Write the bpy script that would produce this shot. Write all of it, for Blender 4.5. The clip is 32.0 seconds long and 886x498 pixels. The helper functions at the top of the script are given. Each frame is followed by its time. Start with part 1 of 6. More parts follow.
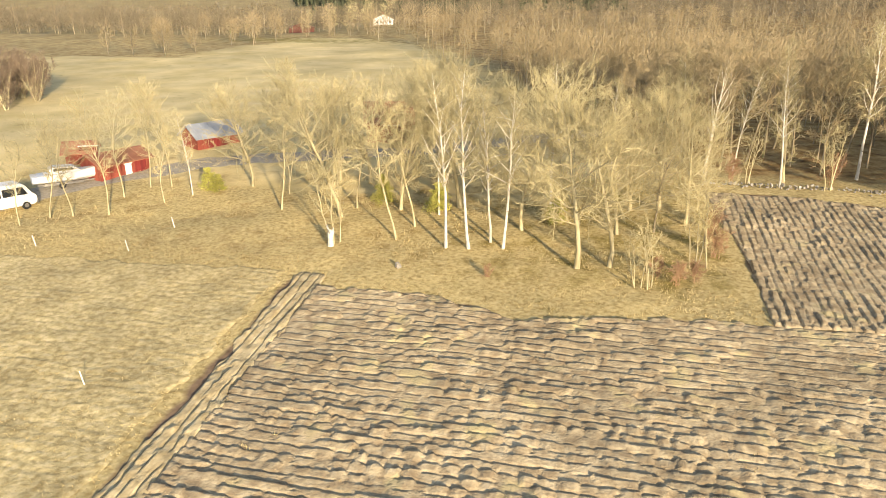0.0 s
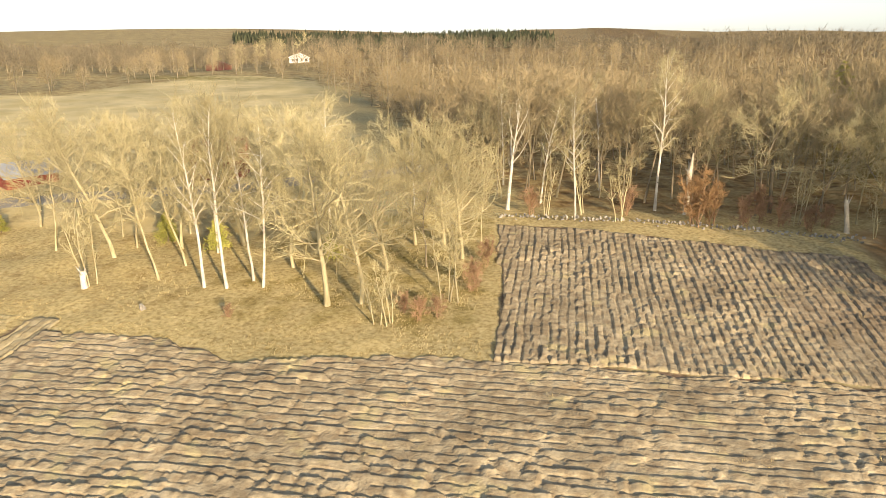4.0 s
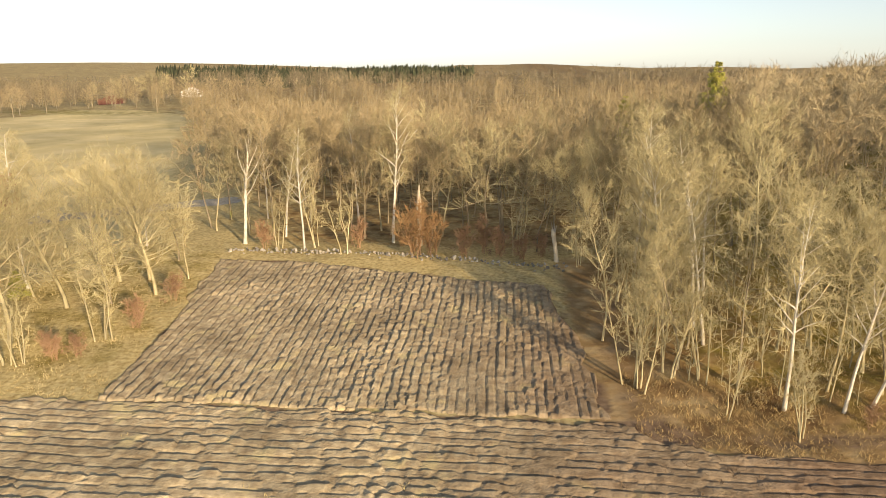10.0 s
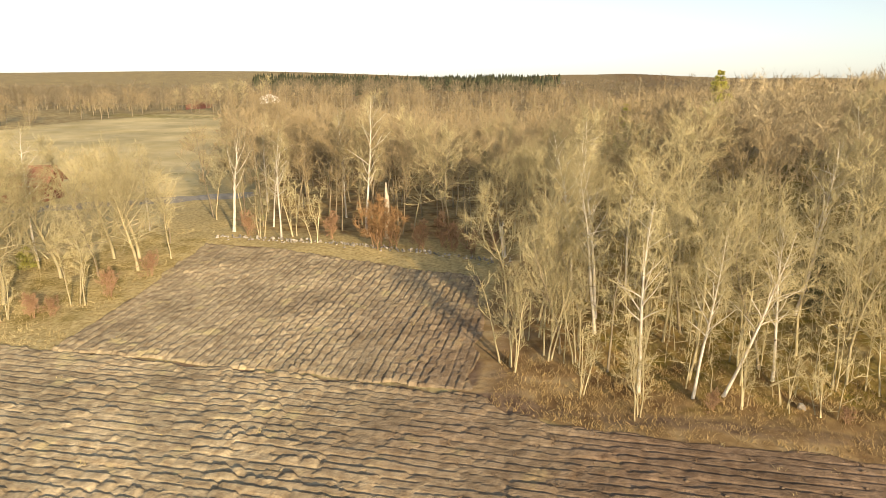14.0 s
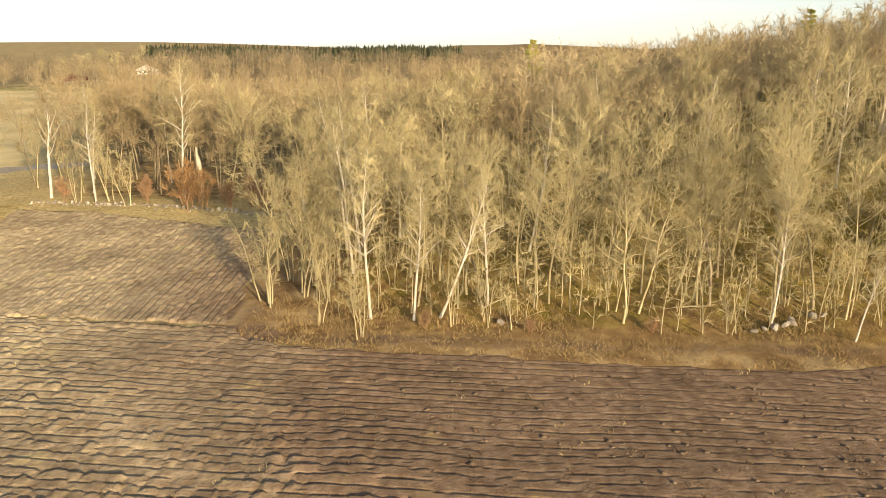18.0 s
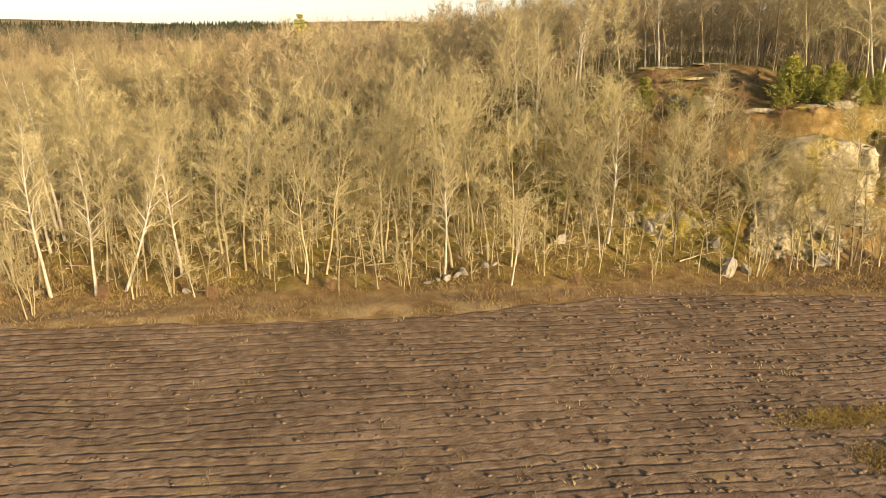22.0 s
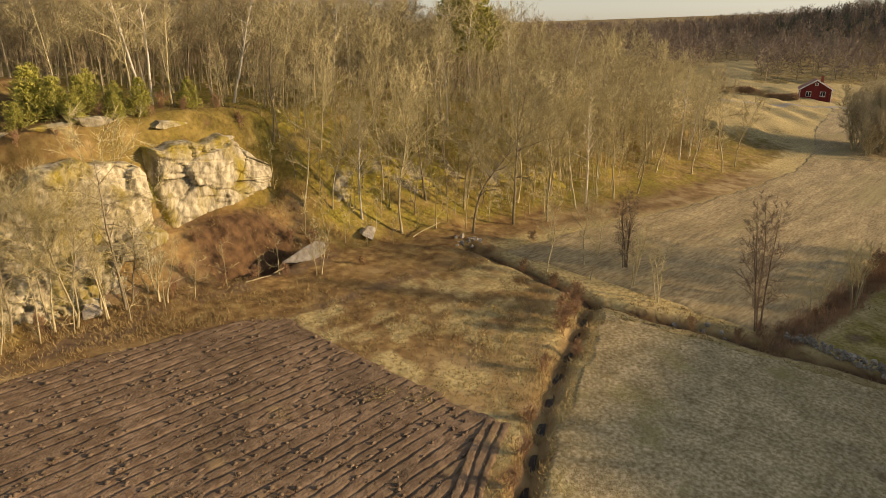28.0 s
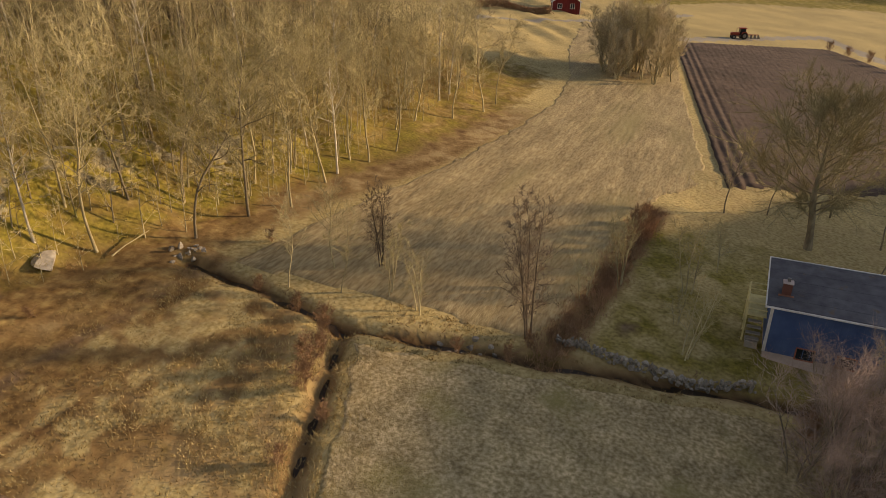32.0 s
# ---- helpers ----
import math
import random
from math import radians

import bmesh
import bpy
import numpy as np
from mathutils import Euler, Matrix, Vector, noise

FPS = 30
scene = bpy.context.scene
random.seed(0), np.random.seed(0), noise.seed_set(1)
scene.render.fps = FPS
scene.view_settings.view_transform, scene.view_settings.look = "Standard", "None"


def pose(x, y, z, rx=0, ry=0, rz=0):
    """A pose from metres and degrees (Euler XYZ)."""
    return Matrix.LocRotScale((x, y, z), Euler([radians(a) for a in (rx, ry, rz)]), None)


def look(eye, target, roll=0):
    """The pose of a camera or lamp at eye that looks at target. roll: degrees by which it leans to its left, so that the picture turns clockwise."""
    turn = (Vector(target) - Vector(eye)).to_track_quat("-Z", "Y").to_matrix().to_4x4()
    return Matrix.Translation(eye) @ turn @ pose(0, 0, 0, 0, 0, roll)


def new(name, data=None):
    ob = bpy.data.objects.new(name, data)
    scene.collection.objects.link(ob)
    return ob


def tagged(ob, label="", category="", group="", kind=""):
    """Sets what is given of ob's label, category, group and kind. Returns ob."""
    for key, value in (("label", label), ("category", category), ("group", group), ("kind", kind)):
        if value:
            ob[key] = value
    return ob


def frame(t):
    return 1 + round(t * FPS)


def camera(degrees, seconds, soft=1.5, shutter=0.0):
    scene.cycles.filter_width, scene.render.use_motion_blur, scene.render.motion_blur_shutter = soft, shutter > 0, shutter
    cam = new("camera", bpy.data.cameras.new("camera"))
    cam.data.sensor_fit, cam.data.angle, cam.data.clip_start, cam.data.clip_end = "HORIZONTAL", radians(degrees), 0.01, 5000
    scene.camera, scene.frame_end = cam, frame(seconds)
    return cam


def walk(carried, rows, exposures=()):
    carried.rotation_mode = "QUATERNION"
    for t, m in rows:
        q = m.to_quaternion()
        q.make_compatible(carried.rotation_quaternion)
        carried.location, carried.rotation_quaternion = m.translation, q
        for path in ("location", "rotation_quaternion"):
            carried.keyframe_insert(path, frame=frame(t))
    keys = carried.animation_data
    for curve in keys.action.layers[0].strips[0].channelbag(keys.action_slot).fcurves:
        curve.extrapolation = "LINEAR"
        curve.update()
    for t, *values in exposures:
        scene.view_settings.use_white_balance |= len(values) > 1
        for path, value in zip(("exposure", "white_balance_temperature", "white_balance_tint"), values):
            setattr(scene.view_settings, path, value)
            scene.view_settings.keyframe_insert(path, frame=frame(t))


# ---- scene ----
cam = camera(64.9, 32.0, soft=0.75)
METRES, EYE, TILT, LEAN, TURN = 109.45, 22.0, 5.4, -1.0, 13.5
ROWS = [
    (0.0, 0.0, 0.0, 0.0, -0.55, -24.98, 1.17),
    (0.5, 0.0158, 0.0005, -0.0006, -0.27, -24.58, 1.2),
    (1.0, 0.0323, 0.0002, -0.0017, -0.52, -24.2, 1.18),
    (1.5, 0.0493, -0.0002, -0.0025, -0.98, -23.81, 1.16),
    (2.0, 0.0664, -0.0002, -0.0034, -1.58, -23.44, 1.1),
    (2.5, 0.084, 0.0004, -0.004, -2.25, -23.08, 1.04),
    (3.0, 0.1011, 0.0014, -0.0047, -2.96, -22.74, 0.96),
    (3.5, 0.1178, 0.0029, -0.0053, -3.67, -22.43, 0.87),
    (5.5, 0.1824, 0.0092, -0.0064, -6.65, -21.46, 0.65),
    (6.0, 0.1981, 0.0097, -0.0066, -7.46, -21.2, 0.57),
    (6.5, 0.2135, 0.0095, -0.0067, -8.29, -20.95, 0.48),
    (7.0, 0.229, 0.0084, -0.0067, -9.12, -20.71, 0.39),
    (7.5, 0.2444, 0.0065, -0.0066, -9.95, -20.49, 0.29),
    (8.0, 0.2597, 0.0036, -0.0067, -10.65, -20.28, 0.25),
    (8.5, 0.2746, -0.0001, -0.0068, -10.93, -20.09, 0.18),
    (9.0, 0.2892, -0.0046, -0.0069, -10.54, -19.9, 0.17),
    (9.5, 0.3036, -0.01, -0.007, -9.82, -19.69, 0.18),
    (10.0, 0.3178, -0.0159, -0.0071, -8.85, -19.53, 0.19),
    (10.5, 0.3321, -0.0221, -0.007, -7.63, -19.37, 0.25),
    (11.0, 0.346, -0.0285, -0.007, -6.56, -19.16, 0.3),
    (11.5, 0.3596, -0.035, -0.0067, -5.41, -18.99, 0.36),
    (12.0, 0.373, -0.0419, -0.0067, -4.3, -18.8, 0.41),
    (12.5, 0.3864, -0.0489, -0.0067, -3.2, -18.62, 0.46),
    (13.0, 0.3997, -0.0562, -0.0067, -2.18, -18.44, 0.52),
    (13.5, 0.4131, -0.0639, -0.0067, -1.37, -18.49, 0.57),
    (14.0, 0.4268, -0.0717, -0.0065, -1.27, -18.74, 0.59),
    (14.5, 0.4401, -0.0798, -0.0062, -1.72, -19.03, 0.59),
    (16.5, 0.4906, -0.1139, -0.0046, -4.8, -20.22, 0.37),
    (17.0, 0.5033, -0.1231, -0.0043, -5.8, -20.51, 0.29),
    (17.5, 0.5161, -0.1319, -0.004, -6.98, -20.78, 0.26),
    (18.0, 0.5289, -0.1407, -0.0039, -8.31, -21.03, 0.1),
    (18.5, 0.5417, -0.1491, -0.0035, -9.62, -21.29, 0.01),
    (19.0, 0.5551, -0.1568, -0.0033, -10.92, -21.55, -0.09),
    (19.5, 0.5692, -0.1641, -0.0024, -12.21, -21.88, -0.2),
    (20.0, 0.583, -0.1709, -0.0027, -13.51, -22.09, -0.33),
    (20.5, 0.5971, -0.1771, -0.0028, -14.83, -22.33, -0.44),
    (21.0, 0.6109, -0.182, -0.0031, -16.05, -22.56, -0.54),
    (21.5, 0.6253, -0.1868, -0.0038, -17.39, -22.68, -0.68),
    (22.0, 0.6408, -0.1912, -0.0041, -19.49, -22.71, -0.83),
    (22.5, 0.6553, -0.194, -0.0043, -22.8, -22.7, -1.18),
    (23.0, 0.6704, -0.1965, -0.0045, -26.43, -22.63, -1.56),
    (23.5, 0.6858, -0.1989, -0.0048, -30.14, -22.53, -1.91),
    (24.0, 0.7011, -0.2005, -0.0049, -33.67, -22.41, -2.21),
    (24.5, 0.7161, -0.2014, -0.0052, -37.21, -22.26, -2.53),
    (25.0, 0.7314, -0.202, -0.0053, -40.6, -22.11, -2.83),
    (25.5, 0.7467, -0.2023, -0.0054, -43.92, -21.89, -3.07),
    (27.5, 0.8072, -0.2042, -0.0037, -57.71, -21.08, -3.98),
    (28.0, 0.8226, -0.2048, -0.0036, -61.07, -20.83, -4.16),
    (28.5, 0.8384, -0.2059, -0.0026, -63.95, -20.62, -4.35),
    (29.0, 0.8545, -0.2064, -0.0007, -67.06, -20.42, -4.57),
    (29.5, 0.8703, -0.206, 0.0018, -70.46, -20.19, -4.77),
    (30.0, 0.8862, -0.2048, 0.0052, -73.56, -19.98, -4.97),
    (30.5, 0.9013, -0.2029, 0.0086, -76.69, -20.19, -5.11),
    (31.0, 0.9151, -0.2004, 0.0126, -78.52, -21.9, -5.23),
    (31.5, 0.9293, -0.1967, 0.0181, -79.32, -24.33, -5.4),
    (32.0, 0.9432, -0.1928, 0.0244, -79.37, -26.83, -5.52),
]
EXPOSURES = [(0.0, 1.17, 6500, 10), (9.0, 0.88, 6950, 12), (20.0, 0.93, 7500, 11), (24.0, 0.74, 8000, 13), (28.0, 0.51, 7850, 15), (32.0, 0.36, 7950, 18)]
walk(cam, [(t, pose(0, 0, EYE, TILT, LEAN, TURN) @ pose(METRES * x, METRES * y, METRES * z, 90 + pitch, roll, yaw)) for t, x, y, z, yaw, pitch, roll in ROWS], EXPOSURES)

# ---- daylight: low warm sun and a pale sky ----
SUN_AZ, SUN_EL = 144.0, 12.0
world = bpy.data.worlds.new("daylight")
scene.world = world
world.use_nodes = True
wn = world.node_tree.nodes
sky = wn.new("ShaderNodeTexSky")
sky.sky_type, sky.sun_disc = "NISHITA", False
sky.sun_elevation, sky.sun_rotation = radians(SUN_EL), radians(SUN_AZ)
sky.air_density, sky.dust_density = 1.0, 0.6
haze = wn.new("ShaderNodeHueSaturation")
haze.inputs["Saturation"].default_value = 0.5
world.node_tree.links.new(sky.outputs[0], haze.inputs["Color"])
cool = wn.new("ShaderNodeMix")
cool.data_type, cool.blend_type = "RGBA", "MULTIPLY"
cool.inputs[0].default_value = 1.0
cool.inputs[7].default_value = (0.88, 0.965, 1.10, 1)
world.node_tree.links.new(haze.outputs[0], cool.inputs[6])
world.node_tree.links.new(cool.outputs[2], wn["Background"].inputs[0])
wn["Background"].inputs[1].default_value = 0.108
sun_dir = Vector((math.sin(radians(SUN_AZ)) * math.cos(radians(SUN_EL)), math.cos(radians(SUN_AZ)) * math.cos(radians(SUN_EL)), math.sin(radians(SUN_EL))))
sun = new("sun", bpy.data.lights.new("sun", "SUN"))
sun.data.energy, sun.data.angle, sun.data.color = 4.0, radians(1.8), (1.0, 0.795, 0.53)
sun.matrix_world = look(sun_dir * 300, (0, 0, 0))


# ---- materials ----
def mat(name, colours, scale=2.0, rough=0.9, bump=0.3, bump_scale=None, spread=0.0, metal=0.0, coord="world", stain=None, stretch=(1, 1, 1), eastern=None):
    """A worn surface: three colours by two scales of noise, fine relief, an own shade for every object."""
    m = bpy.data.materials.new(name)
    m.use_nodes = True
    nt = m.node_tree
    nd, ln = nt.nodes, nt.links
    bsdf = nd["Principled BSDF"]
    bsdf.inputs["Roughness"].default_value, bsdf.inputs["Metallic"].default_value = rough, metal
    bsdf.inputs["Specular IOR Level"].default_value = 0.25
    if coord == "world":
        src = nd.new("ShaderNodeNewGeometry").outputs["Position"]
    else:
        src = nd.new("ShaderNodeTexCoord").outputs["Object"]
    if stretch != (1, 1, 1):
        vm = nd.new("ShaderNodeVectorMath")
        vm.operation = "MULTIPLY"
        vm.inputs[1].default_value = stretch
        ln.new(src, vm.inputs[0])
        src = vm.outputs[0]

    def noise_tex(sc, detail=4.0):
        n = nd.new("ShaderNodeTexNoise")
        n.inputs["Scale"].default_value, n.inputs["Detail"].default_value = sc, detail
        ln.new(src, n.inputs["Vector"])
        return n.outputs["Fac"]

    ramp = nd.new("ShaderNodeValToRGB")
    els = ramp.color_ramp.elements
    els[0].position, els[1].position = 0.34, 0.66
    els[0].color, els[1].color = (*colours[0], 1), (*colours[-1], 1)
    if len(colours) > 2:
        e = els.new(0.5)
        e.color = (*colours[1], 1)
    ln.new(noise_tex(scale), ramp.inputs[0])
    col = ramp.outputs[0]
    big = nd.new("ShaderNodeMix")
    big.data_type, big.blend_type = "RGBA", "MULTIPLY"
    rm = nd.new("ShaderNodeMapRange")
    rm.inputs["From Min"].default_value, rm.inputs["From Max"].default_value = 0.3, 0.7
    rm.inputs["To Min"].default_value, rm.inputs["To Max"].default_value = 0.72, 1.18
    ln.new(noise_tex(scale * 0.13, 3.0), rm.inputs["Value"])
    big.inputs[0].default_value = 1.0
    ln.new(col, big.inputs[6])
    ln.new(rm.outputs[0], big.inputs[7])
    col = big.outputs[2]
    if stain:
        mx = nd.new("ShaderNodeMix")
        mx.data_type = "RGBA"
        r2 = nd.new("ShaderNodeMapRange")
        r2.inputs["From Min"].default_value, r2.inputs["From Max"].default_value = stain[2], stain[2] + (stain[3] if len(stain) > 3 else 0.1)
        ln.new(noise_tex(stain[1], 5.0), r2.inputs["Value"])
        ln.new(r2.outputs[0], mx.inputs[0])
        ln.new(col, mx.inputs[6])
        mx.inputs[7].default_value = (*stain[0], 1)
        col = mx.outputs[2]
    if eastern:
        # darkens the soil eastward: shade over the field, put into its colour
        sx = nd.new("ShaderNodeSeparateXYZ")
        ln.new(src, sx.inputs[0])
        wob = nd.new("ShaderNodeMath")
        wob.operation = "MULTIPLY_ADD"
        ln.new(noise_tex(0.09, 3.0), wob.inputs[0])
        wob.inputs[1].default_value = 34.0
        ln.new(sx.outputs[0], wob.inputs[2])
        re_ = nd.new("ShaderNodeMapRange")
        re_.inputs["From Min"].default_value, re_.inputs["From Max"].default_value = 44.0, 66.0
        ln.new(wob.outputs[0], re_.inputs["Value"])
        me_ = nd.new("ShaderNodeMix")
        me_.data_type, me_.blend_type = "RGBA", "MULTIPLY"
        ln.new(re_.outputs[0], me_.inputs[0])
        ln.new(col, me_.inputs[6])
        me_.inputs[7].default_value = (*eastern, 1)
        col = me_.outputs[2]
    if spread:
        oi = nd.new("ShaderNodeObjectInfo")
        hsv = nd.new("ShaderNodeHueSaturation")
        r3 = nd.new("ShaderNodeMapRange")
        r3.inputs["To Min"].default_value, r3.inputs["To Max"].default_value = 1 - spread, 1 + spread
        ln.new(oi.outputs["Random"], r3.inputs["Value"])
        ln.new(r3.outputs[0], hsv.inputs["Value"])
        ln.new(col, hsv.inputs["Color"])
        col = hsv.outputs[0]
    ln.new(col, bsdf.inputs["Base Color"])
    if bump:
        b = nd.new("ShaderNodeBump")
        b.inputs["Strength"].default_value, b.inputs["Distance"].default_value = bump, 0.08 if name != "turned_soil" else 0.16
        ln.new(noise_tex(bump_scale or scale * 3, 5.0), b.inputs["Height"])
        ln.new(b.outputs[0], bsdf.inputs["Normal"])
    return m


# eastern: the colour multiplier that paints shade over the eastern soil
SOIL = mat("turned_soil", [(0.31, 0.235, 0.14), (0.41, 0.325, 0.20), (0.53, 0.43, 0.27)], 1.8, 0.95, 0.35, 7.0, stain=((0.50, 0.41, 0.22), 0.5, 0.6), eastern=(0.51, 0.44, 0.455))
STRAW_SOIL = mat("straw_covered_soil", [(0.40, 0.315, 0.17), (0.52, 0.42, 0.24), (0.60, 0.50, 0.30)], 1.8, 0.95, 0.6, 7.0)
STUBBLE = mat("stubble", [(0.29, 0.215, 0.115), (0.39, 0.305, 0.165), (0.48, 0.39, 0.225)], 3.2, 0.95, 0.6, 8.0, stretch=(0.35, 1.5, 1), stain=((0.31, 0.265, 0.125), 0.12, 0.5, 0.3))
MEADOW = mat("matted_grass", [(0.38, 0.30, 0.14), (0.53, 0.43, 0.215), (0.65, 0.54, 0.30)], 2.6, 0.95, 0.6, 5.0)
PASTURE = mat("short_pasture", [(0.31, 0.235, 0.115), (0.48, 0.38, 0.205), (0.66, 0.54, 0.33)], 4.2, 0.95, 0.8, 9.0, stain=((0.30, 0.265, 0.09), 0.2, 0.54, 0.2))
SOIL_DARK = mat("moist_soil", [(0.075, 0.05, 0.04), (0.125, 0.085, 0.065)], 0.6, 0.95, 0.5, 5.0)
BARK_PALE = mat("pale_bark", [(0.37, 0.315, 0.18), (0.56, 0.49, 0.305)], 3.0, 0.9, 0.5, 14.0, spread=0.22, coord="object", stretch=(1, 1, 0.3))
BARK_GREY = mat("grey_bark", [(0.20, 0.165, 0.11), (0.36, 0.30, 0.20)], 3.0, 0.9, 0.6, 14.0, spread=0.25, coord="object", stretch=(1, 1, 0.3), stain=((0.20, 0.20, 0.07), 1.3, 0.6))
BARK_BIRCH = mat("birch_bark", [(0.52, 0.47, 0.38), (0.72, 0.68, 0.58)], 2.0, 0.75, 0.2, 9.0, spread=0.15, coord="object", stain=((0.10, 0.08, 0.06), 3.5, 0.64))
BARK_DARK = mat("dark_bark", [(0.15, 0.115, 0.08), (0.25, 0.20, 0.14)], 3.0, 0.95, 0.6, 12.0, spread=0.25, coord="object")
TWIG = mat("twigs", [(0.385, 0.328, 0.172), (0.54, 0.47, 0.27)], 0.7, 0.95, 0, spread=0.28, coord="object")
TWIG_YELLOW = mat("yellowish_twigs", [(0.48, 0.40, 0.25), (0.62, 0.53, 0.35)], 0.7, 0.95, 0, spread=0.15, coord="object")
TWIG_RED = mat("reddish_twigs", [(0.31, 0.19, 0.11), (0.45, 0.29, 0.175)], 0.7, 0.95, 0, spread=0.2, coord="object")
TWIG_BROWN = mat("warm_brown_twigs", [(0.27, 0.212, 0.118), (0.385, 0.308, 0.182)], 0.08, 0.95, 0)
TWIG_GREY = mat("greyish_brown_twigs", [(0.165, 0.135, 0.085), (0.25, 0.21, 0.14)], 0.7, 0.95, 0, spread=0.15, coord="object")
TWIG_PURPLE = mat("purplish_twigs", [(0.40, 0.295, 0.245), (0.54, 0.42, 0.35)], 0.7, 0.95, 0, spread=0.2, coord="object")
TWIG_DARK = mat("dark_twigs", [(0.19, 0.14, 0.10), (0.28, 0.215, 0.15)], 0.7, 0.95, 0, spread=0.2, coord="object")
# the far eastern slope's shade is put into this darker twig colour
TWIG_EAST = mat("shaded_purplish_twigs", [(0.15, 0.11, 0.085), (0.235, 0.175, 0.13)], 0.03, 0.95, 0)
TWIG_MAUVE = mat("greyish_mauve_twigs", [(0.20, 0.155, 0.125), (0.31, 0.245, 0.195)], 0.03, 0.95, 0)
NEEDLE = mat("needles", [(0.29, 0.29, 0.06), (0.52, 0.48, 0.13)], 0.8, 0.9, 0, spread=0.2, coord="object")
NEEDLE_DARK = mat("dark_needles", [(0.055, 0.065, 0.035), (0.10, 0.105, 0.055)], 0.3, 0.9, 0)
DEAD_LEAF = mat("russet_leaves", [(0.30, 0.175, 0.08), (0.43, 0.27, 0.13)], 2.0, 0.9, 0, coord="object")
STRAW = mat("dry_grass", [(0.42, 0.335, 0.16), (0.54, 0.44, 0.23)], 0.25, 0.95, 0)
CLOD = mat("turf_clods", [(0.14, 0.10, 0.07), (0.23, 0.17, 0.115)], 2.0, 0.95, 0.6, 9.0)
WEED_OLIVE = mat("olive_weeds", [(0.36, 0.255, 0.075), (0.48, 0.355, 0.12)], 0.8, 0.95, 0)
WEED = mat("dead_weeds", [(0.12, 0.08, 0.05), (0.22, 0.15, 0.085)], 0.5, 0.95, 0)
STRAW_BROWN = mat("brown_grass", [(0.27, 0.19, 0.085), (0.38, 0.28, 0.13)], 0.3, 0.95, 0)
ROCK = mat("grey_rock", [(0.17, 0.145, 0.09), (0.36, 0.32, 0.225), (0.55, 0.50, 0.365)], 1.7, 0.9, 1.0, 4.0, stain=((0.27, 0.215, 0.045), 0.42, 0.47, 0.16), stretch=(1.2, 1.2, 0.5))
TWIG_HILL = mat("tan_brown_twigs", [(0.37, 0.295, 0.17), (0.51, 0.42, 0.26)], 0.08, 0.95, 0)
MOSSY_ROCK = mat("mossy_rock", [(0.19, 0.165, 0.11), (0.33, 0.295, 0.21), (0.47, 0.43, 0.32)], 1.5, 0.9, 1.0, 4.0, stain=((0.32, 0.26, 0.05), 0.5, 0.42, 0.12), stretch=(1, 1, 0.7))
STONE = mat("field_stone", [(0.28, 0.25, 0.21), (0.42, 0.39, 0.34)], 2.5, 0.85, 0.5, 8.0, spread=0.3, coord="object", stain=((0.20, 0.19, 0.08), 2.0, 0.6))
WHITE = mat("white_paint", [(0.72, 0.71, 0.68), (0.82, 0.81, 0.78)], 3.0, 0.5, 0.05)
RED = mat("red_boards", [(0.20, 0.05, 0.035), (0.28, 0.075, 0.05)], 1.2, 0.85, 0.3, 6.0, stretch=(3, 3, 0.4))
RED_DULL = mat("faded_red_boards", [(0.17, 0.075, 0.055), (0.23, 0.10, 0.075)], 1.2, 0.85, 0.3, 6.0)
RED_DEEP = mat("dark_red_boards", [(0.15, 0.022, 0.022), (0.21, 0.035, 0.03)], 1.2, 0.85, 0.3, 6.0, stretch=(3, 3, 0.4))
WHITE_WOOD = mat("bare_splintered_wood", [(0.55, 0.48, 0.36), (0.75, 0.68, 0.54)], 2.0, 0.85, 0.4, 9.0, coord="object")
DARK_PAINT = mat("dark_car_paint", [(0.02, 0.022, 0.026), (0.03, 0.032, 0.036)], 1.0, 0.35, 0)
BLUE = mat("blue_boards", [(0.075, 0.13, 0.29), (0.10, 0.17, 0.35)], 1.2, 0.8, 0.2, 6.0)
ROOF_GREY = mat("grey_roofing", [(0.10, 0.10, 0.115), (0.15, 0.15, 0.165)], 1.4, 0.8, 0.3, 7.0, stain=((0.16, 0.12, 0.09), 0.9, 0.64))
ROOF_METAL = mat("blue_grey_sheet", [(0.26, 0.28, 0.31), (0.36, 0.38, 0.41)], 0.8, 0.5, 0.1, 4.0)
ROOF_RUST = mat("rusty_sheet", [(0.30, 0.13, 0.08), (0.42, 0.20, 0.12)], 0.8, 0.7, 0.2, 4.0)
BRICK = mat("red_brick", [(0.33, 0.11, 0.07), (0.42, 0.16, 0.10)], 4.0, 0.9, 0.3, 15.0)
PLASTER = mat("pinkish_plaster", [(0.46, 0.38, 0.35), (0.56, 0.47, 0.43)], 2.0, 0.9, 0.1)
DECK = mat("pale_deck_boards", [(0.66, 0.57, 0.27), (0.80, 0.70, 0.36)], 2.0, 0.8, 0.2, 8.0)
GLASS = mat("dark_window_glass", [(0.02, 0.023, 0.028), (0.035, 0.04, 0.045)], 1.0, 0.08, 0)
RUBBER = mat("rubber", [(0.02, 0.02, 0.02), (0.035, 0.033, 0.03)], 3.0, 0.9, 0.1)
TRACTOR_RED = mat("tractor_red", [(0.28, 0.04, 0.025), (0.36, 0.06, 0.035)], 1.0, 0.45, 0)
STEEL = mat("worn_steel", [(0.16, 0.15, 0.14), (0.26, 0.25, 0.24)], 3.0, 0.5, 0.1, metal=0.7)
WOOD_OLD = mat("weathered_wood", [(0.30, 0.27, 0.22), (0.42, 0.38, 0.32)], 2.0, 0.9, 0.4, 9.0)
POOL = mat("muddy_water", [(0.022, 0.015, 0.009), (0.05, 0.032, 0.018)], 1.5, 0.28, 0.1)


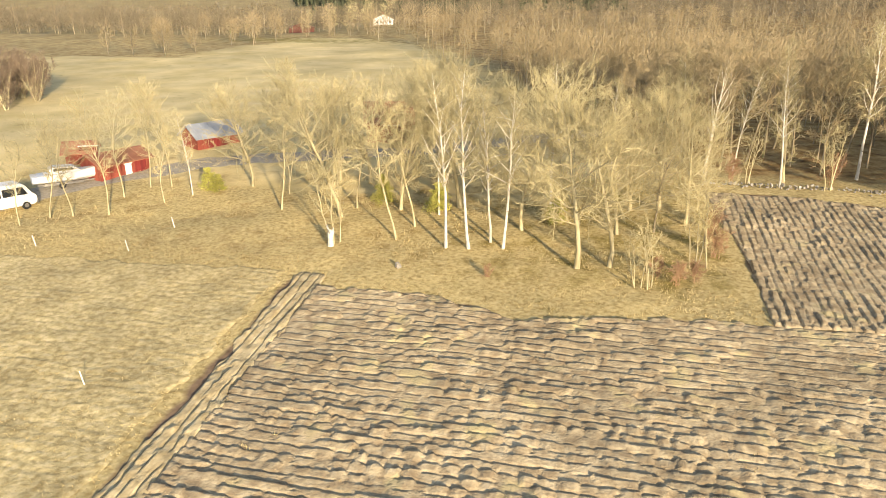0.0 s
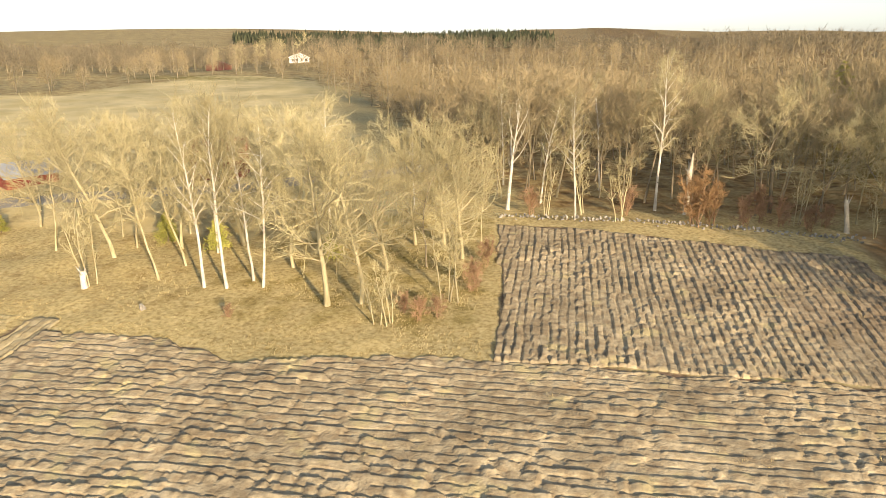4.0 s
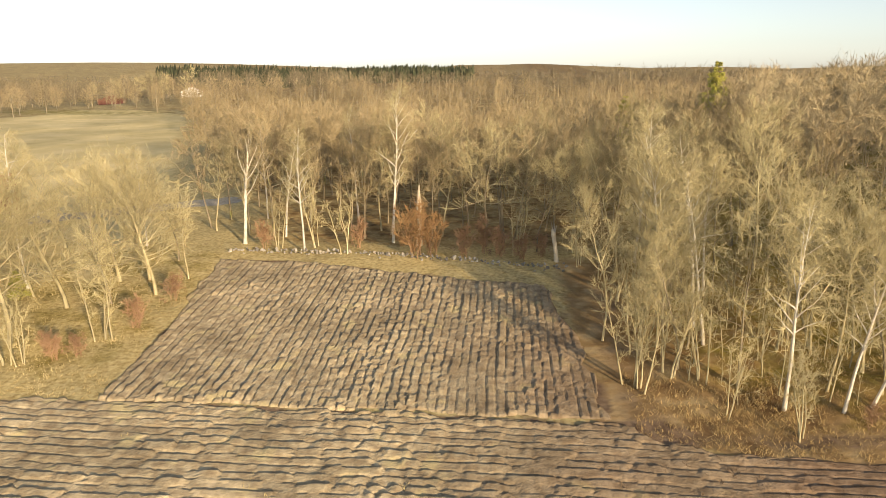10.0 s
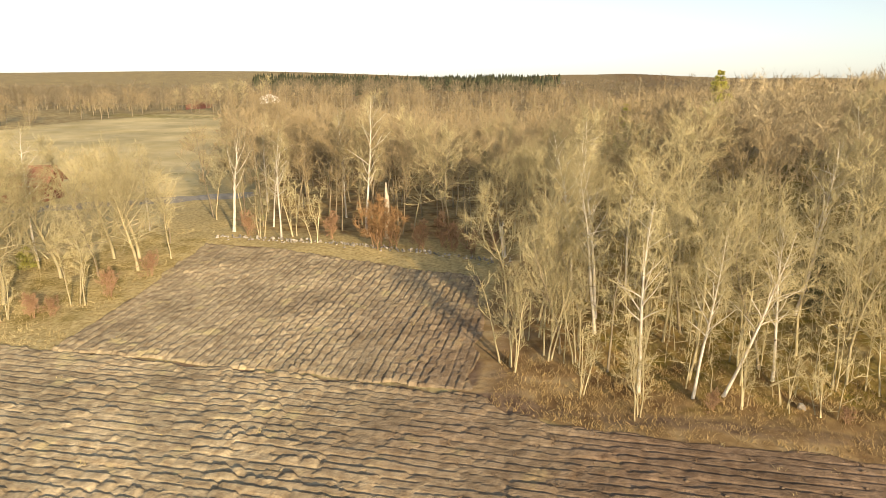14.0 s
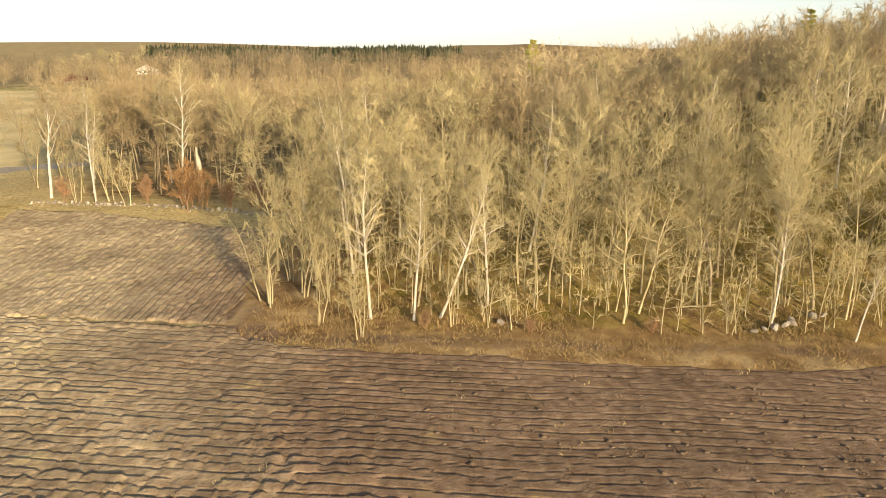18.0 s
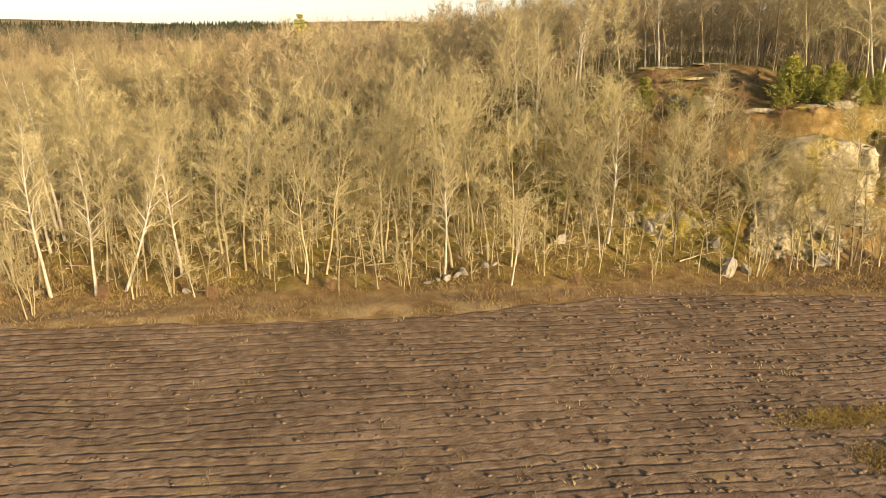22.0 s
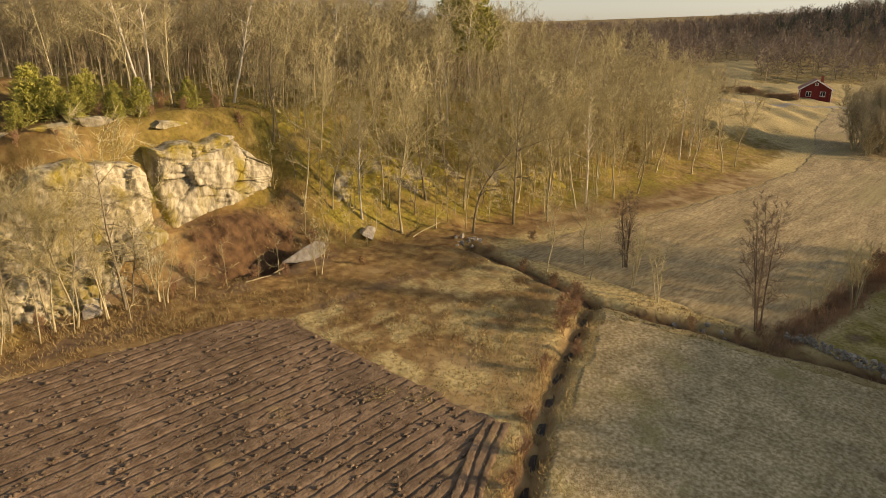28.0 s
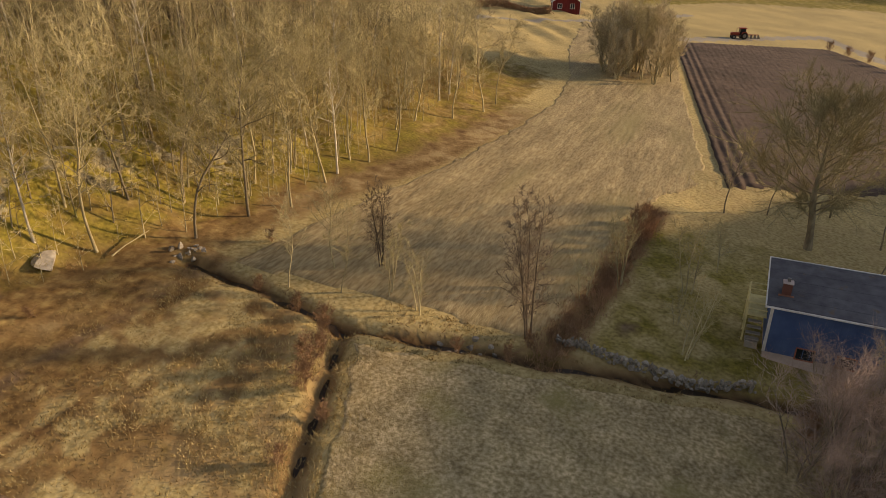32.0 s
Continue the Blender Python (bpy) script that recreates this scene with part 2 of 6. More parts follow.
def ground_material():
    m = bpy.data.materials.new("ground_cover")
    m.use_nodes = True
    nd, ln = m.node_tree.nodes, m.node_tree.links
    bsdf = nd["Principled BSDF"]
    bsdf.inputs["Roughness"].default_value = 0.95
    bsdf.inputs["Specular IOR Level"].default_value = 0.15
    geo = nd.new("ShaderNodeNewGeometry").outputs["Position"]

    def nz(sc, detail=4.0, vec=geo):
        n = nd.new("ShaderNodeTexNoise")
        n.inputs["Scale"].default_value, n.inputs["Detail"].default_value = sc, detail
        ln.new(vec, n.inputs["Vector"])
        return n.outputs["Fac"]

    def ramp(fac, stops):
        r = nd.new("ShaderNodeValToRGB")
        e = r.color_ramp.elements
        e[0].position, e[0].color = stops[0][0], (*stops[0][1], 1)
        e[1].position, e[1].color = stops[-1][0], (*stops[-1][1], 1)
        for p, c in stops[1:-1]:
            e.new(p).color = (*c, 1)
        ln.new(fac, r.inputs[0])
        return r.outputs[0]

    def mix(fac, a, b, mode="MIX"):
        x = nd.new("ShaderNodeMix")
        x.data_type, x.blend_type = "RGBA", mode
        ln.new(fac, x.inputs[0])
        ln.new(a, x.inputs[6])
        ln.new(b, x.inputs[7])
        return x.outputs[2]

    def cover(name):
        a = nd.new("ShaderNodeAttribute")
        a.attribute_name = name
        sp = nd.new("ShaderNodeSeparateColor")
        ln.new(a.outputs["Color"], sp.inputs[0])
        return sp.outputs

    fine, mid, wide = nz(3.2, 6.0), nz(0.5, 5.0), nz(0.07, 3.0)
    straw = ramp(fine, [(0.3, (0.33, 0.25, 0.11)), (0.5, (0.50, 0.40, 0.19)), (0.7, (0.62, 0.51, 0.27))])
    brown = ramp(mid, [(0.32, (0.16, 0.095, 0.045)), (0.5, (0.31, 0.21, 0.10)), (0.66, (0.50, 0.38, 0.21))])
    litter = ramp(nz(1.1, 6.0), [(0.3, (0.13, 0.078, 0.034)), (0.5, (0.265, 0.168, 0.072)), (0.72, (0.44, 0.325, 0.14))])
    green = ramp(fine, [(0.3, (0.14, 0.122, 0.024)), (0.7, (0.34, 0.28, 0.06))])
    bare = ramp(nz(1.6, 6.0), [(0.3, (0.13, 0.085, 0.055)), (0.7, (0.27, 0.19, 0.125))])
    road = ramp(fine, [(0.3, (0.30, 0.27, 0.22)), (0.7, (0.44, 0.40, 0.34))])
    def soft(w, spread_by, edge=0.15):
        """A ragged border: the weight shifted by noise."""
        add = nd.new("ShaderNodeMath")
        add.operation = "ADD"
        sub = nd.new("ShaderNodeMapRange")
        sub.inputs["To Min"].default_value, sub.inputs["To Max"].default_value = -spread_by, spread_by
        ln.new(mid, sub.inputs["Value"])
        ln.new(w, add.inputs[0])
        ln.new(sub.outputs[0], add.inputs[1])
        r = nd.new("ShaderNodeMapRange")
        r.inputs["From Min"].default_value, r.inputs["From Max"].default_value = 0.5 - edge, 0.5 + edge
        ln.new(add.outputs[0], r.inputs["Value"])
        return r.outputs[0]

    a, b = cover("cover"), cover("cover_two")
    # straw of the far west field, brightened in colour for the sun's glare
    glare_straw = ramp(nz(0.16, 5.0), [(0.3, (0.56, 0.45, 0.21)), (0.7, (0.74, 0.61, 0.33))])
    col = mix(b[2], straw, glare_straw)
    col = mix(soft(a[0], 0.6, 0.25), col, brown)
    col = mix(soft(a[1], 0.7, 0.25), col, litter)
    col = mix(soft(a[2], 0.75, 0.34), col, green)
    col = mix(soft(b[0], 0.5), col, bare)
    col = mix(soft(b[1], 0.3), col, road)
    # dark humus that also carries the shade of the hollow below the cliff
    humus_shade = ramp(nz(1.4, 6.0), [(0.3, (0.045, 0.027, 0.016)), (0.7, (0.15, 0.09, 0.048))])
    col = mix(soft(cover("cover_three")[0], 0.5, 0.3), col, humus_shade)
    tone = ramp(wide, [(0.3, (0.78, 0.78, 0.78)), (0.7, (1.12, 1.1, 1.05))])
    one = nd.new("ShaderNodeValue")
    one.outputs[0].default_value = 1.0
    col = mix(one.outputs[0], col, tone, "MULTIPLY")
    ln.new(col, bsdf.inputs["Base Color"])
    bp = nd.new("ShaderNodeBump")
    bp.inputs["Strength"].default_value, bp.inputs["Distance"].default_value = 0.6, 0.12
    ln.new(nz(2.2, 6.0), bp.inputs["Height"])
    ln.new(bp.outputs[0], bsdf.inputs["Normal"])
    return m


GROUND = ground_material()

# ---- the lie of the land ----
def smooth(a, b, v):
    s = np.clip((v - a) / (b - a), 0, 1)
    return s * s * (3 - 2 * s)


def line_distance(x, y, pts):
    best = np.full(np.shape(x), 1e9)
    for (ax, ay), (bx, by) in zip(pts, pts[1:]):
        dx, dy = bx - ax, by - ay
        s = np.clip(((x - ax) * dx + (y - ay) * dy) / (dx * dx + dy * dy), 0, 1)
        best = np.minimum(best, np.hypot(x - ax - s * dx, y - ay - s * dy))
    return best


DITCH = [(139.6, 39), (139.2, 30.4), (138.4, 25.4), (139.8, 20), (141.6, 12.8), (144.5, 2), (148, -12)]
STREAM = [(138, 25), (132.5, 22.9), (126.8, 20.7), (122, 18.5), (117, 16), (104, 9), (92, 2)]
GULLY = [(142, 12.6), (150.1, 11.7), (163, 10.8), (172, 10.2)]
TRENCH = [(-14, 62.2), (-8, 63.2), (-3, 64.1)]
FOOT = ((30, 48, 60, 80, 100, 118, 128, 140, 150, 170, 200, 230, 400), (70, 44, 43.5, 44, 44, 44, 45.5, 43, 41, 36, 33, 36, 60))
RISE = ((38, 46, 60, 80, 100, 113, 122, 134, 150, 170, 200, 230, 270), (0, 0.6, 2.8, 5.4, 8.6, 11.2, 11.0, 10.2, 9.5, 8, 5.5, 3, 0))
RUN = ((38, 60, 80, 98, 105, 110, 128, 134, 142, 155, 170, 200, 260), (50, 42, 34, 20, 12, 10, 10, 12, 16, 20, 26, 34, 40))


def ground(x, y):
    """Height of the land: a sloping plain, the wooded hill, ditches, far rises, and an added ridge for shade."""
    x, y = np.asarray(x, float), np.asarray(y, float)
    z = -0.8 - 0.0051 * np.clip(x, -150, 350) + 0.096 * np.clip(y, -60, 68) + 0.03 * np.clip(y - 68, 0, 230)
    t = (y - np.interp(x, *FOOT)) / np.interp(x, *RUN)
    s = np.clip(t, 0, 1)
    bench = smooth(103, 107, x) * (1 - smooth(127, 131, x))
    s = s * s * (3 - 2 * s) * (1 - bench) + bench * (0.26 * smooth(0.22, 0.6, t) + 0.74 * smooth(0.68, 0.92, t))
    z = z + np.interp(x, *RISE) * s * (1 - 0.75 * smooth(115, 260, y))
    wild = smooth(-2, 8, y - np.interp(x, *FOOT)) * smooth(40, 50, x) * smooth(-800, -200, -x)
    wild = wild * (1 - 0.75 * bench)
    z = z + 2.6 * np.exp(-(((x - 103) / 11) ** 2 + ((y - 65) / 7.5) ** 2) ** 2)
    z = z - 4.5 * smooth(-90, -140, x) * smooth(220, 290, y)
    z = z + wild * (0.5 * np.sin(x * 0.43 + 1.3 * np.sin(y * 0.21)) * np.sin(y * 0.37 + 0.8) + 0.25 * np.sin(x * 1.1 + y * 0.6))
    z = z - 0.7 * np.exp(-((line_distance(x, y, DITCH) + 0.2 * np.sin(x * 1.7 + y * 1.3)) / 0.55) ** 2)
    z = z - 0.7 * np.exp(-((line_distance(x, y, STREAM) + 0.25 * np.sin(x * 1.9 + y)) / 0.5) ** 2)
    z = z - 0.5 * np.exp(-(line_distance(x, y, GULLY) / 0.8) ** 2)
    z = z - 2.7 * np.exp(-(((x - 122.2) / 3.2) ** 2 + ((y - 47.2) / 1.9) ** 2) ** 2)
    z = z - 0.45 * np.exp(-(line_distance(x, y, TRENCH) / 0.6) ** 2)
    # unseen southern ridge, added only to cast shade on pasture and garden
    shade_ridge = np.interp(x, (138, 156, 166, 176, 190, 205, 218, 230, 244), (0, 13, 23, 27, 27, 25, 21, 8, 0)) + 0.4 * np.sin(x * 0.31) * (x > 150) * (x < 225)
    z = z + np.clip(shade_ridge, 0, 60) * smooth(20, 58, -y) * (1 - 0.6 * smooth(66, 300, -y))
    z = z + 23 * np.exp(-(((x - 700) / 170) ** 2 + ((y - 70) / 150) ** 2)) + 13 * np.exp(-(((x - 660) / 110) ** 2 + ((y + 60) / 160) ** 2))
    r = np.hypot(x - 60, y)
    far = smooth(420, 1500, r) * (27 + 9 * np.sin(x * 0.0041 + 1) * np.sin(y * 0.0036) + 7 * np.sin(x * 0.0013 - y * 0.0017))
    return z + far

# ---- mesh helpers ----
class Soup:
    """Collects triangles and quads as arrays."""

    def __init__(self):
        self.v, self.f, self.n = [], [], 0

    def add(self, v, f):
        v, f = np.asarray(v, float).reshape(-1, 3), np.asarray(f, int)
        if f.shape[1] == 4:
            f = np.concatenate([f[:, [0, 1, 2]], f[:, [0, 2, 3]]])
        self.v.append(v)
        self.f.append(f + self.n)
        self.n += len(v)
        return self

    def arrays(self):
        return np.concatenate(self.v), np.concatenate(self.f)

    def mesh(self, name, material, smooth_shade=False):
        v, f = self.arrays()
        me = bpy.data.meshes.new(name)
        me.vertices.add(len(v))
        me.vertices.foreach_set("co", v.astype(np.float32).ravel())
        me.loops.add(f.size)
        me.loops.foreach_set("vertex_index", f.astype(np.int32).ravel())
        me.polygons.add(len(f))
        me.polygons.foreach_set("loop_start", np.arange(0, f.size, 3, dtype=np.int32))
        if smooth_shade:
            me.polygons.foreach_set("use_smooth", np.ones(len(f), bool))
        me.update(calc_edges=True)
        me.materials.append(material)
        return me


def tube(soup, pts, radii, sides=5, cap=True):
    pts, radii = np.asarray(pts, float), np.asarray(radii, float)
    k = len(pts)
    d = np.gradient(pts, axis=0)
    d /= np.linalg.norm(d, axis=1)[:, None] + 1e-9
    ref = np.array([1.0, 0.0, 0.0]) if abs(d[:, 0]).mean() < 0.8 else np.array([0.0, 1.0, 0.0])
    u = np.cross(d, ref)
    u /= np.linalg.norm(u, axis=1)[:, None] + 1e-9
    w = np.cross(d, u)
    a = np.linspace(0, 2 * np.pi, sides, endpoint=False)
    ring = pts[:, None] + radii[:, None, None] * (np.cos(a)[None, :, None] * u[:, None] + np.sin(a)[None, :, None] * w[:, None])
    i, j = np.meshgrid(np.arange(k - 1), np.arange(sides), indexing="ij")
    jn = (j + 1) % sides
    f = np.stack([i * sides + j, i * sides + jn, (i + 1) * sides + jn, (i + 1) * sides + j], -1).reshape(-1, 4)
    soup.add(ring.reshape(-1, 3), f)
    if cap:
        soup.add(ring[-1], [[0, q, q + 1] for q in range(1, sides - 1)])


def spikes(soup, p0, p1, r):
    p0, p1 = np.asarray(p0, float), np.asarray(p1, float)
    n = len(p0)
    d = p1 - p0
    d /= np.linalg.norm(d, axis=1)[:, None] + 1e-9
    ref = np.where(np.abs(d[:, :1]) < 0.7, np.array([[1.0, 0, 0]]), np.array([[0, 1.0, 0]]))
    u = np.cross(d, ref)
    u /= np.linalg.norm(u, axis=1)[:, None] + 1e-9
    w = np.cross(d, u)
    r = np.broadcast_to(np.asarray(r, float), (n,))[:, None]
    v = np.stack([p0 + r * u, p0 + r * (-0.5 * u + 0.87 * w), p0 + r * (-0.5 * u - 0.87 * w), p1], 1)
    base = np.arange(n)[:, None] * 4
    f = np.concatenate([base + np.array([[0, 1, 3]]), base + np.array([[1, 2, 3]]), base + np.array([[2, 0, 3]])])
    soup.add(v.reshape(-1, 3), f)


def grid_faces(nx, ny):
    i, j = np.meshgrid(np.arange(nx - 1), np.arange(ny - 1), indexing="ij")
    a = i * ny + j
    return np.stack([a, a + ny, a + ny + 1, a + 1], -1).reshape(-1, 4)


def empty(name, label, category, group="", kind=""):
    return tagged(new(name), label, category, group, kind)


def child(name, me, parent, label="", m=None):
    ob = new(name, me)
    ob.parent = parent
    if m is not None:
        ob.matrix_basis = m
    if label:
        tagged(ob, label)
    return ob


def part(name, bm, material, parent, label="", m=None):
    me = bpy.data.meshes.new(name)
    bm.to_mesh(me)
    bm.free()
    me.materials.append(material)
    return child(name, me, parent, label, m)


def box(lo, hi, bevel=0.02):
    bm = bmesh.new()
    bmesh.ops.create_cube(bm, size=1)
    lo, hi = Vector(lo), Vector(hi)
    bmesh.ops.transform(bm, matrix=Matrix.Translation((lo + hi) / 2) @ Matrix.Diagonal((*(hi - lo), 1)), verts=bm.verts)
    if bevel:
        bmesh.ops.bevel(bm, geom=bm.edges[:], offset=min(bevel, min(hi - lo) * 0.3), segments=1, affect="EDGES")
    return bm


def prism(profile, depth, axis="y", bevel=0.0):
    """A closed outline drawn in two axes and pulled along the third."""
    bm = bmesh.new()
    put = {"y": lambda p, d: (p[0], d, p[1]), "x": lambda p, d: (d, p[0], p[1]), "z": lambda p, d: (p[0], p[1], d)}[axis]
    a = [bm.verts.new(put(p, depth[0])) for p in profile]
    b = [bm.verts.new(put(p, depth[1])) for p in profile]
    bm.faces.new(a)
    bm.faces.new(b[::-1])
    for q in range(len(a)):
        bm.faces.new((a[q], b[q], b[(q + 1) % len(a)], a[(q + 1) % len(a)]))
    bmesh.ops.recalc_face_normals(bm, faces=bm.faces)
    if bevel:
        bmesh.ops.bevel(bm, geom=bm.edges[:], offset=bevel, segments=2, affect="EDGES")
    return bm


def value_noise(x, y, seed=0):
    """Smooth noise from 0 to 1 on a lattice of one metre."""
    def h(i, j):
        n = (i * 374761393 + j * 668265263 + seed * 1442695041).astype(np.int64)
        n = (n ^ (n >> 13)) * 1274126177
        return ((n ^ (n >> 16)) & 0xFFFF) / 65535.0
    x, y = np.asarray(x, float), np.asarray(y, float)
    i, j = np.floor(x).astype(np.int64), np.floor(y).astype(np.int64)
    u, v = x - i, y - j
    u, v = u * u * (3 - 2 * u), v * v * (3 - 2 * v)
    return (h(i, j) * (1 - u) + h(i + 1, j) * u) * (1 - v) + (h(i, j + 1) * (1 - u) + h(i + 1, j + 1) * u) * v


# ---- ground sheet, out to the horizon ----
FIELD_TOP = ((-21, -17, -11.7, -6.7, -4.3, -0.2, 6, 11.3, 20, 41, 43, 47, 60, 70, 78, 84, 90, 96, 105, 116, 119, 122), (43.4, 41.8, 42.3, 41, 39.8, 41.1, 42.2, 42.3, 42.2, 42.2, 40.6, 39.8, 39.8, 39.6, 39.7, 40.7, 41.4, 41.2, 40.7, 39.3, 36.6, 20))


def in_field(x, y):
    """Depth inside the large ploughed field, in metres; negative outside."""
    d = np.minimum(np.interp(x, *FIELD_TOP) - y, x + 21.2)
    d = np.minimum(d, 118.4 + 0.02 * (40 - y) * 4 - x)
    return np.minimum(d, (y - (20.2 + (x - 120.1) * 0.61)) * 0.85)


def in_north_field(x, y):
    west = np.interp(y, (42, 50, 66), (10.9, 10.6, 8.9))
    east = np.interp(y, (42, 52, 62), (40.9, 39.8, 38.2))
    north = np.interp(x, (8, 16, 24, 31, 39), (65.8, 65.8, 64.3, 62.8, 61.7))
    return np.minimum(np.minimum(x - west, east - x), np.minimum(north - y, y - 42.1))


def east_edge(y):
    """Where the far eastern woods begin."""
    return np.interp(y, (-140, -33, -12, 8, 18, 28, 45, 64, 81, 95, 130), (480, 466, 450, 435, 426, 407, 377, 359, 336, 330, 330))


def open_field(x, y):
    west = (x < -10 - 0.42 * (y - 95)) & (y > 60) & (y < np.interp(x, (-260, -150, -104, -100, -80, -50), (150, 156, 160, 222, 222, 200))) & (x > -260)
    west = west | ((x < -60) & (y < 84))
    east = (x > 205) & (x < east_edge(y)) & (y < 95 + 0.1 * (x - 205)) & (y > -90)
    east = east | (line_distance(x, y, [(322, 88), (380, 110), (430, 120)]) < 10)
    return west | east


def wooded(x, y):
    """How much the floor is woodland litter."""
    w = smooth(-1.5, 3, y - np.interp(x, *FOOT)) * smooth(41, 45, x) * (1 - smooth(215, 235, x))
    n = smooth(68, 74, y) * smooth(-8, 4, x + 0.45 * (y - 100))
    beyond = ((np.hypot(x - 50, y) > 215) & ~open_field(x, y) & (y > -130)) * 0.7
    return np.maximum(np.maximum(w, n * (1 - smooth(225, 245, x))), beyond)


def make_ground():
    xs = np.unique(np.concatenate([np.linspace(-3000, -400, 26), np.linspace(-400, -80, 60), np.arange(-80, 112, 1.1), np.arange(112, 168, 0.5), np.arange(168, 240, 1.3), np.linspace(240, 460, 60), np.linspace(460, 3200, 40)]))
    ys = np.unique(np.concatenate([np.linspace(-2500, -80, 24), np.arange(-80, -14, 3.0), np.arange(-14, 40, 0.6), np.arange(40, 58, 0.8), np.arange(58, 120, 1.2), np.linspace(120, 420, 90), np.linspace(420, 3600, 50)]))
    x, y = np.meshgrid(xs, ys, indexing="ij")
    z = ground(x, y)
    near = smooth(-75, -60, x) * (1 - smooth(215, 240, x)) * smooth(-20, -10, y) * (1 - smooth(110, 125, y))
    rough_bit = (value_noise(x * 1.1, y * 1.1, 3) - 0.5) * 0.10 + (value_noise(x * 0.3, y * 0.3, 5) - 0.5) * 0.25
    plough = np.maximum(in_field(x, y), in_north_field(x, y))
    calm = smooth(110, 113, x) * (1 - smooth(24, 27, y)) * smooth(-16, -13, y) * (1 - smooth(146, 150, x)) + smooth(138, 141, x) * smooth(8, 10, y) * (1 - smooth(36, 39, y)) + (1 - smooth(-22, -20, x)) * smooth(14, 16, y) * (1 - smooth(45, 48, y))
    near = near * (1 - np.clip(calm, 0, 1))
    z = z + near * rough_bit * (1 - smooth(-1.5, 0.2, plough)) - 0.10 * smooth(0.2, 1.2, plough)
    soup = Soup().add(np.stack([x, y, z], -1), grid_faces(len(xs), len(ys)))
    me = soup.mesh("ground", GROUND, True)
    ob = tagged(new("ground", me), "rolling farmland with dry winter grass, leaf litter and bare earth", "ground", kind="structure")
    one = np.ones_like(x)
    foot = np.interp(x, *FOOT)
    tri = smooth(110, 116, x) * (1 - smooth(137, 139, x)) * smooth(-1, 2, (y - (17 + (x - 120.1) * 0.61))) * (1 - smooth(40, 44, y))
    bank = 0.8 * np.exp(-(line_distance(x, y, DITCH) / 0.85) ** 2) + np.exp(-(line_distance(x, y, STREAM) / 0.8) ** 2) + np.exp(-(line_distance(x, y, GULLY) / 1.2) ** 2)
    mottle = smooth(0.40, 0.58, 0.6 * value_noise(x * 0.32 + y * 0.12, y * 0.55, 41) + 0.4 * value_noise(x * 0.9, y * 1.1, 42))
    brown = np.clip((0.45 + 0.6 * smooth(24, 33, y)) * (0.25 + 1.2 * mottle) * tri + 0.85 * smooth(38, 40.5, x) * (1 - smooth(52, 60, x)) * smooth(38, 41, y) * (1 - smooth(66, 70, y)) + bank + 0.25 * smooth(138, 142, x) * (1 - smooth(40, 44, y)) * (1 - smooth(200, 260, x)) + 0.9 * np.maximum(smooth(-5, -1.5, -np.abs(y - foot)), smooth(-7.5, -4, -np.abs(y - foot)) * (x < 142)) * smooth(41, 46, x) * (1 - smooth(185, 205, x)), 0, 1)
    grove = smooth(43, 46, y) * (1 - smooth(66, 70, y)) * smooth(-55, -46, x) * (1 - smooth(8, 11, x))
    bluff = smooth(102, 106, x) * (1 - smooth(128, 132, x)) * smooth(41, 44, y) * (1 - smooth(50.5, 52.5, y))
    litter = np.clip(0.22 * bluff + wooded(x, y) * (0.62 + 0.22 * smooth(80, 105, x)) + 0.25 * grove + 0.45 * bank + 0.58 * tri * smooth(22, 31, y) * (0.3 + 0.9 * mottle) + 0.42 * smooth(-4.5, -1.5, y - foot) * (1 - smooth(0, 2, y - foot)) * smooth(44, 50, x) * (1 - smooth(103, 112, x)) + 0.62 * smooth(-6.5, -2.5, y - foot) * (1 - smooth(0, 2, y - foot)) * smooth(103, 112, x) * (1 - smooth(146, 160, x)), 0, 1)
    lawn = smooth(143, 147, x) * (1 - smooth(166, 172, x)) * smooth(-14, -10, y) * (1 - smooth(9, 11, y))
    green = np.clip(0.54 * lawn * (0.6 + 0.7 * mottle) + wooded(x, y) * ((0.47 + 0.12 * smooth(85, 100, x) * (1 - smooth(170, 190, x))) * smooth(42, 52, x) * (y < 115) + 0.10 * smooth(90, 105, x) * (1 - smooth(160, 180, x))) + 0.3 * grove * smooth(-20, 0, x) + 0.42 * np.exp(-(((x - 134) / 9) ** 2 + ((y - 11) / 5) ** 2)) + 0.62 * np.exp(-(((x + 95) / 30) ** 2 + ((y - 213) / 9) ** 2)) + 0.75 * ((x > east_edge(y) - 34) & (x < east_edge(y) + 6) & (y < 46) & (y > -60)), 0, 1)
    heath = np.exp(-(((x - 105) / 11) ** 2 + ((y - 60) / 11) ** 2) ** 2)
    green = green * (1 - 0.5 * bluff) * (1 - 0.75 * heath)
    brown = np.clip(brown + 0.75 * heath, 0, 1)
    litter = np.clip(litter + 0.02 * heath, 0, 1)
    track = np.exp(-((y - 37.3) / 1.3) ** 2) * smooth(112, 118, x) * (1 - smooth(138, 141, x))
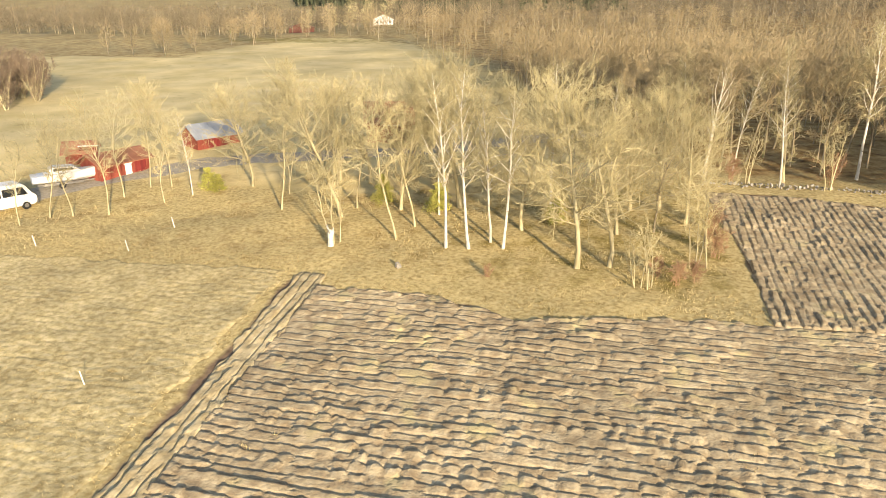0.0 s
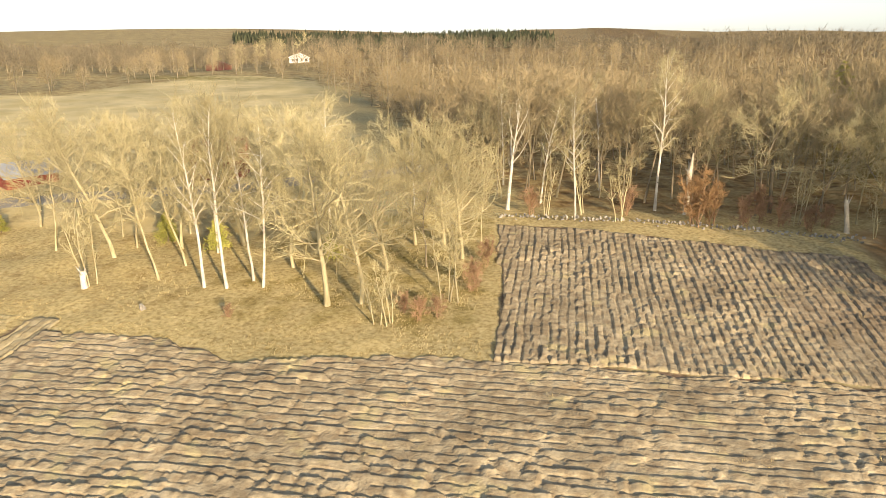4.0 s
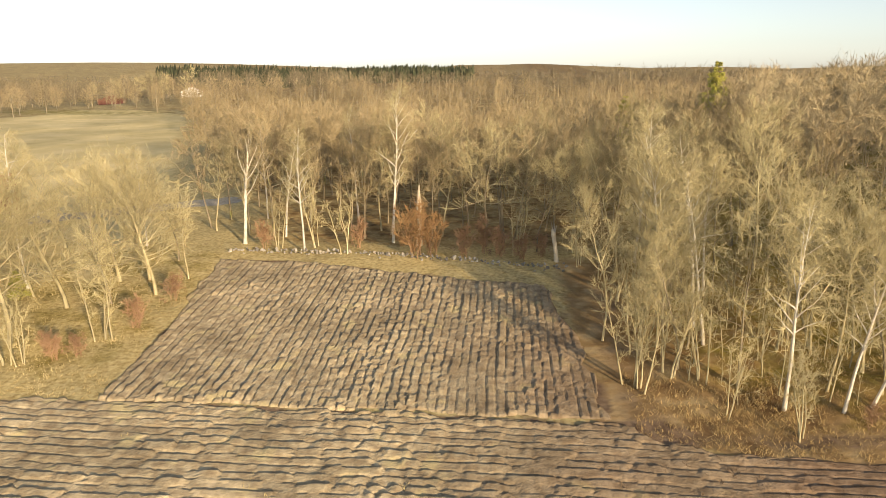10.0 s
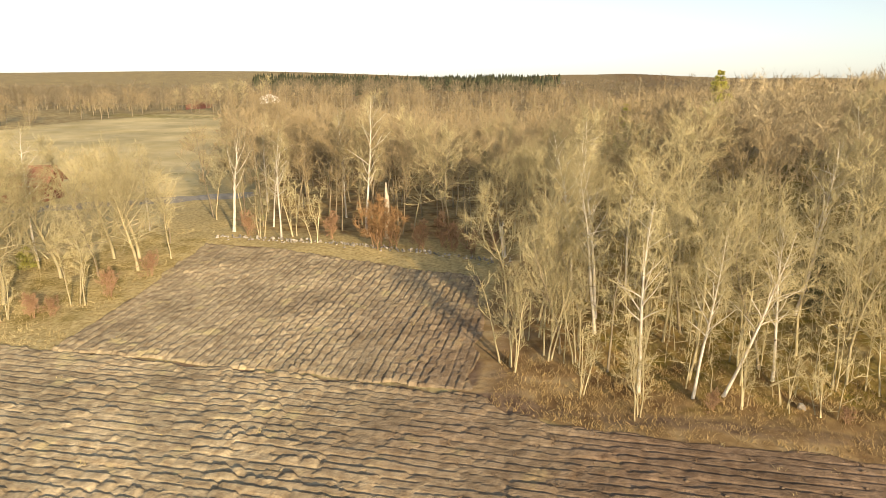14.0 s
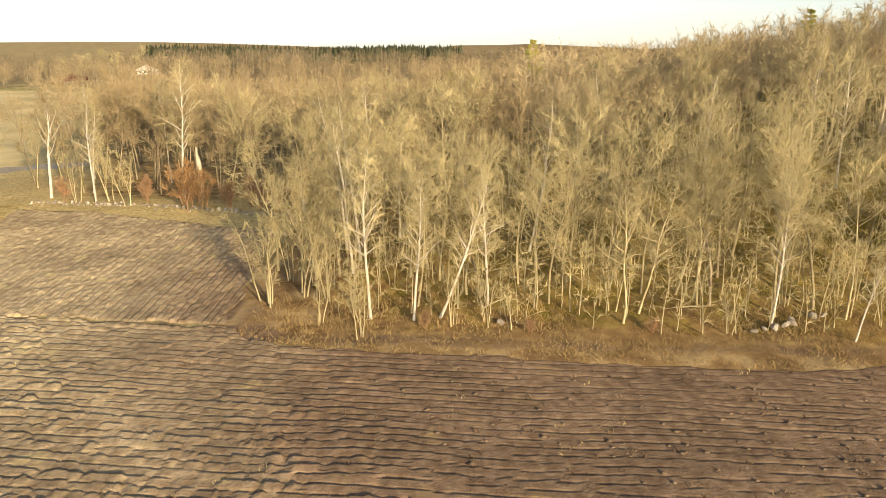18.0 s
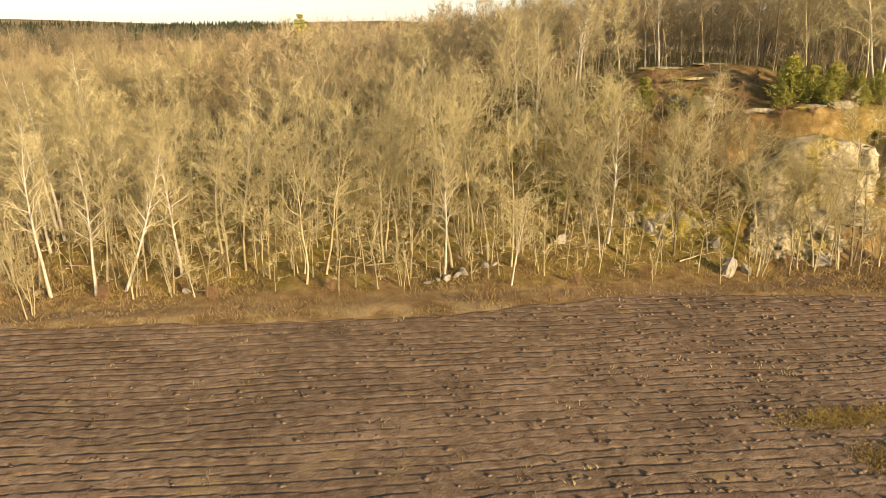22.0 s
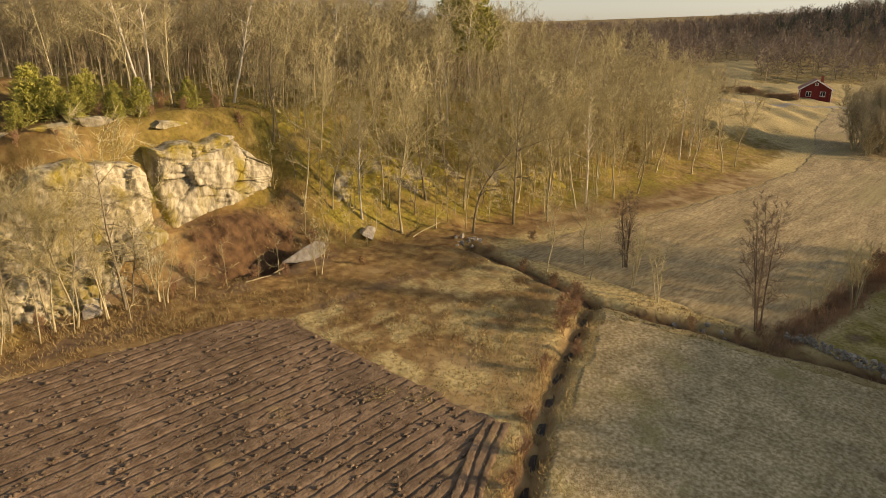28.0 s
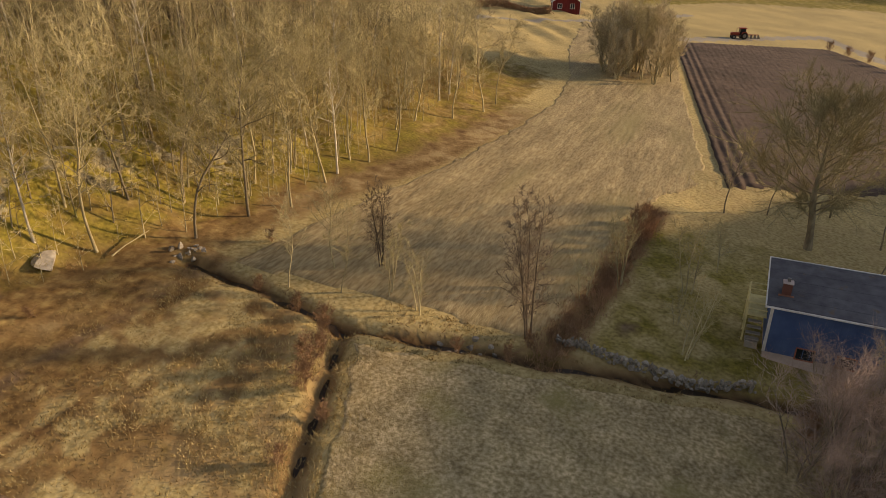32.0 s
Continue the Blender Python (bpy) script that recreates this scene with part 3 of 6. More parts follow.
    bare = np.clip(0.5 * bluff + 0.2 * smooth(102, 106, x) * (1 - smooth(128, 132, x)) * smooth(50, 52, y) * (1 - smooth(56, 60, y)) + 0.5 * track + smooth(0.0, 0.8, plough) + 0.5 * np.exp(-(((x - 42.5) / 2.2) ** 2)) * smooth(38, 42, y) * (1 - smooth(58, 66, y)) + 0.5 * np.exp(-((line_distance(x, y, [(42, 41), (60, 41.3), (84, 42), (110, 42)]) - 0.3) / 0.7) ** 2) + 0.6 * np.exp(-(((x - 148) / 2.4) ** 2 + ((y - 8.6) / 1.6) ** 2)), 0, 1)
    road = np.clip(smooth(-2.4, -1.6, -line_distance(x, y, [(-75, 40), (-56, 48), (-53, 54), (-50, 58), (-42, 66), (-20, 76), (0, 90)])) + smooth(-2.2, -1.4, -line_distance(x, y, [(264, 80), (282, 56), (300, 44), (340, 26)])) + smooth(-2.6, -1.8, -line_distance(x, y, [(286, 24), (336, -12), (300, -26), (262, -40)])), 0, 1)
    # dark earth of ditch and slope, plus shade painted into the hollow
    humus_shade = np.clip(1.1 * np.exp(-(((x - 122.6) / 5.2) ** 2 + ((y - 48.2) / 2.9) ** 2) ** 2) + np.exp(-(line_distance(x, y, DITCH) / 0.42) ** 2) + 0.42 * smooth(102, 108, x) * (1 - smooth(126, 131, x)) * smooth(49.5, 52, y) * (1 - smooth(57, 60, y)), 0, 1)
    for name, chan in (("cover", (brown, litter, green)), ("cover_two", (bare, road, 1.0 * (open_field(x, y) & (x < 0)))), ("cover_three", (humus_shade, 0 * one, 0 * one))):
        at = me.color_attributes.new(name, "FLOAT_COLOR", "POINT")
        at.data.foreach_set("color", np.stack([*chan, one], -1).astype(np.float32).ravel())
    return ob


ground_sheet = make_ground()


def hash01(i, j, k=0):
    n = (np.asarray(i, np.int64) * 374761393 + np.asarray(j, np.int64) * 668265263 + k * 1442695041).astype(np.int64)
    n = (n ^ (n >> 13)) * 1274126177
    return ((n ^ (n >> 16)) & 0xFFFF) / 65535.0


def furrowed(name, label, xs, ys, inside, across, pitch, depth, material, seed, rough=1.0, lift=0.0, category="ploughed field", wander=0.35, kind="structure", shear=0.0, ruts=(), broken=1.0, flip=False, gap=0.22):
    """Worked soil: turned slices broken into lengths, each with its own height and tilt, and dark gaps between. depth may be a function of place."""
    x, y = np.meshgrid(xs, ys, indexing="ij")
    s, a = (y, x) if across == "y" else (x, y)
    deep = depth(x, y) if callable(depth) else depth
    broken = broken(x, y) if callable(broken) else broken
    gap = gap(x, y) if callable(gap) else gap
    s = s - shear * a
    plain = s
    s = s + wander * (value_noise(a * 0.13, s * 0.2, seed) - 0.5) * 2 + 0.09 * (value_noise(a * 0.8, s * 1.3, seed + 1) - 0.5)
    row = np.floor(s / pitch)
    u = s / pitch - row
    u = 1 - u if flip else u
    length = 0.8 + 3.6 * hash01(row, 0, seed) ** 2
    q = a / length + 9 * hash01(row, 1, seed)
    q = q + 0.25 * (value_noise(a * 1.9, s * 1.9, seed + 2) - 0.5)
    seg = np.floor(q)
    v = (q - seg) * length
    tall = 0.35 + 0.65 * hash01(row, seg, seed + 3)
    edge = 0.78 + 0.20 * hash01(row, seg, seed + 4) + 0.1 * (value_noise(a * 2.3, row * 5.3, seed + 5) - 0.5)
    slope = 0.50 + 0.5 * np.clip(u / edge, 0, 1) ** 0.8 + 0.25 * (hash01(row, seg, seed + 6) - 0.5) * (v / length - 0.5) * 2
    profile = np.where(u > edge, -gap, tall * slope)
    profile = np.where(v < 0.10 + 0.14 * hash01(row, seg, seed + 7), profile * 0.35, profile)
    z = deep * profile + deep * rough * (0.32 * (value_noise(x * 2.6, y * 2.6, seed + 8) - 0.5) + 0.22 * (value_noise(x * 6, y * 6, seed + 9) - 0.5))
    lump = np.floor(a / 0.42 + 7 * hash01(row, 2, seed) + 0.8 * value_noise(a * 1.7, s * 1.7, seed + 13))
    z = z * (1 + broken * (0.5 * hash01(row, lump, seed + 14) - 0.28)) * np.where(hash01(row, lump, seed + 15) < 0.10 * broken, 0.45, 1)
    z = z * (0.65 + 0.7 * value_noise(x * 0.22, y * 0.22, seed + 12))
    for c in ruts:
        z = z - 0.11 * np.exp(-((plain - c) / 0.35) ** 2) + 0.05 * np.exp(-((plain - c - 0.6) / 0.3) ** 2)
    d = inside(x, y) + 0.7 * (value_noise(x * 0.7, y * 0.7, seed + 11) - 0.5)
    keep = smooth(-0.15, 0.35, d)
    h = ground(x, y) - 0.02 + lift + (z + 0.03) * keep - 0.5 * (1 - keep)
    vv = np.stack([x, y, h], -1).reshape(-1, 3)
    f = grid_faces(len(xs), len(ys))
    alive = (d.ravel() > -0.4)
    f = f[alive[f].any(axis=1)]
    soup = Soup().add(vv, f)
    return tagged(new(name, soup.mesh(name, material)), label, category, kind=kind)


def main_depth(x, y):
    return 0.195 - 0.14 * smooth(38, 66, x + 0.5 * (y - 36)) + 0.015 * smooth(100, 114, x)


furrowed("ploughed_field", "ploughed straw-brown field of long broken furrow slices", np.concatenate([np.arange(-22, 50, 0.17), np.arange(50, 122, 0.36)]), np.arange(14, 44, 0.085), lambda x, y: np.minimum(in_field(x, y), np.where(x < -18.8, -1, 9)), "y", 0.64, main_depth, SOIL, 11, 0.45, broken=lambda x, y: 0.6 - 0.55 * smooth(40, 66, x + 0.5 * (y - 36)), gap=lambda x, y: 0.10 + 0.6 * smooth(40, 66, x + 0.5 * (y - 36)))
furrowed("ploughed_headland", "headland strip of furrows along the edge of the ploughed field", np.arange(-22, -18, 0.08), np.arange(12, 45, 0.3), lambda x, y: np.minimum(np.minimum(x + 21.0, -18.5 - x), 43.8 - y), "x", 0.62, 0.17, STRAW_SOIL, 31, wander=0.05, flip=True)
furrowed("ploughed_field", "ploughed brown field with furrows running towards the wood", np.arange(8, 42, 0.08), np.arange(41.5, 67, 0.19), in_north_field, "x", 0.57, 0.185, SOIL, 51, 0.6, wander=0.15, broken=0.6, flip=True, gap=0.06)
furrowed("ploughed_field", "far dark-brown ploughed field beyond the garden", np.arange(180, 322, 1.0), np.arange(-40, 24, 0.24), lambda x, y: np.minimum(np.minimum(x - np.interp(y, (-40, -12, 4.3, 21), (196, 193, 183.6, 274)), np.interp(y, (-40, -12, 20), (260, 312, 286)) - x), np.minimum(y + 38, 21 - y)), "y", 1.15, 0.09, SOIL_DARK, 61, 0.8, 0.16, wander=0.15, shear=0.185, ruts=(-30.7, -32.0, -33.5))
furrowed("stubble_field", "pale stubble field with faint rows beside the wood", np.arange(140, 292, 0.7), np.arange(5, 48, 0.19), lambda x, y: np.minimum(np.minimum(x - np.interp(y, (9, 14, 36), (162, 143.2, 141.0)), np.interp(y, (5, 22, 40, 48), (276, 284, 290, 292)) - x), np.minimum(np.interp(x, (140, 154, 169, 189, 205, 225, 250, 290), (36.5, 35.0, 32.4, 30.6, 30.2, 33, 40, 47)) - y, y - np.interp(x, (140, 168, 176, 184, 278), (12.4, 12.4, 10.0, 6.0, 22.6)))), "y", 0.95, 0.05, STUBBLE, 71, 0.9, 0.025, "stubble field", 0.12, broken=0.3)
furrowed("rough_meadow", "pale dry meadow of matted grass in faint rows", np.arange(-75, -20, 0.42), np.arange(16, 46, 0.15), lambda x, y: np.minimum(np.minimum(-21.6 - x, x + 74), np.minimum(y - 15, 44.2 + 0.08 * (x + 20) - y)), "y", 0.6, 0.045, MEADOW, 81, 1.8, 0.02, "meadow", 0.5)
furrowed("rough_meadow", "greyish green meadow of short matted grass by the stream", np.arange(112, 144, 0.24), np.arange(-14, 24, 0.24), lambda x, y: np.minimum(np.minimum((20.6 + (x - 127) * 0.4 - y) * 0.9 - 1.0, np.interp(y, (-14, 2, 12.8, 20, 25), (146, 142.6, 139.8, 138, 136.6)) - x), y + 13), "x", 1.5, 0.022, PASTURE, 91, 1.4, 0.05, "meadow", 0.5)


def furrow_strip(name, label, p0, p1, width, pitch, depth, material, seed):
    """A few long slices turned along the edge of a field, between two places."""
    ln_ = math.hypot(p1[0] - p0[0], p1[1] - p0[1])
    us, vs = np.arange(0, ln_, 0.22), np.arange(0, width + 0.05, 0.07)
    u, v = np.meshgrid(us, vs, indexing="ij")
    dx, dy = (p1[0] - p0[0]) / ln_, (p1[1] - p0[1]) / ln_
    sag = 0.9 * np.sin(np.pi * u / ln_)
    s = v + 0.12 * (value_noise(u * 0.5, v * 0.5, seed) - 0.5)
    row = np.floor(s / pitch)
    f = s / pitch - row
    q = u / (1.5 + 3 * hash01(row, 0, seed)) + 5 * hash01(row, 1, seed)
    tall = 0.5 + 0.5 * hash01(row, np.floor(q), seed)
    z = depth * np.where(f > 0.8, 0.0, tall * (0.6 + 0.4 * f)) + 0.05 * (value_noise(u * 4, v * 4, seed) - 0.5)
    side = np.clip(np.minimum(np.minimum(v, width - v) / 0.15, np.minimum(u, ln_ - u) / 0.4), 0, 1)
    x, y = p0[0] + u * dx - (v + sag) * dy, p0[1] + u * dy + (v + sag) * dx
    h = ground(x, y) + 0.02 + (z + 0.02) * side - 0.35 * (1 - side)
    soup = Soup().add(np.stack([x, y, h], -1), grid_faces(len(us), len(vs)))
    return tagged(new(name, soup.mesh(name, material)), label, "ploughed field", kind="structure")


furrow_strip("ploughed_headland", "headland of long slices along the stream side of the field", (106, 10.2), (120.6, 19.4), 1.7, 0.55, 0.15, SOIL, 131)


# ---- trees ----
def bend(rng, start, way, length, n, wobble, lift):
    """A crooked line of n steps from start; lift turns it up (or down) on the way."""
    pts, d = [np.array(start, float)], np.array(way, float)
    for _ in range(n):
        d = d + rng.normal(0, wobble, 3) + np.array([0, 0, lift])
        d /= np.linalg.norm(d)
        pts.append(pts[-1] + d * length / n)
    return np.array(pts)


def slivers(soup, p0, p1, r, rng):
    """Twigs past telling apart: one thin tapering blade each."""
    n = len(p0)
    d = p1 - p0
    u = np.cross(d, rng.normal(0, 1, (n, 3)))
    u /= np.linalg.norm(u, axis=1)[:, None] + 1e-9
    v = np.stack([p0 + r * u, p0 - r * u, p1], 1)
    soup.add(v.reshape(-1, 3), np.arange(3 * n).reshape(-1, 3))


def grow(seed, height, radius, start=0.35, limbs=16, reach=0.3, rise=40, subs=6, twigs=14, wobble=0.12, lift=0.05, droop=0.0, stems=1, lean=0.0, twig_len=0.8, twig_r=0.011, sides=6, steps=5, coarse=False, top=0.97, splay=0.10, thin=1.0, dome=True):
    """A bare tree: (trunk soup with the limbs, crown soup of boughs and twigs)."""
    rng = np.random.default_rng(seed)
    trunk, crown = Soup(), Soup()
    t0, t1, b0, b1 = [], [], [], []
    segs = 4 if coarse else 9
    for s in range(stems):
        az = rng.uniform(0, 6.28)
        tilt = lean if stems == 1 else splay * (1 + 1.2 * rng.random())
        h = height * (1 if s == 0 else rng.uniform(0.7, 0.97))
        way = np.array((math.cos(az) * tilt, math.sin(az) * tilt, 1))
        base = np.array([math.cos(az), math.sin(az), 0]) * (0.22 * (stems > 1))
        stem = bend(rng, base, way / np.linalg.norm(way), h, segs, wobble * 0.5, 0.02)
        rad = radius * (1 - 0.06 * s) * np.interp(np.linspace(0, 1, segs + 1), (0, 0.35, 0.62, 1), (1, 0.80, 0.52, 0.07))
        rad[0] *= 1.3
        stem[0, 2] -= 0.35
        tube(trunk, stem, rad, sides)
        count = max(3, limbs // stems)
        for i in range(count):
            f = start + (top - start) * ((i + rng.random()) / count)
            q = f * segs
            k = min(int(q), segs - 1)
            p = stem[k] + (stem[k + 1] - stem[k]) * (q - k)
            a = i * 2.4 + rng.normal(0, 0.4)
            el = radians(rise + (34 if dome else 22) * (f - start) + rng.normal(0, 10))
            g_ = (f - start) / (1 - start)
            ln_ = reach * height * (0.62 + 0.55 * math.sin(math.pi * (0.12 + 0.88 * g_)) - 0.18 * g_ if dome else 1.12 - 0.72 * g_ ** 1.6) * rng.uniform(0.7, 1.2) * (0.6 if f < start + 0.06 else 1)
            limb = bend(rng, p, (math.cos(a) * math.cos(el), math.sin(a) * math.cos(el), math.sin(el)), ln_, steps, wobble * (5 / steps) ** 0.5, lift)
            r0 = np.interp(f, np.linspace(0, 1, segs + 1), rad) * rng.uniform(0.45, 0.75) * thin
            tube(trunk, limb, r0 * np.linspace(1, 0.2, steps + 1), 3 if coarse else 4, False)
            for j in range(subs):
                g = 0.2 + 0.8 * (j + rng.random()) / subs
                q2 = min(g * steps, steps - 0.01)
                k2 = int(q2)
                b = limb[k2] + (limb[k2 + 1] - limb[k2]) * (q2 - k2)
                d = limb[k2 + 1] - limb[k2]
                d = d / (np.linalg.norm(d) + 1e-9) + rng.normal(0, 0.62, 3) + np.array([0, 0, 0.10 - droop])
                sl = ln_ * rng.uniform(0.3, 0.6) * (1.15 - 0.4 * g)
                bough = bend(rng, b, d / np.linalg.norm(d), sl, 2, wobble * 1.4, lift - droop * 0.5)
                if coarse:
                    b0.append(bough[0])
                    b1.append(bough[2])
                else:
                    tube(crown, bough, np.array([0.44, 0.3, 0.12]) * r0 + twig_r * 0.4, 3, False)
                n = twigs
                gg = 0.15 + rng.random(n) * 1.84
                kk = np.minimum(gg.astype(int), 1)
                o = bough[kk] + (bough[kk + 1] - bough[kk]) * (gg - kk)[:, None]
                dd = (bough[2] - bough[0]) / (sl + 1e-9) + rng.normal(0, 0.65, (n, 3)) + np.array([0, 0, 0.14 - droop * 1.6])
                dd /= np.linalg.norm(dd, axis=1)[:, None]
                t0.append(o)
                t1.append(o + dd * twig_len * rng.uniform(0.4, 1.2, (n, 1)))
    slivers(crown, np.concatenate(t0), np.concatenate(t1), twig_r, rng)
    if coarse:
        spikes(crown, np.array(b0), np.array(b1), twig_r * 1.3)
    return trunk, crown


KINDS = {}


def tree_kind(kind, bark, twig_mat, name, category, label, seeds, **spec):
    """Builds the meshes of the trees of one kind."""
    KINDS[kind] = []
    for sd in seeds:
        trunk, crown = grow(sd, **spec)
        KINDS[kind].append((trunk.mesh("trunk", bark, True), crown.mesh("crown", twig_mat), spec["height"], name, category, label))


tree_kind("oak", BARK_PALE, TWIG, "oak_tree", "tree", "bare spreading oak with crooked limbs, in dry grass", (1, 2, 3), height=11.5, radius=0.19, start=0.22, limbs=30, reach=0.42, rise=22, subs=11, twigs=26, wobble=0.22, lift=0.06, twig_len=0.68, twig_r=0.0085, thin=0.72)
tree_kind("birch", BARK_BIRCH, TWIG, "birch_tree", "tree", "slender bare birch with a white trunk", (11, 12, 13), height=13.5, radius=0.13, start=0.34, limbs=24, reach=0.20, rise=44, subs=6, twigs=13, wobble=0.10, lift=0.01, dome=False, droop=0.16, twig_len=0.85, twig_r=0.010)
tree_kind("ash", BARK_PALE, TWIG, "bare_tree", "tree", "tall bare leafless tree with a pale sunlit trunk", (21, 22, 23, 24), height=12, radius=0.10, start=0.34, limbs=22, reach=0.29, rise=34, subs=8, twigs=14, wobble=0.18, lift=0.06, twig_len=0.8, twig_r=0.0085, lean=0.04)
tree_kind("grey", BARK_GREY, TWIG, "bare_tree", "tree", "bare leafless tree with a mossy grey trunk", (31, 32, 33), height=11, radius=0.10, start=0.30, limbs=22, reach=0.32, rise=30, subs=8, twigs=14, wobble=0.2, lift=0.06, twig_len=0.8, twig_r=0.0085, lean=0.05)
tree_kind("sapling", BARK_PALE, TWIG, "sapling", "tree", "thin bare sapling with several pale stems", (41, 42, 43), height=4.5, radius=0.045, start=0.22, limbs=24, reach=0.26, dome=False, rise=46, subs=4, twigs=9, wobble=0.12, lift=0.04, stems=3, twig_len=0.45, twig_r=0.008)
tree_kind("alder", BARK_DARK, TWIG_DARK, "alder_tree", "tree", "bare dark alder with several upright stems by the ditch", (51, 52), height=9.5, radius=0.075, start=0.16, limbs=96, reach=0.17, dome=False, rise=30, subs=5, twigs=13, wobble=0.08, splay=0.055, lift=0.03, stems=4, twig_len=0.6, twig_r=0.007, thin=0.6)
tree_kind("shrub", TWIG_RED, TWIG_RED, "shrub", "shrub", "bare reddish-brown shrub of many thin stems", (61, 62, 63), height=2.2, radius=0.022, start=0.08, limbs=36, reach=0.40, rise=48, subs=4, twigs=14, wobble=0.2, lift=0.03, stems=9, twig_len=0.4, twig_r=0.010, sides=4)
tree_kind("willow", BARK_PALE, TWIG_YELLOW, "willow_tree", "tree", "dense rounded willow with yellowish bare twigs in the field", (91, 92), height=9, radius=0.12, start=0.10, limbs=36, reach=0.36, rise=40, subs=6, twigs=22, wobble=0.14, lift=0.06, stems=4, twig_len=0.9, twig_r=0.013, splay=0.2)
tree_kind("dead", BARK_BIRCH, BARK_PALE, "dead_tree", "tree", "bleached dead tree with stout broken limbs", (71, 72), height=10, radius=0.19, start=0.34, limbs=12, reach=0.32, rise=46, subs=4, twigs=4, wobble=0.16, lift=0.09, twig_len=0.6, twig_r=0.014)
tree_kind("great_oak", BARK_GREY, TWIG, "oak_tree", "tree", "large bare oak with a broad rounded crown beside the garden", (81,), height=14, radius=0.40, start=0.22, limbs=40, reach=0.52, thin=0.5, rise=22, subs=16, twigs=46, wobble=0.14, lift=0.05, twig_len=1.0, twig_r=0.012)
tree_kind("thicket", BARK_GREY, TWIG_PURPLE, "thicket_shrub", "shrub", "tall thicket of fine purplish-grey bare twigs beside the house", (151, 152), height=6, radius=0.05, start=0.12, limbs=40, reach=0.30, rise=42, subs=6, twigs=9, wobble=0.14, lift=0.05, stems=5, twig_len=0.8, twig_r=0.006, splay=0.22)


for kind, source in (("inner_ash", "ash"), ("inner_grey", "grey")):
    KINDS[kind] = []
    for sd in (121, 122, 123, 124):
        trunk, crown = grow(sd if kind == "inner_ash" else sd + 20, 11.5, 0.095, 0.30, 18, 0.34, 30, 7, 15, 0.18, 0.07, lean=0.04, twig_len=0.85, twig_r=0.0125, sides=5, steps=3, coarse=True)
        KINDS[kind].append((trunk.mesh("trunk", BARK_PALE if source == "ash" else BARK_GREY, True), crown.mesh("crown", TWIG), 11.5, *KINDS[source][0][3:]))


def plant(kind, x, y, height, rng, group="", tilt=(0, 0), sink=0.0, label=""):
    models = KINDS[kind]
    trunk, crown, h, name, category, text = models[int(rng.integers(len(models)))]
    root = empty(name, label or text, category, group)
    k = height / h
    root.matrix_basis = pose(x, y, float(ground(x, y)) - sink, tilt[0], tilt[1], rng.uniform(0, 360)) @ Matrix.Diagonal((k, k, k, 1))
    child("trunk", trunk, root)
    child("crown", crown, root)
    return root


rng = np.random.default_rng(5)
GROVE = [("oak", -1.3, 47.9, 12.4), ("oak", 1.0, 48.6, 10.5), ("oak", 5.0, 60.7, 9.9), ("birch", -9.5, 49.5, 13.6), ("birch", -11.3, 49.5, 13.0), ("birch", -8.1, 51.1, 11.5), ("ash", -15.6, 50.6, 11.5),
         ("ash", -14.8, 53.3, 11), ("oak", -21.5, 54.0, 11.5), ("ash", -21.0, 56.4, 10.5), ("ash", -27.5, 54.7, 10), ("sapling", -20.2, 49.0, 6.5), ("ash", 7.8, 49.6, 7.5), ("sapling", 3.7, 45.8, 4.5), ("sapling", 2.9, 45.7, 4.2),
         ("sapling", 6.9, 49.6, 6), ("oak", 2.6, 60.2, 9), ("birch", -4, 58, 12.5), ("oak", -12, 58, 12), ("ash", -18, 60, 11), ("birch", -7.0, 50.2, 12)]
GROVE_BACK = [("oak", -6, 54, 9.7), ("ash", -2.5, 56.5, 9.2), ("oak", 1.5, 54.5, 9.2), ("grey", 4.4, 55.6, 8.8), ("oak", 7.0, 57.6, 8.8), ("ash", 8.2, 61, 8.0), ("birch", -13.4, 56, 9.7), ("oak", -17, 56.6, 9.2), ("ash", -23.6, 58.4, 8.8), ("oak", -10, 62.5, 9.7), ("ash", -2, 64.5, 9.2), ("grey", 5.5, 65, 8.8), ("oak", -22, 63, 8.8), ("ash", -15.4, 64.6, 9.2), ("birch", 0.8, 68.5, 9.2), ("oak", -7, 68, 8.8), ("ash", -28.5, 58.6, 8.0)]
ROADSIDE = [("ash", -48.3, 47.3, 7), ("ash", -47.1, 49.4, 8), ("ash", -45.3, 50.2, 8.2), ("ash", -42.3, 51.0, 9.8), ("ash", -42.7, 57.8, 9.5), ("ash", -40.9, 58.6, 9.5), ("birch", -37.5, 56.8, 7.6), ("ash", -43.6, 55.0, 9), ("ash", -39.0, 54.5, 6.5),
            ("oak", -33, 60, 8.4), ("ash", -30, 62, 8.4), ("oak", -25, 63, 9.2), ("ash", -36, 64, 8.4), ("oak", -18, 66, 9.2)]
BIRCH_ROW = [("dead", 9.7, 70.4, 9.6), ("ash", 8.8, 74.2, 8), ("birch", 16.2, 68.3, 11.5), ("sapling", 20.0, 67.8, 6), ("birch", 23.9, 72.6, 14.6), ("birch", 8.5, 81, 11), ("ash", 5.0, 75, 9.5), ("birch", 12.8, 73.5, 10), ("ash", 22.0, 77, 11), ("birch", 19.0, 80, 12), ("sapling", 13.5, 69.3, 5.5), ("sapling", 17.0, 70, 6.5), ("ash", 28.5, 75, 11), ("grey", 33, 72, 11.5), ("ash", 36, 75, 12), ("grey", 31.0, 79, 12)]
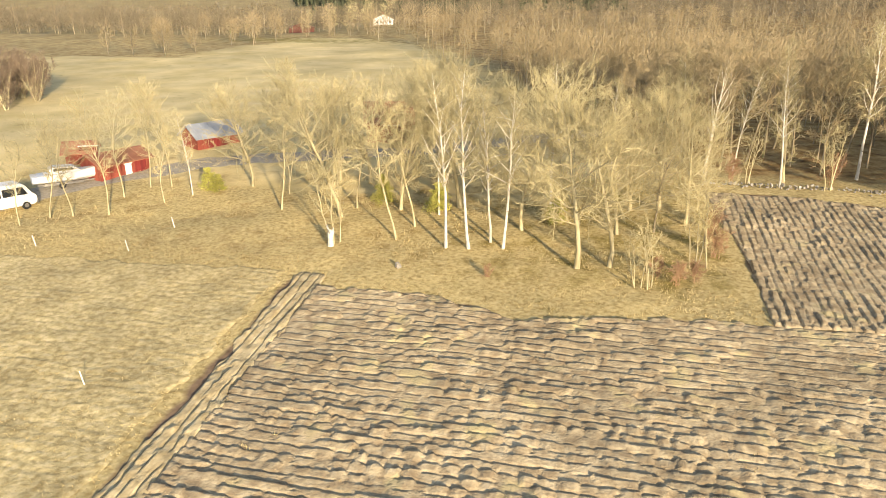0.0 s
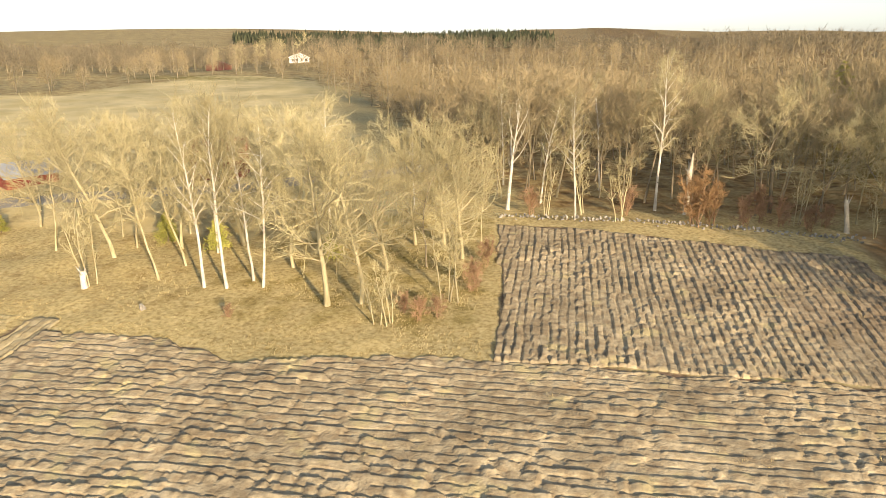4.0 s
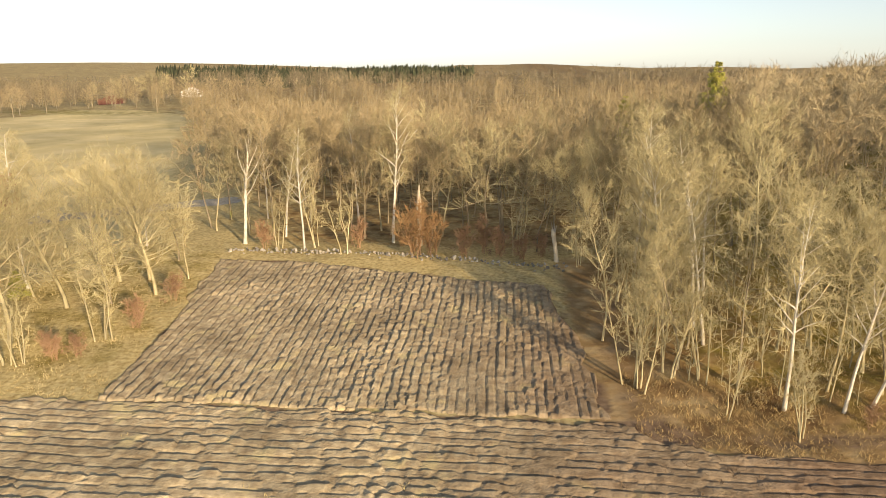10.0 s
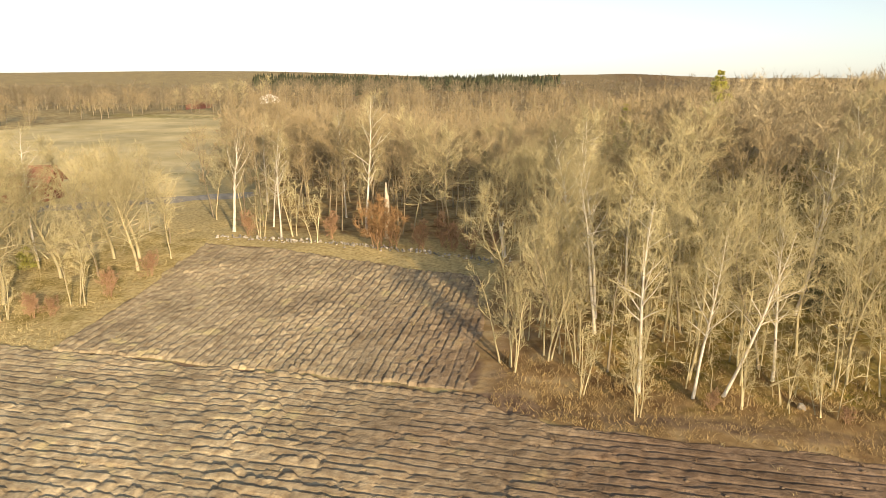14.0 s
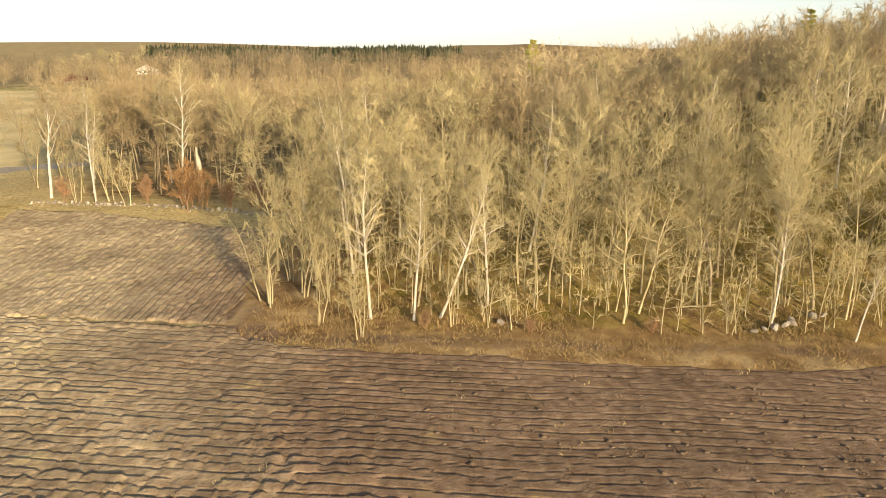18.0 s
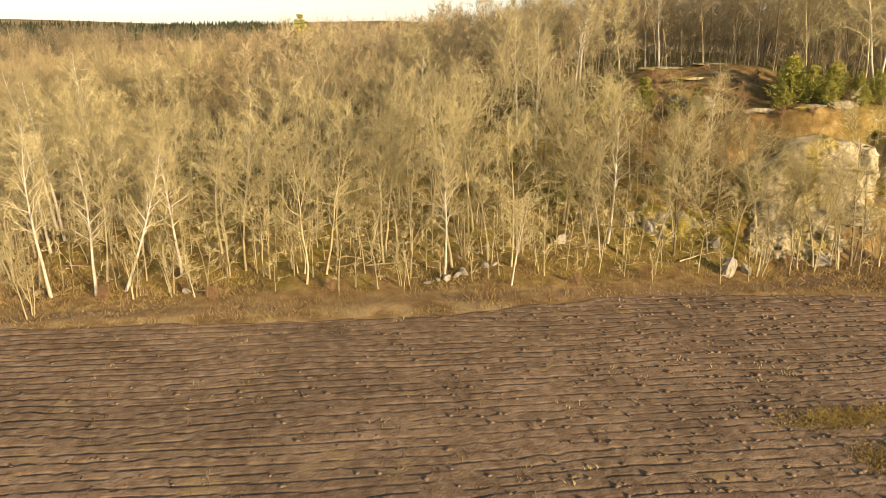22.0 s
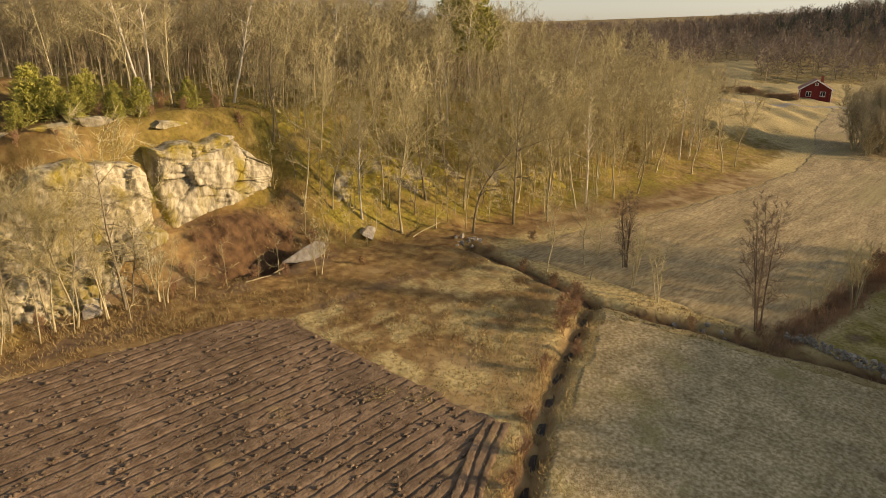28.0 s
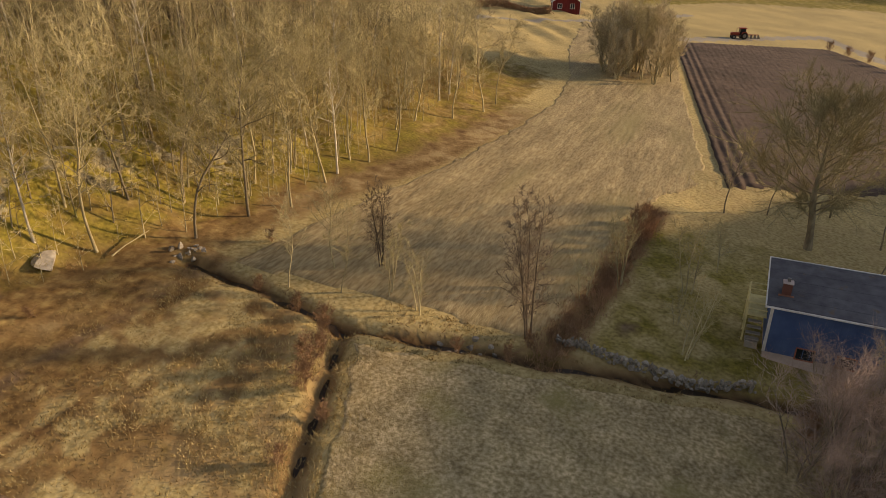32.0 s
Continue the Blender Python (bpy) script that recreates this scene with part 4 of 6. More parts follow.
WOOD_WEST = [("ash", 41.4, 52.0, 10), ("sapling", 42.2, 46.2, 6.5), ("sapling", 44.8, 47.6, 7), ("ash", 52.5, 50.9, 11), ("sapling", 46.9, 47.2, 6), ("ash", 50.5, 41.9, 5), ("birch", 47.9, 51.2, 12), ("birch", 53.7, 44.0, 10.5), ("ash", 54.8, 51.2, 10.5), ("ash", 55.1, 52.1, 10), ("grey", 58.3, 48.7, 10.5), ("ash", 63.3, 48.1, 11), ("ash", 64.8, 46.9, 7),
             ("sapling", 42.9, 45.6, 6.5), ("sapling", 47.3, 43.2, 4.5), ("sapling", 50.4, 41.4, 4.5), ("ash", 68.2, 44.5, 10.5), ("birch", 50.3, 60.3, 11), ("grey", 45.6, 48.4, 9), ("ash", 69.5, 46.3, 10), ("sapling", 56.5, 43.6, 4), ("sapling", 58.8, 44.2, 3.6), ("sapling", 60.5, 43.5, 3.4)]
WOOD_CORNER = [("sapling", 43.2, 50.0, 5.5), ("sapling", 43.8, 53.2, 5), ("sapling", 44.6, 55.6, 6), ("sapling", 43.2, 58.4, 5), ("sapling", 44.2, 61.0, 5.5), ("sapling", 42.6, 63.6, 5), ("sapling", 41.2, 66.2, 4.5), ("grey", 46.0, 54.6, 9), ("grey", 47.2, 58.0, 10), ("ash", 45.2, 62.2, 10), ("grey", 43.0, 67.4, 9.5), ("ash", 41.0, 69.6, 10), ("grey", 37.8, 70.2, 9), ("ash", 46.4, 66.0, 10.5), ("grey", 48.2, 62.8, 10), ("ash", 44.8, 70.8, 11), ("sapling", 35.8, 69.0, 5), ("sapling", 45.8, 57.0, 6), ("ash", 44.0, 50.6, 8.5), ("grey", 46.8, 51.0, 9.5)]
WOOD_MIDDLE = [("ash", 74.1, 49.3, 11), ("grey", 74.9, 48.1, 11.5), ("sapling", 75.1, 43.8, 3.5), ("ash", 79.1, 47.1, 13), ("ash", 81.0, 51.2, 12.5), ("ash", 81.4, 51.6, 12), ("ash", 82.1, 48.0, 12), ("birch", 83.1, 43.6, 7), ("grey", 90.5, 52.5, 11.5), ("ash", 91.5, 51.4, 11), ("birch", 91.0, 47.3, 7), ("sapling", 93.0, 48.1, 5.5),
               ("ash", 57.1, 49.1, 11), ("ash", 72.8, 49.8, 11), ("grey", 76.4, 55.9, 10.5), ("sapling", 85.8, 45.6, 4), ("ash", 89.4, 52.8, 11), ("ash", 90.1, 47.6, 9.5), ("ash", 96.0, 48.2, 9.5), ("ash", 97.5, 48.4, 9), ("ash", 103.1, 45.6, 10.5), ("grey", 104.1, 45.8, 10)]
WOOD_EAST = [("sapling", 124.8, 42.0, 4.5), ("ash", 136.9, 44.8, 13.5), ("grey", 142.6, 40.9, 12), ("grey", 148.3, 40.3, 14.5), ("ash", 153.2, 43.4, 12.5), ("ash", 159.0, 43.0, 12.5), ("ash", 158.4, 39.2, 12.5), ("birch", 160.9, 39.5, 12), ("ash", 166.0, 38.8, 12.5), ("ash", 170.9, 38.2, 13), ("ash", 180.4, 40.6, 12), ("ash", 131.6, 48.4, 9), ("ash", 107.5, 44.6, 8.5), ("ash", 106.2, 45.4, 9), ("sapling", 109.6, 44.8, 6), ("birch", 119.9, 58, 13), ("birch", 128.3, 58, 12.5), ("birch", 120.8, 58.6, 12), ("sapling", 113.2, 44.6, 5.5), ("ash", 101.2, 45.6, 8), ("ash", 106.2, 44.9, 8.5), ("ash", 107.8, 45.3, 9.5), ("ash", 109.4, 45.6, 8.5), ("grey", 111.6, 45.8, 7.5), ("sapling", 113.4, 46.4, 4.5), ("sapling", 102.6, 44.0, 5), ("grey", 99.4, 46.2, 8.5)]
WOOD_FAR_EAST = [("ash", 152.0, 38.7, 12), ("ash", 164.8, 40.4, 12), ("grey", 146.0, 45, 12), ("ash", 176, 41, 12), ("ash", 186, 38, 12), ("ash", 192, 36, 12), ("ash", 198, 36.5, 11), ("ash", 184, 43, 12)]
ALDERS = [("ash", 140.4, 30.8, 6.5), ("ash", 144.4, 29.5, 7.0), ("alder", 146.7, 26.8, 7.0), ("sapling", 142.4, 21.6, 5), ("alder", 143.6, 14.2, 10.3), ("sapling", 154.4, 10.4, 6), ("sapling", 156.2, 5.4, 6), ("ash", 141.8, 27.4, 6), ("sapling", 147.0, 4.6, 5.5), ("sapling", 143.5, 24.5, 5.5), ("sapling", 158, 10.9, 5), ("sapling", 151, 12.3, 4)]
for rows, group in ((GROVE, "trees of the grove"), (GROVE_BACK, "trees of the grove"), (ROADSIDE, "roadside trees"), (BIRCH_ROW, "trees behind the stone wall"), (WOOD_WEST, "trees of the wood's edge"), (WOOD_CORNER, "trees of the wood's edge"), (WOOD_MIDDLE, "trees of the wood's edge"), (WOOD_EAST, "trees of the wood's edge"), (WOOD_FAR_EAST, "trees of the wood's edge"), (ALDERS, "trees along the ditch")):
    for kind, x, y, h in rows:
        lean_by = 4.5 if "wood's edge" in group else 2.0
        plant(kind, x, y, h, rng, group, tilt=(rng.normal(0, lean_by), rng.normal(0, lean_by)))
plant("birch", 55.5, 44.6, 10.5, rng, "trees of the wood's edge", (0, -17), label="leaning birch with a white trunk at the wood's edge")
plant("birch", 50.6, 44.2, 12.0, rng, "trees of the wood's edge", (2, -8), label="leaning birch with drooping pale twigs")
plant("great_oak", 171.8, -3.6, 12.8, rng)


def scatter(n, lo, hi, accept, gap, seed):
    """Places at least gap metres apart, where accept allows."""
    r = np.random.default_rng(seed)
    out, cells = [], {}
    pts = np.stack([r.uniform(lo[0], hi[0], n), r.uniform(lo[1], hi[1], n)], 1)
    ok = accept(pts[:, 0], pts[:, 1]) > r.random(n)
    for x, y in pts[ok]:
        c = (int(x // gap), int(y // gap))
        if any(math.hypot(x - q[0], y - q[1]) < gap for i in (-1, 0, 1) for j in (-1, 0, 1) for q in cells.get((c[0] + i, c[1] + j), ())):
            continue
        cells.setdefault(c, []).append((x, y))
        out.append((float(x), float(y)))
    return out


def on_cliff(x, y):
    return ((np.abs(x - 103.5) < 8.5) & (y > 56) & (y < 69.5)) | ((np.abs(x - 116) < 13) & (y > 46) & (y < 55)) | ((np.abs(x - 122) < 9) & (y > 42) & (y < 48)) | ((np.abs(x - 113) < 7) & (y > 52) & (y < 57))


def near_wood(x, y):
    d = y - np.interp(x, *FOOT)
    return np.where(on_cliff(x, y), 0, smooth(0.5, 3, d) * smooth(43, 46, x) * (1 - smooth(203, 210, x)) * (d < 26))


inner = scatter(9000, (43, 42), (206, 84), near_wood, 3.3, 77)
for x, y in inner[:200]:
    d = y - np.interp(x, *FOOT)
    kind = ("inner_ash", "inner_ash", "inner_grey", "inner_grey", "birch", "inner_ash", "sapling")[int(rng.integers(7))]
    high = {"sapling": 5.0, "birch": 12.0}.get(kind, 11.2) * rng.uniform(0.8, 1.12)
    if 86 < x < 113 and 50 < y < 57:
        high = max(min(high, 16.6 - float(ground(x, y))), 4.5)
    plant(kind, x, y, high, rng, "trees of the wood", (rng.normal(0, 3), rng.normal(0, 3)))

# ---- woods further back, past counting ----
def far_model(seed, height, limbs, subs, twigs, twig_r, reach, start, steps, twig_len=1.2, radius=0.12):
    trunk, crown = grow(seed, height, radius, start, limbs, reach, 38, subs, twigs, 0.16, 0.07, sides=4, twig_len=twig_len, twig_r=twig_r, steps=steps, coarse=True)
    return trunk.arrays(), crown.arrays()


def woods(name, label, places, models, heights, material_trunk, material_crown, seed, category="woodland"):
    """Many trees as stuff: one mesh of trunks, one of twigs."""
    r = np.random.default_rng(seed)
    trunks, crowns = Soup(), Soup()
    for x, y in places:
        (tv, tf), (cv, cf) = models[int(r.integers(len(models)))]
        a, k = r.uniform(0, 6.28), r.uniform(*heights)
        rot = np.array([[math.cos(a), -math.sin(a), 0], [math.sin(a), math.cos(a), 0], [0, 0, 1]]) * k
        o = np.array([x, y, float(ground(x, y)) - 0.1])
        trunks.add(tv @ rot.T + o, tf)
        crowns.add(cv @ rot.T + o, cf)
    root = empty(name, label, category, kind="stuff")
    child("trunks", trunks.mesh("trunks", material_trunk, True), root)
    child("crowns", crowns.mesh("crowns", material_crown), root)
    return root


MID = [far_model(s, 11.5, 13, 5, 18, 0.021, 0.36, 0.34, 2, 1.15) for s in (101, 102, 103, 104, 105)]


def back_wood(x, y):
    d = y - np.interp(x, *FOOT)
    hill = smooth(20, 25, d) * smooth(43, 47, x) * (1 - smooth(212, 224, x)) * (y < 150)
    north = smooth(70, 76, y) * smooth(-6, 6, x + 0.42 * (y - 95)) * (x < 48) * (y < 175) * 0.75
    return np.where(on_cliff(x, y), 0, np.maximum(hill, north))


back = scatter(9000, (-40, 66), (224, 150), back_wood, 3.0, 78)
hill_sites = inner[200:] + [q for q in back if q[1] < 100]
woods("woodland", "leafless wood on the hill, tan twigs over pale trunks", [q for q in hill_sites if q[0] > 62], MID, (0.68, 0.98), BARK_GREY, TWIG_HILL, 79)
woods("woodland", "darker leafless wood behind the ploughed field", [q for q in hill_sites if q[0] <= 62], MID, (0.68, 0.98), BARK_GREY, TWIG_BROWN, 80)


def far_wood(x, y):
    p = value_noise(x * 0.011, y * 0.011, 21) * 0.6 + value_noise(x * 0.03, y * 0.03, 22) * 0.4
    return np.where(open_field(x, y) | (y < -20) | ((x < 226) & (y < 148) & (x > -60)), 0, smooth(0.36, 0.46, p + 0.25 * smooth(250, 420, y) + 0.3 * (x < -60) * (y > 225) + 0.12 * (x > 330)))


def fuzz_model(seed, height, width, n, r=0.12, length=1.3):
    """A far bare tree: a thin trunk with forks, and a rounded haze of fine twigs."""
    g = np.random.default_rng(seed)
    trunk, crown = Soup(), Soup()
    tube(trunk, [(0, 0, -0.3), (0.1, 0, height * 0.45), (0.0, 0.1, height * 0.9)], [0.15, 0.10, 0.03], 4, False)
    for i in range(5):
        a, z = g.uniform(0, 6.28), height * g.uniform(0.2, 0.5)
        tube(trunk, [(0, 0, z), (math.cos(a) * width * 0.3, math.sin(a) * width * 0.3, z + height * 0.25)], [0.07, 0.02], 3, False)
    d = g.normal(0, 1, (n, 3))
    d /= np.linalg.norm(d, axis=1)[:, None]
    lump = 0.82 + 0.18 * np.sin(3 * d[:, :1] + seed) * np.sin(4 * d[:, 1:2] + 2 * d[:, 2:] + seed)
    p = d * g.uniform(0.25, 1, (n, 1)) ** 0.5 * lump * np.array([width / 2, width / 2, height * 0.45]) + np.array([0, 0, height * 0.51])
    way = d * 0.7 + g.normal(0, 0.55, (n, 3)) + np.array([0, 0, 0.25])
    slivers(crown, p, p + way * length * g.uniform(0.5, 1.1, (n, 1)), r, g)
    return trunk.arrays(), crown.arrays()


NEARER = [fuzz_model(s, 11.5, 6.5, 330, 0.055, 1.2) for s in (111, 112, 113, 114, 115)]
BEYOND = [fuzz_model(s, 11.5, 8.0, 190, 0.10, 1.4) for s in (131, 132, 133, 134)]
remote = scatter(9000, (-420, 40), (620, 420), far_wood, 7.0, 81)


def east_wood(x, y):
    return np.where(open_field(x, y) | (x < east_edge(y) + 2) | (y < -130), 0, 0.95)


EAST = [fuzz_model(s, 13, 8.5, 240, 0.13) for s in (135, 136, 137, 138)]
EAST_SITES = scatter(7500, (330, -140), (760, 420), east_wood, 7.5, 83)
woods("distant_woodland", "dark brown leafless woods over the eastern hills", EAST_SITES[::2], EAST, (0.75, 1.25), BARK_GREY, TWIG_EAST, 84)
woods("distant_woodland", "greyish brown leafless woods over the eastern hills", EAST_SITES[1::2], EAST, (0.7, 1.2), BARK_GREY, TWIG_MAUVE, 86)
woods("distant_woodland", "hazy brown woods along the horizon", [q for q in remote if math.hypot(q[0] - 50, q[1]) > 300 and q[0] < 325], BEYOND, (0.7, 1.15), BARK_GREY, TWIG_GREY, 85)
woods("distant_woodland", "distant leafless woods beyond the fields", [q for q in back if q[1] >= 100] + [q for q in remote if math.hypot(q[0] - 50, q[1]) <= 300], NEARER, (0.62, 1.0), BARK_GREY, TWIG_BROWN, 82)


# ---- thin young growth under the trees ----
YOUNG = [far_model(s, 3.2, 7, 2, 7, 0.010, 0.3, 0.12, 1, 0.55, 0.035) for s in (141, 142, 143, 144)]


def understorey(x, y):
    d = y - np.interp(x, *FOOT)
    return np.where((np.abs(x - 113) < 15) & (y > 44.5), 0, smooth(-1.5, 1, d) * (d < 18) * smooth(42, 45, x) * (1 - smooth(200, 208, x)) * (0.12 + 0.6 * value_noise(x * 0.2, y * 0.2, 5)))


def hill_brush(x, y):
    d = y - np.interp(x, *FOOT)
    return np.where(on_cliff(x, y) | (d < np.where(x > 127, 2.5, 9)), 0, smooth(90, 100, x) * (1 - smooth(196, 206, x)) * (0.35 + 0.6 * value_noise(x * 0.15, y * 0.15, 6)))


woods("undergrowth", "bare brush and young trees on the hill above the cliff", scatter(8000, (90, 42), (206, 84), hill_brush, 1.9, 93), YOUNG, (0.9, 2.1), BARK_GREY, TWIG_BROWN, 94, "undergrowth")
woods("undergrowth", "thin bare saplings and brush under the trees", scatter(8000, (42, 40), (208, 60), understorey, 1.2, 91), YOUNG, (0.5, 1.6), BARK_PALE, TWIG, 92, "undergrowth")


# ---- evergreens ----
def conifer(seed, height, width, bare, whorls, per, needles, r=0.05):
    g = np.random.default_rng(seed)
    trunk, crown = Soup(), Soup()
    tube(trunk, [(0, 0, -0.3), (0.05, 0, height * 0.5), (0, 0.03, height)], [height * 0.016, height * 0.011, 0.02], 6)
    p0, p1 = [], []
    for i in range(whorls):
        f = bare + (1 - bare) * (i + g.random()) / whorls
        for j in range(per):
            a = g.uniform(0, 6.28)
            ln_ = width * (1 - ((f - bare) / (1 - bare)) ** 1.4 * 0.88) * g.uniform(0.6, 1.1)
            z = height * f
            tip = np.array([math.cos(a) * ln_, math.sin(a) * ln_, z + ln_ * g.uniform(-0.15, 0.4)])
            root = np.array([0, 0, z])
            tube(trunk, [root, tip], [height * 0.004, 0.012], 3, False)
            t = g.uniform(0.25, 1, needles)[:, None]
            o = root + (tip - root) * t + g.normal(0, 0.10 * ln_, (needles, 3))
            d = g.normal(0, 0.5, (needles, 3)) + np.array([math.cos(a) * 0.5, math.sin(a) * 0.5, 0.45])
            d /= np.linalg.norm(d, axis=1)[:, None]
            p0.append(o)
            p1.append(o + d * g.uniform(0.2, 0.42, (needles, 1)) * (0.5 + ln_ * 0.25))
    slivers(crown, np.concatenate(p0), np.concatenate(p1), r, g)
    return trunk, crown


def evergreen_kind(kind, name, label, seeds, bark, leaf, **spec):
    KINDS[kind] = []
    for sd in seeds:
        trunk, crown = conifer(sd, **spec)
        KINDS[kind].append((trunk.mesh("trunk", bark, True), crown.mesh("crown", leaf), spec["height"], name, "conifer", label))


evergreen_kind("pine", "pine_tree", "tall pine with yellow-green needles above the bare wood", (201, 202), BARK_DARK, NEEDLE, height=13, width=3.0, bare=0.36, whorls=20, per=6, needles=75, r=0.075)
evergreen_kind("juniper", "juniper_bush", "yellow-green juniper bush on dry grass", (211, 212), BARK_DARK, NEEDLE, height=3.0, width=1.45, bare=0.02, whorls=15, per=8, needles=30, r=0.033)
evergreen_kind("spruce", "spruce_tree", "small dark-green spruce among bare trees", (221,), BARK_DARK, NEEDLE_DARK, height=5, width=1.6, bare=0.06, whorls=18, per=7, needles=18, r=0.045)
EVERGREENS = [("pine", 165.5, 61, 17.5), ("pine", 169.0, 62.5, 16.5), ("pine", 167.4, 64.5, 17), ("pine", 63.3, 106.5, 13.0), ("pine", 51.2, 105.9, 10.5), ("pine", 98, 96, 12),
              ("juniper", 95.4, 61.0, 4.0), ("juniper", 98.4, 59.6, 3.2), ("juniper", 102.4, 57.2, 2.4), ("juniper", 100.6, 57.6, 1.8), ("juniper", 110.6, 56.4, 4.0), ("juniper", 112.0, 55.4, 3.2), ("juniper", 113.6, 55.0, 3.0), ("juniper", 111.4, 57.6, 3.6), ("juniper", 114.8, 56.4, 3.2), ("juniper", 116.2, 55.0, 2.6), ("juniper", 117.4, 54.0, 2.2), ("juniper", 112.6, 53.6, 2.0), ("juniper", 115.4, 53.2, 1.8), ("juniper", 118.6, 56.0, 2.6), ("juniper", 109.0, 54.6, 2.0), ("juniper", 116.4, 51.6, 1.5), ("juniper", 122.6, 55.6, 2.6), ("juniper", 106.6, 51.4, 2.2), ("juniper", 109.6, 51.6, 1.6), ("juniper", 104.6, 50.2, 2.0)]
MORE_EVERGREENS = [("spruce", 63.6, 57.0, 4.5), ("spruce", 61.8, 58.2, 3.6), ("juniper", 90, 54.5, 2.2), ("juniper", 98.6, 53.5, 2.6), ("juniper", -36.6, 58.2, 2.3), ("juniper", -35.4, 58.0, 1.8), ("juniper", -19, 58, 2.6), ("juniper", -13.5, 56.5, 2.8), ("juniper", -3.5, 56, 2.2)]
for kind, x, y, h in EVERGREENS + MORE_EVERGREENS:
    plant(kind, x, y, h, rng, "evergreens", sink=0.05)

# ---- shrubs and undergrowth ----
KINDS["russet"] = [(a, b.copy(), h, "beech_bush", "shrub", "bushy young beech with russet dead leaves below a broken trunk") for a, b, h, *_ in KINDS["shrub"][:1]]
for m in KINDS["russet"]:
    m[1].materials[0] = DEAD_LEAF
plant("russet", 26.9, 67.4, 4.6, rng)
plant("russet", 28.2, 67.9, 3.6, rng)
SHRUBS = [(5.5, 46.6, 1.6), (6.8, 47.2, 1.5), (4.2, 47.6, 1.4), (8.6, 51.5, 2.2), (9.0, 56.4, 2.0), (-7.3, 45.2, 1.0), (34.2, 68.4, 2.4), (36.4, 67.2, 2.2), (31.2, 68.0, 2.6), (38.0, 68.6, 2.0), (33.0, 69.5, 3.0), (12.0, 69.5, 2.4), (20.8, 70.2, 2.6),
          (131.6, 23.6, 1.9), (133.0, 24.2, 2.2), (134.8, 24.6, 1.8), (130.2, 21.4, 1.2), (126.2, 21.3, 1.3), (121.4, 18.9, 1.3), (118.6, 17.4, 1.4), (116.0, 16.2, 1.3), (142.6, 13.8, 1.2), (144.6, 13.0, 0.8), (147.6, 12.4, 0.8), (150.6, 12.0, 0.9), (153.4, 11.7, 0.8), (156.8, 11.4, 1.0), (159.6, 11.2, 0.8)]
MORE_SHRUBS = [(162.2, 11.0, 1.5), (165.5, 10.8, 2.6), (167.5, 10.6, 2.4), (139.6, 32.6, 1.2), (139.0, 29.0, 1.4), (138.4, 26.6, 1.6), (139.6, 17.6, 1.1), (140.4, 14.4, 1.2), (136.6, 25.4, 1.5), (120.2, 44.0, 1.2), (122.6, 43.4, 1.0), (117.8, 44.6, 1.3), (114.2, 45.2, 1.2), (128.8, 41.4, 0.8), (70, 43.6, 1.0), (88, 43.4, 0.9), (94, 44.2, 1.0), (54.6, 42.8, 1.2), (61.8, 43.0, 1.0), (145.5, 36.0, 1.1)]
ROAD_SHRUBS = [(296, -24, 3.0), (291, -28, 3.4), (286, -31, 3.2), (300, -20, 2.6), (305, -16, 2.4), (281, -34, 3.4), (310, -12, 2.4), (276, -36, 3.0)]
HEATH_SHRUBS = [(97.6, 62.4, 0.8), (100.2, 61.0, 0.9), (102.0, 63.8, 0.7), (105.8, 60.0, 0.9), (103.4, 60.6, 0.8), (107.2, 58.6, 1.0), (109.4, 60.2, 1.1), (101.4, 65.4, 0.7), (106.6, 64.6, 0.7), (110.8, 52.8, 0.8), (114.4, 54.0, 1.0), (118.2, 53.6, 0.9), (121.4, 54.2, 1.0), (124.6, 54.8, 1.2), (120.2, 55.6, 1.3), (108.4, 53.4, 0.9), (105.2, 54.6, 1.2), (106.4, 56.8, 1.3), (123.0, 56.6, 1.6), (126.2, 53.8, 1.2)]
SLOPE_SHRUBS = [(118.2, 48.6, 1.0), (121.0, 49.2, 1.1), (126.8, 48.4, 1.2), (116.2, 47.2, 0.9), (128.2, 47.2, 1.3), (105.4, 45.2, 1.2)]
for x, y, h in SHRUBS + SLOPE_SHRUBS + HEATH_SHRUBS + MORE_SHRUBS + ROAD_SHRUBS:
    plant("shrub", x, y, h, rng, "reddish shrubs", sink=0.05)
# the thicket of thin stems beside the house, and the clump out in the stubble
for x, y, h, kind in [(140.6, -5.4, 7.0, "grey"), (138.4, -6.8, 6.8, "grey"), (143.8, -4.2, 4.0, "sapling"), (139.2, -3.6, 3.6, "sapling"), (141.4, -2.6, 2.4, "shrub"), (144.6, -8.6, 7.0, "grey"), (137.0, -5.0, 3.0, "shrub"), (143.0, -2.9, 2.0, "shrub"), (139.8, -7.6, 3.6, "shrub"), (141.0, -8.8, 8.5, "ash"), (143.4, -9.2, 8.0, "grey"), (138.2, -4.6, 3.6, "sapling"), (146.4, -9.6, 7.0, "sapling")]:
    plant(kind, x, y, h, rng, "thicket by the house")
for i in range(15):
    plant("thicket", 138.2 + 4.6 * float(rng.uniform(-1, 1)), -6.2 + 4.4 * float(rng.uniform(-1, 1)), float(rng.uniform(5.5, 8.5)), rng, "thicket by the house")
